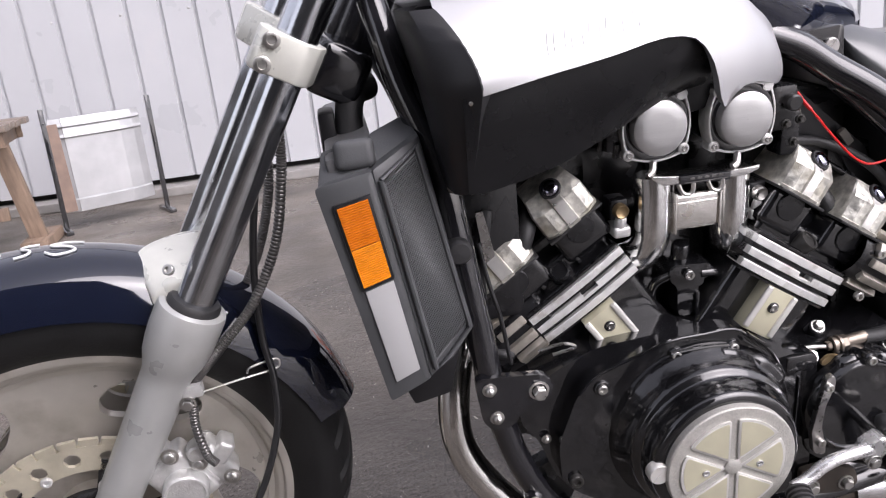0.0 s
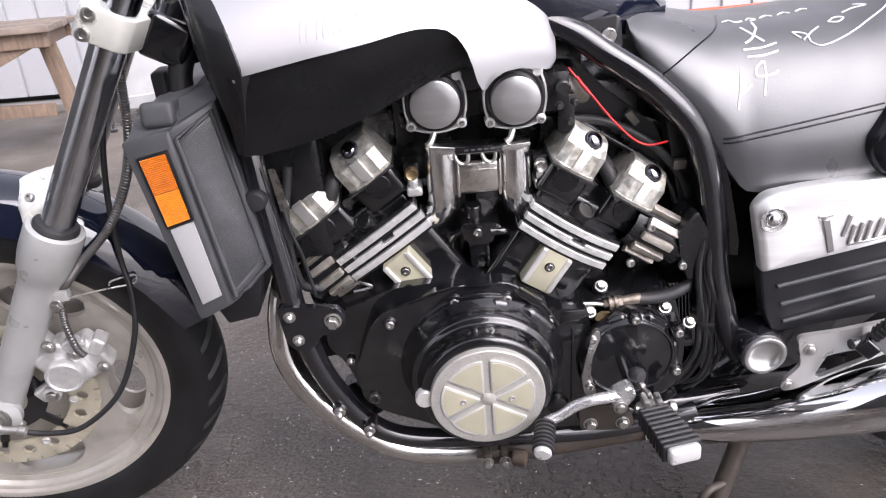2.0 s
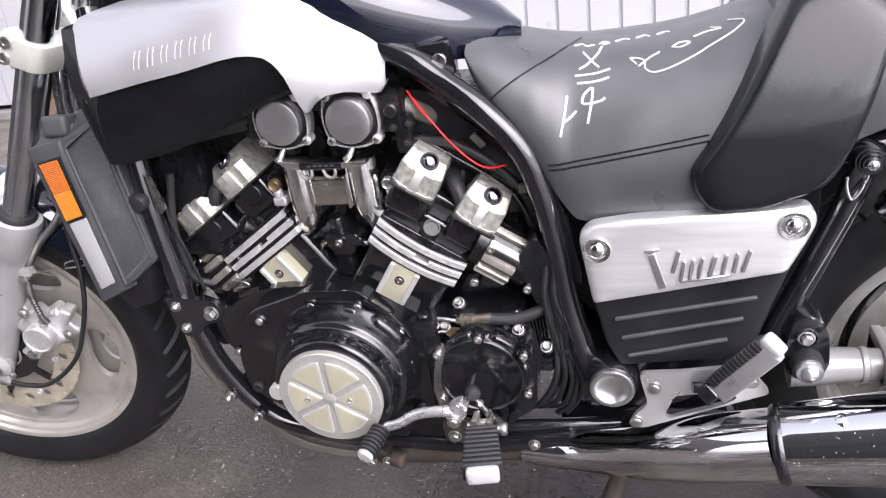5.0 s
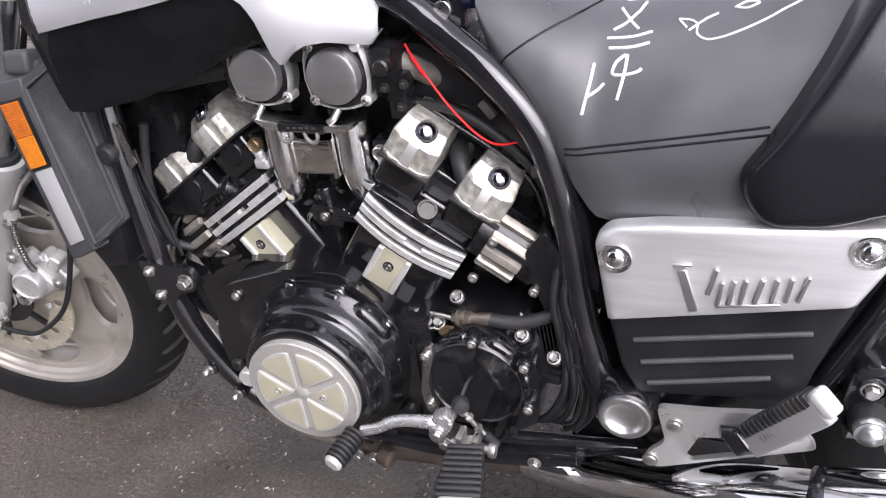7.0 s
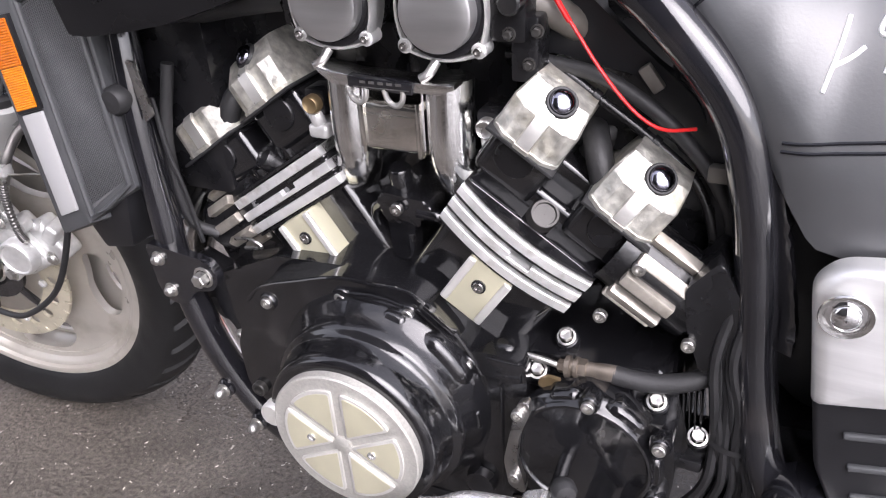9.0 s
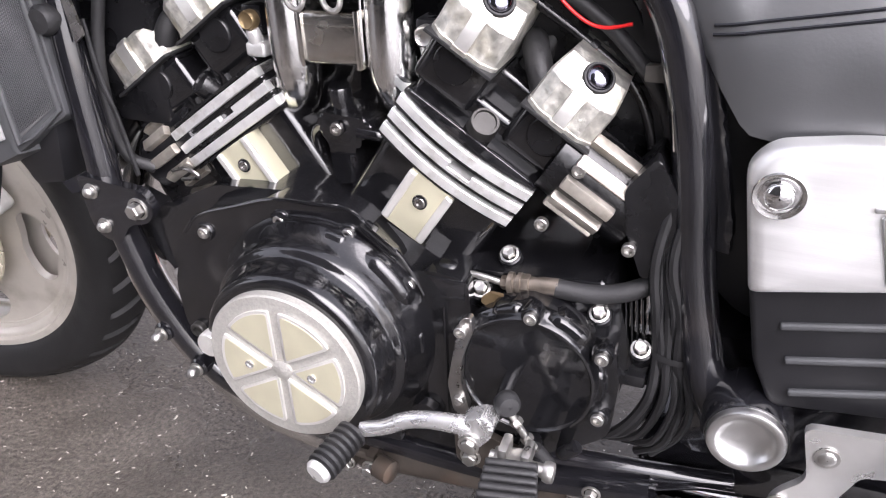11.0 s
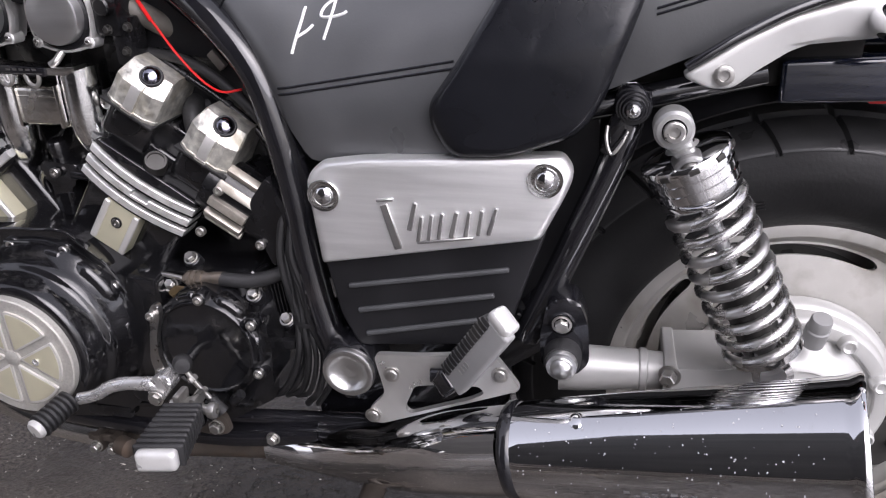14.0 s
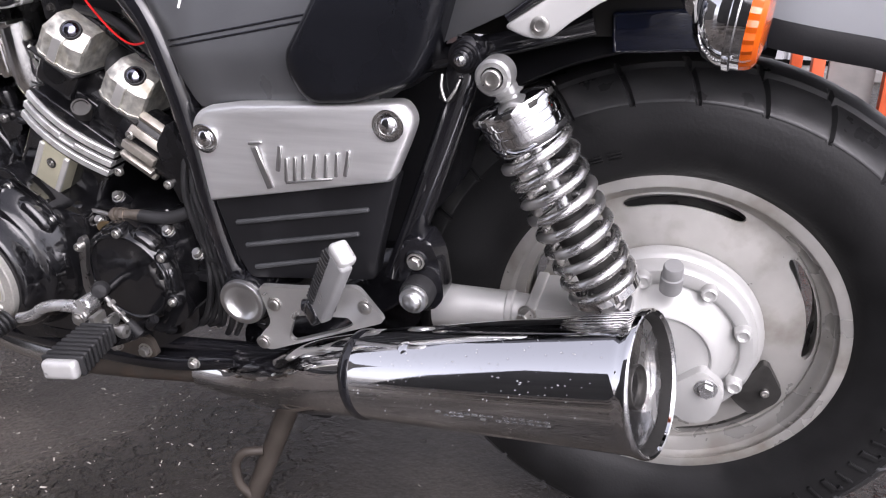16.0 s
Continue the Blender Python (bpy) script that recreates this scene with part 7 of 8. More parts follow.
for b in [(x0, z0 + 0.006, x1, z1 + 0.006, w) for x0, z0, x1, z1, w in ((1.163, 0.576, 1.176, 0.53, 0.01), (1.194, 0.579, 1.187, 0.55, 0.006), (1.155, 0.578, 1.172, 0.58, 0.004), (1.2, 0.566, 1.196, 0.539, 0.005), (1.21, 0.568, 1.206, 0.541, 0.005), (1.22, 0.57, 1.216, 0.543, 0.005),
          (1.234, 0.572, 1.228, 0.545, 0.006), (1.246, 0.573, 1.242, 0.547, 0.005), (1.258, 0.575, 1.254, 0.549, 0.005), (1.271, 0.578, 1.264, 0.55, 0.005), (1.195, 0.538, 1.25, 0.547, 0.0035))]:
    badge_bar(*b)
# black lower cover with three slots
low_y = lambda x, z: -0.187 + 0.02 * (x - 1.09)
bm = bmn()
pillow(bm, rounded([(1.093, 0.52), (1.318, 0.558), (1.303, 0.512), (1.29, 0.468), (1.282, 0.43), (1.124, 0.414), (1.107, 0.45)], 0.008), low_y, 0.02, 0.004, 5)
lower = part("lower_side_cover", bm, M_PLASTIC, None, "black lower side cover with three slots", angle=50)
for (x0, z0), (x1, z1) in (((1.119, 0.4865), (1.283, 0.5165)), ((1.127, 0.4585), (1.269, 0.487)), ((1.134, 0.431), (1.252, 0.457))):
    bm = bmn()
    d = Vector((x1 - x0, 0, z1 - z0))
    mm = Matrix.Translation(((x0 + x1) / 2, low_y((x0 + x1) / 2, 0) - 0.0005, (z0 + z1) / 2)) @ Matrix.Rotation(-math.atan2(d.z, d.x), 4, "Y") @ Matrix.Rotation(0.02, 4, "Z")
    block(bm, (0, -0.001, 0.0), (d.length, 0.005, 0.0052), mm, 0.002, 3)
    part("slot", bm, M_GREYPL, lower, "raised slot edge")
# pivot cap
bm = bmn()
pm = at((1.1135, -0.16, 0.385))
lathe(bm, [(0.0335, -0.01), (0.0335, 0.026), (0.0305, 0.033), (0.028, 0.033)], pm, 48)
hub = part("pivot_boss", bm, M_FRAME)
bm = bmn()
lathe(bm, [(0.029, 0.025), (0.029, 0.0375), (0.0282, 0.0395), (0.0268, 0.0402), (0.0225, 0.0398), (0.0212, 0.0388), (0.0195, 0.0362), (0.015, 0.0335), (0.008, 0.0322), (0.0001, 0.0319)], pm, 64)
part("pivot_cap", bm, M_DISH, hub, "round brushed pivot cap")

# footrest plate with a window
out = rounded([(1.147, 0.42), (1.2, 0.424), (1.272, 0.435), (1.302, 0.395), (1.15, 0.332), (1.135, 0.338), (1.14, 0.352), (1.158, 0.372)], 0.008)
inn = rounded([(1.19, 0.386), (1.21, 0.39), (1.258, 0.394), (1.264, 0.386), (1.248, 0.376), (1.184, 0.35), (1.178, 0.356)], 0.005)
bm = bmn()


def ring_plate(bm, out, inn, y0, y1):
    """A slab between two outlines, the inner one a hole."""
    def resample(p, n):
        p = [Vector(q).to_2d() for q in p] + [Vector(p[0]).to_2d()]
        ln = [(b - a).length for a, b in zip(p, p[1:])]
        tot, res = sum(ln), []
        for i in range(n):
            s = tot * i / n
            k = 0
            while s > ln[k]:
                s -= ln[k]
                k += 1
            res.append(p[k].lerp(p[k + 1], s / ln[k]))
        return res

    n = 96
    o = resample(out, n)
    c = sum((Vector(q).to_2d() for q in inn), Vector((0, 0))) / len(inn)
    i0 = resample(inn, n)
    k = min(range(n), key=lambda j: (i0[j] - o[0]).length)
    i0 = i0[k:] + i0[:k]
    t = bmesh.new()
    ring = lambda p, y: [t.verts.new((q.x, y, q.y)) for q in p]
    a, b, cc, d = ring(o, y0), ring(o, y1), ring(i0, y0), ring(i0, y1)
    for j in range(n):
        q = (j + 1) % n
        t.faces.new((a[j], a[q], cc[q], cc[j]))
        t.faces.new((b[j], d[j], d[q], b[q]))
        t.faces.new((a[j], b[j], b[q], a[q]))
        t.faces.new((cc[j], cc[q], d[q], d[j]))
    join(bm, t)


ring_plate(bm, out, inn, -0.21, -0.203)
fplate = part("footrest_plate", bm, M_PLATE, None, "bare alloy passenger footrest plate with a window")
for x, z in ((1.143, 0.343), (1.166, 0.398), (1.279, 0.411)):
    # dark disc on the plate paints the shade of a bolt recess
    bm = bmn()
    lathe(bm, [(0.0085, 0.0), (0.0083, 0.0012), (0.0072, 0.0014), (0.0001, 0.0008)], at((x, -0.21, z)), 24)
    part("bolt_recess_dark", bm, M_SOOT_SHADE, fplate)
    bolt((x, -0.2105, z), NO, 0.0062, 0.0032, "dome", M_ZINC, fplate)
# folded passenger peg
p0, p1 = Vector((1.234, -0.227, 0.409)), Vector((1.289, -0.265, 0.506))
d = (p1 - p0).normalized()
pm = at(p0, d)
L = (p1 - p0).length
bm = bmn()
block(bm, (-0.004, -0.004, L * 0.53), (0.014, 0.027, L * 0.92), pm, 0.004, 3)
ppeg = part("passenger_peg", bm, M_PEG, None, "folded passenger footpeg with grey side and ribbed rubber")
for k in range(4):
    bm = bmn()
    block(bm, (-0.0114, -0.003, L * (0.3 + 0.045 * k)), (0.0006, 0.005, 0.0016), pm, 0.0002)
    part("stamped_bar", bm, M_STEEL, ppeg)
bm = bmn()
block(bm, (-0.002, 0.0095, L * 0.54), (0.02, 0.012, L * 0.84), pm, 0.003)
part("peg_rubber", bm, M_RUBBER, ppeg)
for k in range(14):
    bm = bmn()
    block(bm, (-0.002, 0.01, L * (0.16 + 0.74 * k / 13)), (0.0214, 0.0134, 0.0036), pm, 0.0012)
    part("rubber_rib", bm, M_RUBBER, ppeg)
bm = bmn()
block(bm, (-0.001, 0.0, L), (0.02, 0.027, 0.014), pm, 0.0065, 4)
part("peg_tip", bm, M_WHITEP, ppeg)
bm = bmn()
block(bm, (-0.002, 0.003, 0.0), (0.024, 0.024, 0.024), pm, 0.005, 3)
lathe(bm, [(0.0001, -0.0185), (0.0065, -0.0185), (0.0075, -0.017), (0.0075, 0.017), (0.0065, 0.0185), (0.0001, 0.0185)], at(p0 + Vector((-0.006, 0.008, 0.002)), (1, 0.2, 0)), 14)
part("peg_hinge", bm, M_FRAME, ppeg)

# exhaust hanger
bm = bmn()
prism(bm, rounded([(1.322, 0.492), (1.35, 0.498), (1.362, 0.47), (1.366, 0.425), (1.348, 0.405), (1.32, 0.41), (1.316, 0.45)], 0.01), -0.196, -0.165, 0.005)
lathe(bm, [(0.013, 0.0), (0.013, 0.012), (0.0115, 0.0145)], at((1.337, -0.185, 0.4685)), 28)
hang = part("exhaust_hanger", bm, M_FRAME)
bolt((1.337, -0.1975, 0.4685), NO, 0.0068, 0.008, "hex", M_ZINC, hang)
bm = bmn()
lathe(bm, [(0.0185, -0.03), (0.0185, 0.014), (0.017, 0.019), (0.0145, 0.019)], at((1.3395, -0.195, 0.4345)), 36)
part("rubber_mount", bm, M_RUBBER, hang)
bm = bmn()
lathe(bm, [(0.0152, 0.012), (0.0152, 0.0215), (0.0135, 0.0245), (0.0001, 0.025)], at((1.3395, -0.195, 0.4345)), 32)
part("mount_cap", bm, M_DISH, hang)
bolt((1.3395, -0.22, 0.4345), NO, 0.0105, 0.009, "dome", M_DISH, hang)
# upper frame eye with a helmet hook
bm = bmn()
lathe(bm, [(0.0165, -0.02), (0.0165, 0.004), (0.015, 0.006), (0.0135, 0.006), (0.0125, 0.01), (0.011, 0.01), (0.0095, 0.014), (0.008, 0.014), (0.0065, 0.016), (0.0001, 0.016)], at((1.387, -0.165, 0.676)), 28)
block(bm, (1.376, -0.162, 0.658), (0.018, 0.018, 0.056), Matrix.Translation((1.376, 0, 0.658)) @ Matrix.Rotation(radians(18), 4, "Y") @ Matrix.Translation((-1.376, 0, -0.658)), 0.006)
eye = part("frame_eye", bm, M_FRAME)
bolt((1.387, -0.181, 0.676), NO, 0.0042, 0.005, "dome", M_CHROME, eye)
bm = bmn()
tube(bm, [(1.366, -0.172, 0.66), (1.366, -0.176, 0.648), (1.371, -0.178, 0.636), (1.379, -0.177, 0.645), (1.384, -0.173, 0.656)], 0.0016, 8)
part("helmet_hook", bm, M_ZINC, eye)

# rear shock
S0, S1 = Vector((1.421, -0.175, 0.664)), Vector((1.54, -0.165, 0.425))
sd = (S1 - S0).normalized()
sm = at(S0, sd)
bm = bmn()
lathe(bm, [(0.0145, -0.014), (0.017, -0.011), (0.017, 0.011), (0.0145, 0.014), (0.0105, 0.0145), (0.01, 0.012)], at(S0 - Vector((0, 0.008, 0))), 36)
block(bm, (0, 0, 0.02), (0.024, 0.02, 0.022), sm, 0.006, 3)
lathe(bm, [(0.012, 0.02), (0.02, 0.026), (0.031, 0.031), (0.031, 0.036)], sm, 36)
shock = part("rear_shock", bm, M_CASTD, None, "chromed rear shock with exposed coil spring")
bolt(S0 + Vector((0, -0.022, 0)), NO, 0.0092, 0.006, "socket", M_ZINC, shock)
bm = bmn()
lathe(bm, [(0.012, 0.022), (0.03, 0.024), (0.0395, 0.028), (0.041, 0.031), (0.041, 0.035), (0.0385, 0.0358), (0.0385, 0.04), (0.037, 0.0408), (0.037, 0.0428), (0.0385, 0.0436), (0.0385, 0.0494), (0.037, 0.0502), (0.037, 0.0522), (0.0385, 0.053), (0.0385, 0.0588), (0.037, 0.0596), (0.037, 0.0614), (0.038, 0.062), (0.037, 0.069), (0.034, 0.072), (0.02, 0.072)], sm, 56)
part("spring_collar", bm, M_CHROME, shock, "chromed adjuster collar")
# dark blocks on the collar paint the shade inside its slots
for j in range(10):
    bm = bmn()
    block(bm, (0.0405, 0, 0.0325), (0.003, 0.009, 0.0052), sm @ Matrix.Rotation(2 * math.pi * j / 10, 4, "Z"), 0.001)
    part("collar_notch_dark", bm, M_SOOT_SHADE, shock)
bm = bmn()
turns, r0, z0, z1 = 9.0, 0.034, 0.072, (S1 - S0).length - 0.022
pts = []
for i in range(int(turns * 22) + 1):
    a = 2 * math.pi * i / 22
    t = i / (turns * 22)
    pts.append(sm @ Vector((r0 * math.cos(a), r0 * math.sin(a), z0 + (z1 - z0) * t)))
tube(bm, pts, 0.0053, 10, 1)
part("coil_spring", bm, M_COIL, shock, "bright coil spring")
bm = bmn()
lathe(bm, [(0.0075, 0.07), (0.0075, 0.15), (0.009, 0.151)], sm, 24)
part("damper_rod", bm, M_SPRING, shock)
bm = bmn()
lathe(bm, [(0.009, 0.149), (0.0205, 0.152), (0.0205, 0.24)], sm, 28)
part("damper_body", bm, M_SOOT_SHADE, shock)
bm = bmn()
lathe(bm, [(0.02, z1 - 0.012), (0.036, z1 - 0.006), (0.036, z1 + 0.002), (0.02, z1 + 0.006)], sm, 36)
lathe(bm, [(0.019, -0.014), (0.019, 0.014), (0.012, 0.016)], at(S1 + Vector((0, 0, -0.004))), 28)
part("spring_seat", bm, M_CHROME, shock)

# exhaust: front taper, ring and muffler
E0, E1 = Vector((1.309, -0.27, 0.371)), Vector((1.579, -0.3035, 0.4375))
ed = (E1 - E0).normalized()
em = at(E0, ed)
EL = (E1 - E0).length
bm = bmn()
lathe(bm, [(0.043, 0.0), (0.0452, 0.002), (0.0462, 0.01), (0.051, EL * 0.35), (0.0565, EL * 0.7), (0.061, EL - 0.008), (0.0622, EL - 0.002), (0.0638, EL + 0.003), (0.064, EL + 0.006), (0.0632, EL + 0.0085), (0.0618, EL + 0.0092), (0.0602, EL + 0.0085), (0.0594, EL + 0.006)], em, 96)


def slash(bm):
    """Cuts the muffler's end on the slant."""
    inv = em.inverted()
    side = (em.to_3x3().inverted() @ Vector((0, -1, 0.1))).normalized()
    for v in bm.verts:
        q = inv @ v.co
        q.z -= 0.09 * (q.x * side.x + q.y * side.y) * max(0.0, q.z / EL) ** 2
        v.co = em @ q
    return bm


slash(bm)
muffler = part("muffler", bm, M_CHROME, None, "large chromed conical muffler", angle=30)
bm = bmn()
lathe(bm, [(0.0438, -0.011), (0.0465, -0.008), (0.047, -0.002), (0.0447, 0.002)], em, 72)
part("muffler_ring", bm, M_FRAME, muffler)
bm = bmn()
lathe(bm, [(0.0572, EL - 0.004), (0.056, EL - 0.0028), (0.0535, EL - 0.003), (0.051, EL - 0.0042), (0.03, EL - 0.0036), (0.0001, EL - 0.003)], em, 64)
part("end_plate", slash(bm), M_ENDPLATE, muffler, "water-spotted steel end plate")
bm = bmn()
lathe(bm, [(0.0594, EL + 0.0062), (0.0588, EL + 0.003), (0.058, EL - 0.0045), (0.0568, EL - 0.0042)], em, 72)
part("end_liner", slash(bm), M_SHADOWGAP, muffler)
bm = bmn()
hm = em @ Matrix.Translation((-0.012, 0.004, EL - 0.0045))
lathe(bm, [(0.0192, -0.012), (0.0192, 0.005), (0.0185, 0.0058), (0.0176, 0.005), (0.0172, -0.002)], hm, 36)
part("tail_pipe", slash(bm), M_SOOT_SHADE, muffler)
# flat black disc paints the darkness of the open pipe
bm = bmn()
lathe(bm, [(0.0176, -0.0018), (0.0001, -0.0018)], hm, 32)
part("pipe_mouth_dark", slash(bm), M_SHADOWGAP, muffler)
bm = bmn()
for k in range(16):
    for row in (0, 1):
        a = 3.2 + 0.07 * row
        zz = EL * (0.34 + 0.44 * k / 16)
        rr = 0.0464 + 0.0152 * (zz - 0.01) / (EL - 0.016)
        if random.random() < 0.85:
            block(bm, (rr, 0, zz), (0.0005, 0.0015, EL * 0.018), em @ Matrix.Rotation(a, 4, "Z"), 0.0)
part("stamped_line", bm, M_SPRING, muffler)
bm = bmn()
tube(bm, [(0.98, -0.125, 0.215), (1.06, -0.14, 0.225), (1.13, -0.172, 0.255), (1.19, -0.212, 0.298), (1.245, -0.243, 0.336), (1.309, -0.27, 0.371)], [0.028, 0.031, 0.036, 0.04, 0.0425, 0.0433], 40)
part("collector_pipe", bm, M_CHROME, None, "chromed pipe widening into the muffler")
bm = bmn()
lathe(bm, [(0.009, 0), (0.009, 0.003), (0.006, 0.005), (0.0001, 0.005)], at((1.36, -0.293, 0.427), (0, -0.35, 0.93)), 20)
part("bracket_rivet", bm, M_CHROME, muffler)

# rain drops on top of the muffler
drops = random.Random(3)
bm = bmn()
for k in range(110):
    h = EL * drops.uniform(0.03, 0.95)
    a = drops.gauss(2.45, 0.36)
    rr = 0.0464 + 0.0152 * (h - 0.01) / (EL - 0.016)
    r = drops.uniform(0.0003, 0.0008)
    lathe(bm, [(r, 0), (r * 0.85, r * 0.35), (r * 0.45, r * 0.55), (r * 0.02, r * 0.6)], em @ Matrix.Rotation(a, 4, "Z") @ Matrix.Translation((rr, 0, h)) @ Matrix.Rotation(radians(90), 4, "Y"), 6)
tagged(part("water_drops", slash(bm), M_DROP, muffler), "clear rain drops", kind="stuff")

# swing arm and final drive
bm = bmn()
rows = []
for x, zc, yc, hz, hy in ((1.335, 0.376, -0.13, 0.027, 0.025), (1.36, 0.377, -0.13, 0.0255, 0.025), (1.41, 0.379, -0.126, 0.0215, 0.023), (1.452, 0.38, -0.124, 0.0185, 0.021)):
    rows.append([(x, yc + hy * math.cos(2 * math.pi * j / 28), zc + hz * math.sin(2 * math.pi * j / 28)) for j in range(28)])
skin(bm, rows)
lathe(bm, [(0.0215, 0.0), (0.0235, 0.002), (0.0235, 0.008), (0.0215, 0.01)], at((1.418, -0.126, 0.379), (1, 0, 0.03)), 32)
part("swing_arm", bm, M_DRIVE, None, "cast alloy swing arm around the drive shaft")
bm = bmn()
prism(bm, rounded([(1.443, 0.398), (1.5, 0.403), (1.56, 0.42), (1.57, 0.35), (1.5, 0.345), (1.443, 0.352)], 0.008), -0.15, -0.07, 0.008, 3)
prism(bm, rounded([(1.443, 0.402), (1.456, 0.402), (1.456, 0.35), (1.443, 0.35)], 0.003), -0.158, -0.07, 0.003)
fm2 = at((1.59, 0, 0.326))
lathe(bm, [(0.113, 0.04), (0.113, 0.05), (0.109, 0.056), (0.106, 0.058), (0.1055, 0.07), (0.103, 0.0745), (0.1, 0.078), (0.09, 0.0795), (0.0865, 0.0785), (0.085, 0.074), (0.082, 0.0735), (0.079, 0.077), (0.066, 0.099), (0.06, 0.104), (0.056, 0.105), (0.053, 0.1015), (0.03, 0.103), (0.0001, 0.104)], fm2, 72)
final = part("final_drive", bm, M_DRIVE, None, "cast alloy final drive housing")
for a in (61, 21.7, -23.5, 107):
    bm = bmn()
    lathe(bm, [(0.0105, 0.06), (0.0098, 0.082), (0.0085, 0.088), (0.0065, 0.0895), (0.004, 0.087), (0.0001, 0.087)], fm2 @ Matrix.Rotation(radians(a), 4, "Z") @ Matrix.Translation((0.092, 0, 0)), 20)
    part("stud", bm, M_DRIVE, final)
for p in ((1.448, 0.396), (1.448, 0.362)):
    bolt((p[0], -0.158, p[1]), (-0.3, -1, 0), 0.008, 0.014, "hex", M_ZINC, final)
bm = bmn()
lathe(bm, [(0.0122, 0.0), (0.0122, 0.022), (0.0108, 0.0235), (0.0108, 0.0355), (0.0095, 0.038), (0.0001, 0.0385)], at((1.593, -0.1, 0.417), (0.03, -0.35, 0.93)), 28)
part("oil_filler", bm, M_PEG, final, "grey oil filler cap")
bm = bmn()
prism(bm, rounded([(1.605, 0.3), (1.638, 0.328), (1.664, 0.302), (1.656, 0.262), (1.63, 0.248), (1.6, 0.27)], 0.01), -0.116, -0.1, 0.003)
part("axle_plate", bm, M_DRIVE, final)
bolt((1.643, -0.116, 0.303), NO, 0.0088, 0.009, "hex", M_SPRING, final)
bm = bmn()
prism(bm, rounded([(1.672, 0.258), (1.705, 0.306), (1.712, 0.304), (1.731, 0.27), (1.727, 0.255), (1.703, 0.231), (1.686, 0.243)], 0.005), -0.058, -0.046, 0.002)
stay2 = part("caliper_stay", bm, M_SOOT_SHADE)
bolt((1.712, -0.058, 0.268), NO, 0.005, 0.005, "socket", M_ZINC, stay2)

# rear wheel
bm = bmn()
rm = Matrix.Translation(RW) @ YC
lathe(bm, [(0.19, 0.052), (0.2, 0.0525), (0.2045, 0.051), (0.205, 0.047), (0.198, 0.043), (0.186, 0.036), (0.178, 0.02), (0.176, 0.0), (0.178, -0.02), (0.186, -0.036), (0.198, -0.043), (0.205, -0.047), (0.2052, -0.051), (0.2035, -0.0535), (0.2012, -0.0535), (0.1992, -0.0515), (0.1975, -0.045), (0.194, -0.0385), (0.1895, -0.0365), (0.1868, -0.0385), (0.1852, -0.0425), (0.1838, -0.0425), (0.182, -0.037),
           (0.174, -0.028), (0.172, 0.0), (0.174, 0.028), (0.182, 0.034), (0.185, 0.042), (0.188, 0.0435), (0.194, 0.045), (0.1965, 0.051), (0.19, 0.052)], rm, 112)


def rear_hole(r, a):
    k = (a + 0.3665) % (2 * math.pi / 5) - math.pi / 5
    return 0.158 < r < 0.1705 and abs(k) < 0.44 - 0.05 * abs(r - 0.164) / 0.0065


prof = [(0.05 + 0.002 * i, -0.042 + 0.018 * (i / 62) ** 1.8) for i in range(63)]
polar_web(bm, RW, prof, 360, rear_hole, 0.006)
polar_web(bm, RW, [(r, -y) for r, y in prof[::2]], 200, rear_hole, -0.006)
lathe(bm, [(0.06, -0.06), (0.07, -0.05), (0.07, 0.05), (0.06, 0.06)], rm, 32)
rear_wheel = part("rear_wheel", bm, M_RIM_REAR, None, "silver cast disc-type rear wheel with long slots")
bm = tyre_mesh(RW, [(0.2, -0.048), (0.212, -0.062), (0.235, -0.073), (0.258, -0.0765), (0.276, -0.0735), (0.285, -0.0705), (0.2878, -0.0693), (0.29, -0.0688), (0.2925, -0.0672), (0.301, -0.0595), (0.312, -0.046), (0.32, -0.028), (0.325, -0.012), (0.3265, 0.0)], 840, rear_groove, -1.2)
rear_tyre = part("tyre", bm, M_TYRE, rear_wheel, "wide black rear tyre with block shoulder and raised bars", angle=28)
rear_tyre.data.materials.append(M_TREAD)
for f in rear_tyre.data.polygons:
    if math.hypot(f.center.x - RW.x, f.center.z - RW.z) > 0.289:
        f.material_index = 1
for k in range(19):
    a = -1.68 + 1.4 * k / 18
    bm = bmn()
    q = Matrix.Translation(RW) @ Matrix.Rotation(-a, 4, "Y") @ Matrix.Translation((0.266, -0.0765, 0)) @ Matrix.Rotation(radians(4), 4, "Z")
    w = (0.004, 0.007, 0.003)[k % 3]
    block(bm, (0, 0, 0), (0.024, 0.0035, w), q, 0.0008)
    if k % 3 == 1:
        block(bm, (0.01, 0, 0.004), (0.005, 0.0035, 0.009), q, 0.0008)
    part("raised_bar", bm, M_TYRE, rear_tyre)
for k in range(2):
    bm = bmn()
    q = Matrix.Translation(RW) @ Matrix.Rotation(-(1.86 + 0.09 * k), 4, "Y") @ Matrix.Translation((0.238, -0.0748, 0)) @ Matrix.Rotation(radians(-14), 4, "Z")
    for dx in (-0.004, 0.0, 0.004):
        block(bm, (dx, 0, 0), (0.0018, 0.003, 0.015), q, 0.0005)
    part("raised_bar", bm, M_TYRE, rear_tyre)
bm = bmn()
lathe(bm, [(0.13, -0.03), (0.145, -0.03), (0.145, 0.03), (0.13, 0.03)], rm, 64)
part("brake_drum", bm, M_FRAME, rear_wheel)

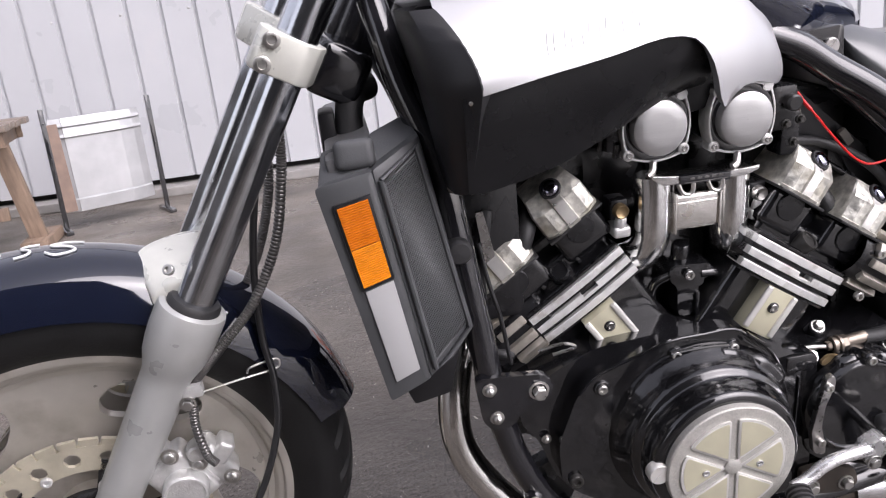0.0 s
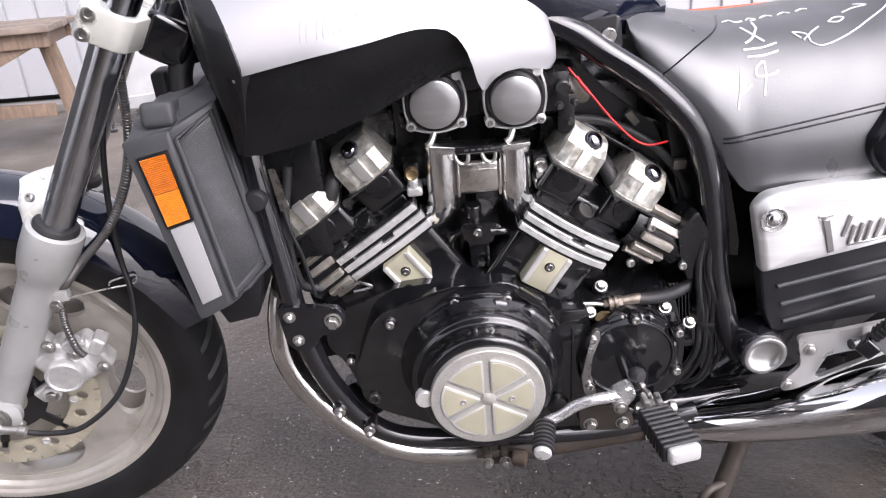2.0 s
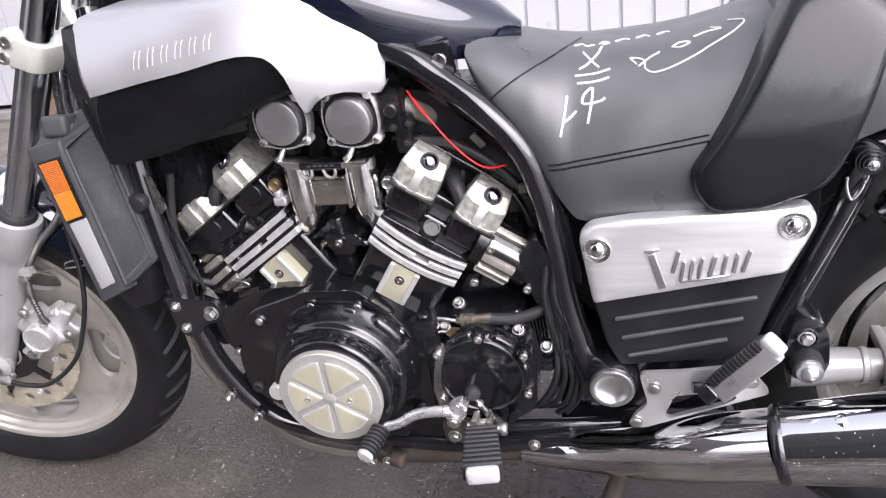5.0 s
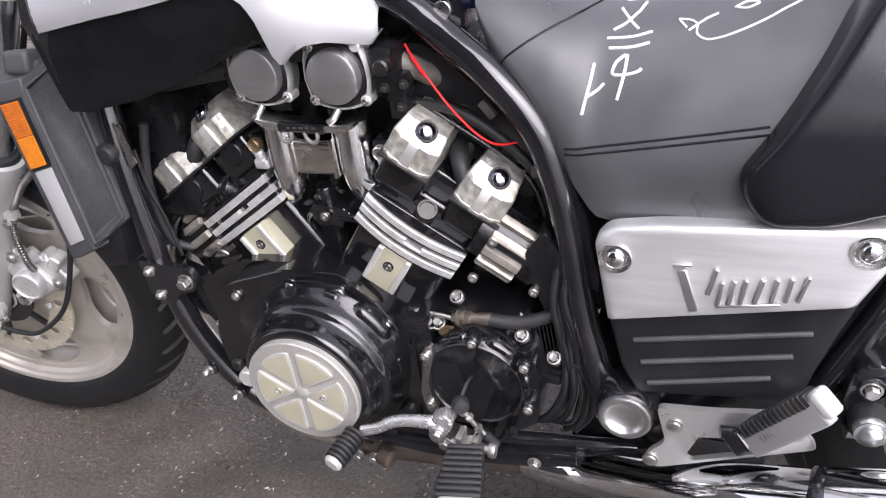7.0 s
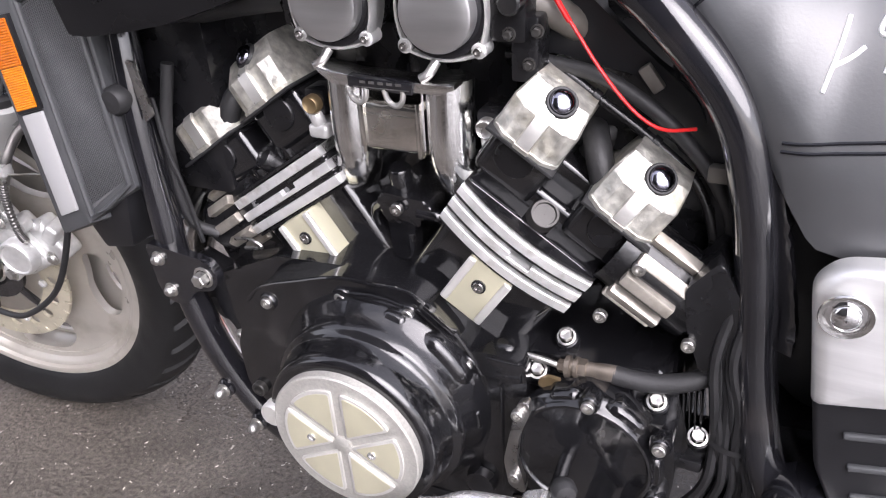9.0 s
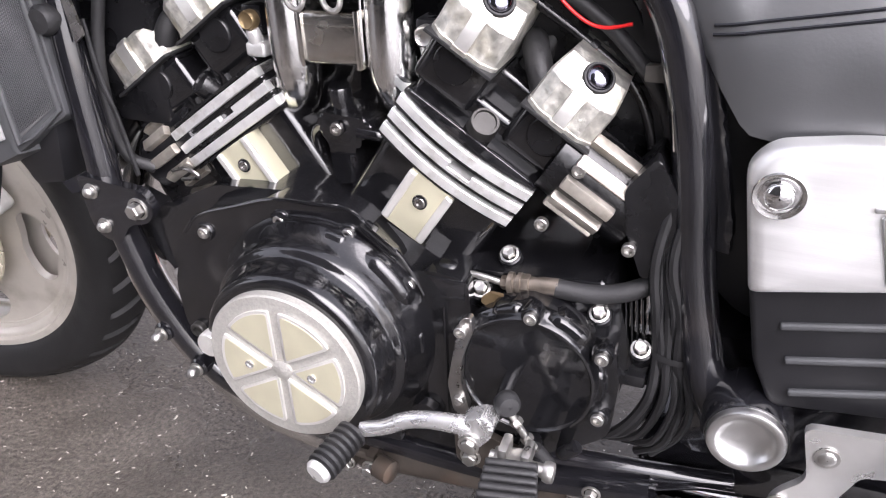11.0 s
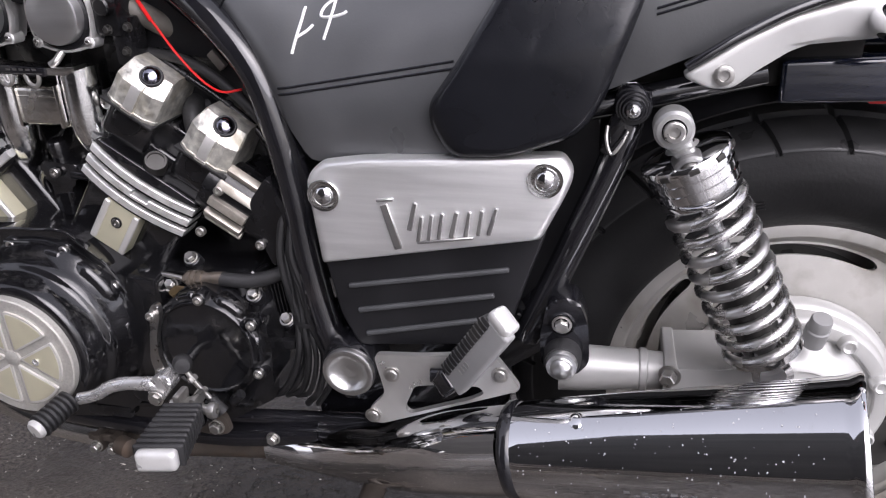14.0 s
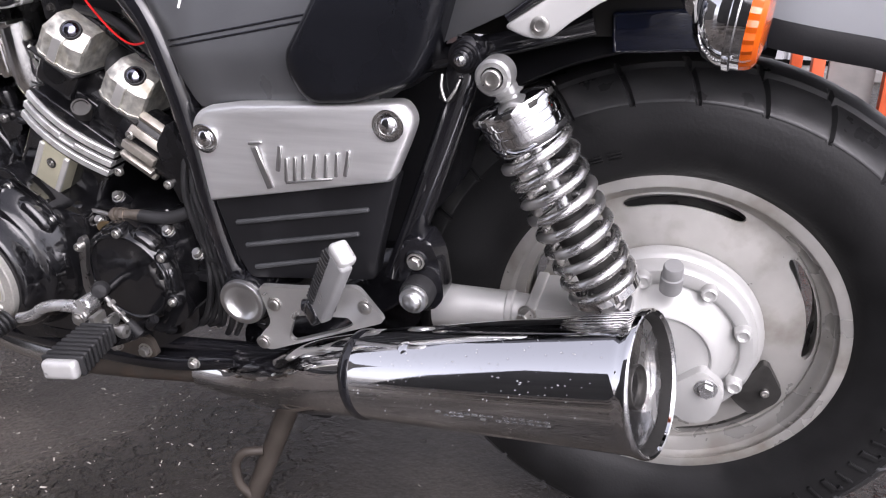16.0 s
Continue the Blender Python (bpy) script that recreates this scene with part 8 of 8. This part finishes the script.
# passenger lobe and rear seat
LOBE = rounded([(1.287, 0.81), (1.262, 0.764), (1.232, 0.714), (1.205, 0.676), (1.207, 0.655), (1.226, 0.627), (1.28, 0.63), (1.342, 0.652), (1.36, 0.68), (1.384, 0.75), (1.41, 0.83), (1.36, 0.87), (1.31, 0.85)], 0.016)
lobe_y = lambda x, z: -0.196 + 0.05 * (z - 0.64) + 1.1 * max(0, z - 0.715) ** 1.5 + 1.2 * max(0, 1.25 - x) ** 2
for side in (-1, 1):
    bm = bmn()
    pillow(bm, LOBE, lobe_y, 0.06, 0.016, 8, (1.3, 0.72))
    if side > 0:
        bmesh.ops.scale(bm, vec=(1, -1, 1), verts=bm.verts)
    part("seat_lobe", bm, M_VINYLB, None, "smooth black backrest lobe of the seat", angle=60)
bm = bmn()
rows = []
for x, hw, zt, zb in ((1.3, 0.13, 0.86, 0.665), (1.36, 0.15, 0.885, 0.684), (1.42, 0.15, 0.885, 0.711), (1.5, 0.145, 0.875, 0.746), (1.55, 0.135, 0.87, 0.765), (1.585, 0.1, 0.86, 0.78)):
    half = [(x, -hw * u, zb + (zt - zb) * v) for u, v in SU]
    rows.append([(p[0], -p[1], p[2]) for p in half[:0:-1]] + half)
skin(bm, rows)
rear_tree = BVHTree.FromBMesh(bm)
rear_seat = part("passenger_seat", bm, M_VINYL, None, "dark grey vinyl passenger seat", angle=60)
for dz in (0.0, 0.005):
    pts = []
    for k in range(14):
        hit = rear_tree.ray_cast(Vector((1.4 + 0.16 * k / 13, -0.6, 0.752 + 0.05 * k / 13 + dz)), Vector((0, 1, 0)))
        if hit[0]:
            pts.append(hit[0])
    if len(pts) > 3:
        bm = bmn()
        tube(bm, pts, 0.0013, 6, 2)
        part("seam", bm, M_VINYLB, rear_seat)

# side rail, tail, indicator
bm = bmn()
rail = rounded([(1.424, 0.704), (1.447, 0.694), (1.466, 0.693), (1.482, 0.706), (1.51, 0.724), (1.545, 0.736), (1.59, 0.734), (1.615, 0.735), (1.615, 0.762), (1.56, 0.765), (1.51, 0.752), (1.47, 0.733)], 0.007)
pillow(bm, rail, lambda x, z: -0.172 + 0.25 * max(0, x - 1.44), 0.02, 0.005, 4, (1.5, 0.728))
rl = part("side_rail", bm, M_DRIVE, None, "silver painted alloy side rail")
bolt((1.458, -0.169, 0.706), NO, 0.0085, 0.004, "socket", M_ZINC, rl)
bm = bmn()
tube(bm, [(1.428, -0.166, 0.711), (1.447, -0.165, 0.724), (1.472, -0.16, 0.739), (1.512, -0.15, 0.758), (1.56, -0.138, 0.771), (1.612, -0.125, 0.768)], 0.0045, 10)
part("rail_trim", bm, M_FRAME, rl, "dark trim along the rail")
bm = bmn()
rows = []
drop = lambda u: (0.095 if u > 0 else 0.038) * abs(u) ** 3
for k in range(25):
    a = radians(168 - 90 * k / 24)
    r = 0.385
    w = 0.085
    rows.append([(RW.x + (r - drop(u)) * math.cos(a), u * w, RW.z + (r - drop(u)) * math.sin(a)) for u in [-1 + j / 6 for j in range(13)]])
skin(bm, rows, False, False)
thicken(bm, 0.004)
part("inner_fender", bm, M_PLASTIC, None, "black inner rear fender", angle=60)
bm = bmn()
block(bm, (1.583, -0.1, 0.693), (0.136, 0.03, 0.039), Matrix.Translation((1.583, 0, 0.6915)) @ Matrix.Rotation(radians(-3), 4, "Y") @ Matrix.Translation((-1.583, 0, -0.6915)), 0.005, 3)
block(bm, (1.6, 0.0, 0.765), (0.12, 0.16, 0.1), None, 0.02, 3)
part("tail_carrier", bm, M_NAVY)
bm = bmn()
block(bm, (1.465, 0.0, 0.716), (0.24, 0.2, 0.07), None, 0.01)
part("under_seat_tray", bm, M_SHADOWGAP)
bm = bmn()
rows = []
for x, zt, zl, hw in ((1.645, 0.86, 0.7, 0.1), (1.66, 0.862, 0.697, 0.105), (1.69, 0.858, 0.691, 0.105), (1.74, 0.845, 0.682, 0.1), (1.84, 0.81, 0.655, 0.1), (1.95, 0.74, 0.61, 0.098), (2.03, 0.65, 0.55, 0.095)):
    row = []
    for j in range(15):
        a = math.pi * j / 14
        row.append((x, -hw * math.cos(a) * (1.0 if 0.15 < a < 2.99 else 1.0), zl + (zt - zl) * math.sin(a) ** 0.6))
    rows.append(row)
skin(bm, rows, False, False)
thicken(bm, 0.004)
tail = part("rear_fender", bm, M_TAIL, None, "dark grey glossy rear fender", angle=60)
bm = bmn()
rows = []
for x, zl, hw in ((1.645, 0.7, 0.103), (1.66, 0.697, 0.108), (1.69, 0.691, 0.108), (1.74, 0.682, 0.103), (1.84, 0.655, 0.103), (1.95, 0.61, 0.1), (2.03, 0.55, 0.097)):
    rows.append([(x, -hw, zl + 0.006), (x, -hw - 0.003, zl - 0.008), (x, -hw, zl - 0.02), (x, -hw + 0.006, zl - 0.012)])
skin(bm, rows)
part("fender_edge", bm, M_PLASTIC, tail, "black edge strip")
IC = Vector((1.613, -0.268, 0.7355))
idr = Vector((1, -0.16, -0.1)).normalized()
im = at(IC, idr)
bm = bmn()
lathe(bm, [(0.01, -0.026), (0.021, -0.022), (0.032, -0.013), (0.036, -0.004), (0.0365, 0.001), (0.0388, 0.002), (0.0388, 0.006), (0.037, 0.007), (0.037, 0.013)], im, 56)
tube(bm, [IC + Vector((-0.02, 0.03, 0.004)), IC + Vector((-0.03, 0.08, 0.012)), IC + Vector((-0.03, 0.16, 0.012))], 0.014, 20)
ind = part("turn_signal", bm, M_CHROME, None, "chromed round turn signal with orange lens", angle=30)
bm = bmn()
n = 26
prof = [(0.0365, 0.01), (0.0362, 0.016), (0.0345, 0.02), (0.03, 0.023), (0.02, 0.0245), (0.0001, 0.025)]
rings = []
for r, h in prof:
    rings.append([im @ Vector(((r - (0.0012 if j % 2 and r > 0.034 else 0)) * math.cos(math.pi * j / n), (r - (0.0012 if j % 2 and r > 0.034 else 0)) * math.sin(math.pi * j / n), h)) for j in range(2 * n)])
skin(bm, rings, True, False)
part("lens", bm, M_LENS, ind, "ribbed orange lens", angle=20)
bm = bmn()
prism(bm, rounded([(1.596, 0.681), (1.612, 0.682), (1.612, 0.67), (1.596, 0.669)], 0.002), -0.1, -0.09, 0.001)
part("side_reflector", bm, M_RED, None, "small red side reflector")

# stands under the engine
bm = bmn()
tube(bm, [(1.14, -0.13, 0.25), (1.122, -0.15, 0.195), (1.092, -0.172, 0.119), (1.058, -0.2, 0.03)], [0.018, 0.015, 0.014, 0.013], 16)
stand = part("side_stand", bm, M_RUSTED, None, "dull brown-grey side stand")
bm = bmn()
prism(bm, rounded([(1.025, 0.02), (1.08, 0.026), (1.09, 0.036), (1.03, 0.034)], 0.004), -0.25, -0.19, 0.002)
tube(bm, [(1.09, -0.18, 0.135), (1.065, -0.19, 0.134), (1.052, -0.195, 0.115), (1.055, -0.2, 0.085), (1.068, -0.198, 0.065)], 0.0065, 12)
part("stand_foot", bm, M_RUSTED, stand)
bm = bmn()
block(bm, (1.12, -0.06, 0.19), (0.05, 0.05, 0.14), None, 0.01)
block(bm, (1.15, 0.0, 0.25), (0.24, 0.2, 0.05), None, 0.015)
part("centre_stand", bm, M_FRAME)
bm = bmn()
prism(bm, rounded([(1.06, 0.42), (1.3, 0.44), (1.33, 0.4), (1.2, 0.3), (1.06, 0.29)], 0.02), -0.12, 0.14, 0.01)
part("frame_gusset", bm, M_FRAME)
bm = bmn()
prism(bm, rounded([(0.98, 0.74), (1.1, 0.6), (1.3, 0.62), (1.36, 0.66), (1.36, 0.52), (1.28, 0.43), (1.1, 0.43), (1.03, 0.5)], 0.02), -0.1, 0.1, 0.01)
part("under_seat_box", bm, M_PLASTIC)

# marker writing on the seat: loose white strokes
STROKES = [
    [(1.082, 0.771), (1.092, 0.775), (1.107, 0.784)], [(1.086, 0.783), (1.093, 0.779), (1.105, 0.7715)],
    [(1.077, 0.7655), (1.1, 0.7665), (1.118, 0.77)], [(1.08, 0.7585), (1.1, 0.7595), (1.117, 0.763)],
    [(1.068, 0.7475), (1.0655, 0.732), (1.062, 0.716), (1.0602, 0.707)], [(1.0635, 0.7215), (1.073, 0.727), (1.079, 0.7325)],
    [(1.096, 0.754), (1.088, 0.748), (1.086, 0.74), (1.096, 0.7395), (1.108, 0.742), (1.112, 0.7445)], [(1.098, 0.754), (1.0965, 0.74), (1.092, 0.72)]]
for s in STROKES:
    pts = [on_seat(x, z, 0.0006) for x, z in [tuple(q)[0:3:2] for q in [(v.x, 0, v.z) for v in curve([(a + 0.002, 0, b + 0.004) for a, b in s], 5)]]]
    pts = [p for p in pts if p is not None]
    if len(pts) > 2:
        bm = bmn()
        tube(bm, pts, 0.0016, 6, 1)
        part("marker_stroke", bm, M_CHALK, seat)
TOP = [[(1.15, -0.092), (1.143, -0.082), (1.158, -0.088), (1.16, -0.1), (1.172, -0.106), (1.2, -0.1), (1.235, -0.085), (1.262, -0.068), (1.27, -0.05), (1.255, -0.03)],
       [(1.152, -0.095), (1.166, -0.085), (1.176, -0.078)], [(1.19, -0.072), (1.2, -0.066), (1.21, -0.07), (1.2, -0.076), (1.19, -0.072)],
       [(1.215, -0.055), (1.23, -0.05), (1.245, -0.052), (1.235, -0.04)],
       [(1.075, -0.052), (1.085, -0.046), (1.09, -0.055), (1.1, -0.052)], [(1.106, -0.05), (1.112, -0.042), (1.118, -0.05), (1.11, -0.054)], [(1.125, -0.046), (1.135, -0.038), (1.142, -0.044)], [(1.15, -0.04), (1.16, -0.034), (1.166, -0.04)], [(1.175, -0.036), (1.185, -0.03), (1.19, -0.035)]]
for s in TOP:
    back = 0.02 if s[0][0] < 1.14 or s[0][1] > -0.045 else 0.0
    pts = [on_top(v.x, v.y + back, 0.0006) for v in curve([(a, b, 0) for a, b in s], 5)]
    pts = [p for p in pts if p is not None]
    if len(pts) > 2:
        bm = bmn()
        tube(bm, pts, 0.0011, 6, 1)
        part("marker_stroke", bm, M_CHALK, seat)
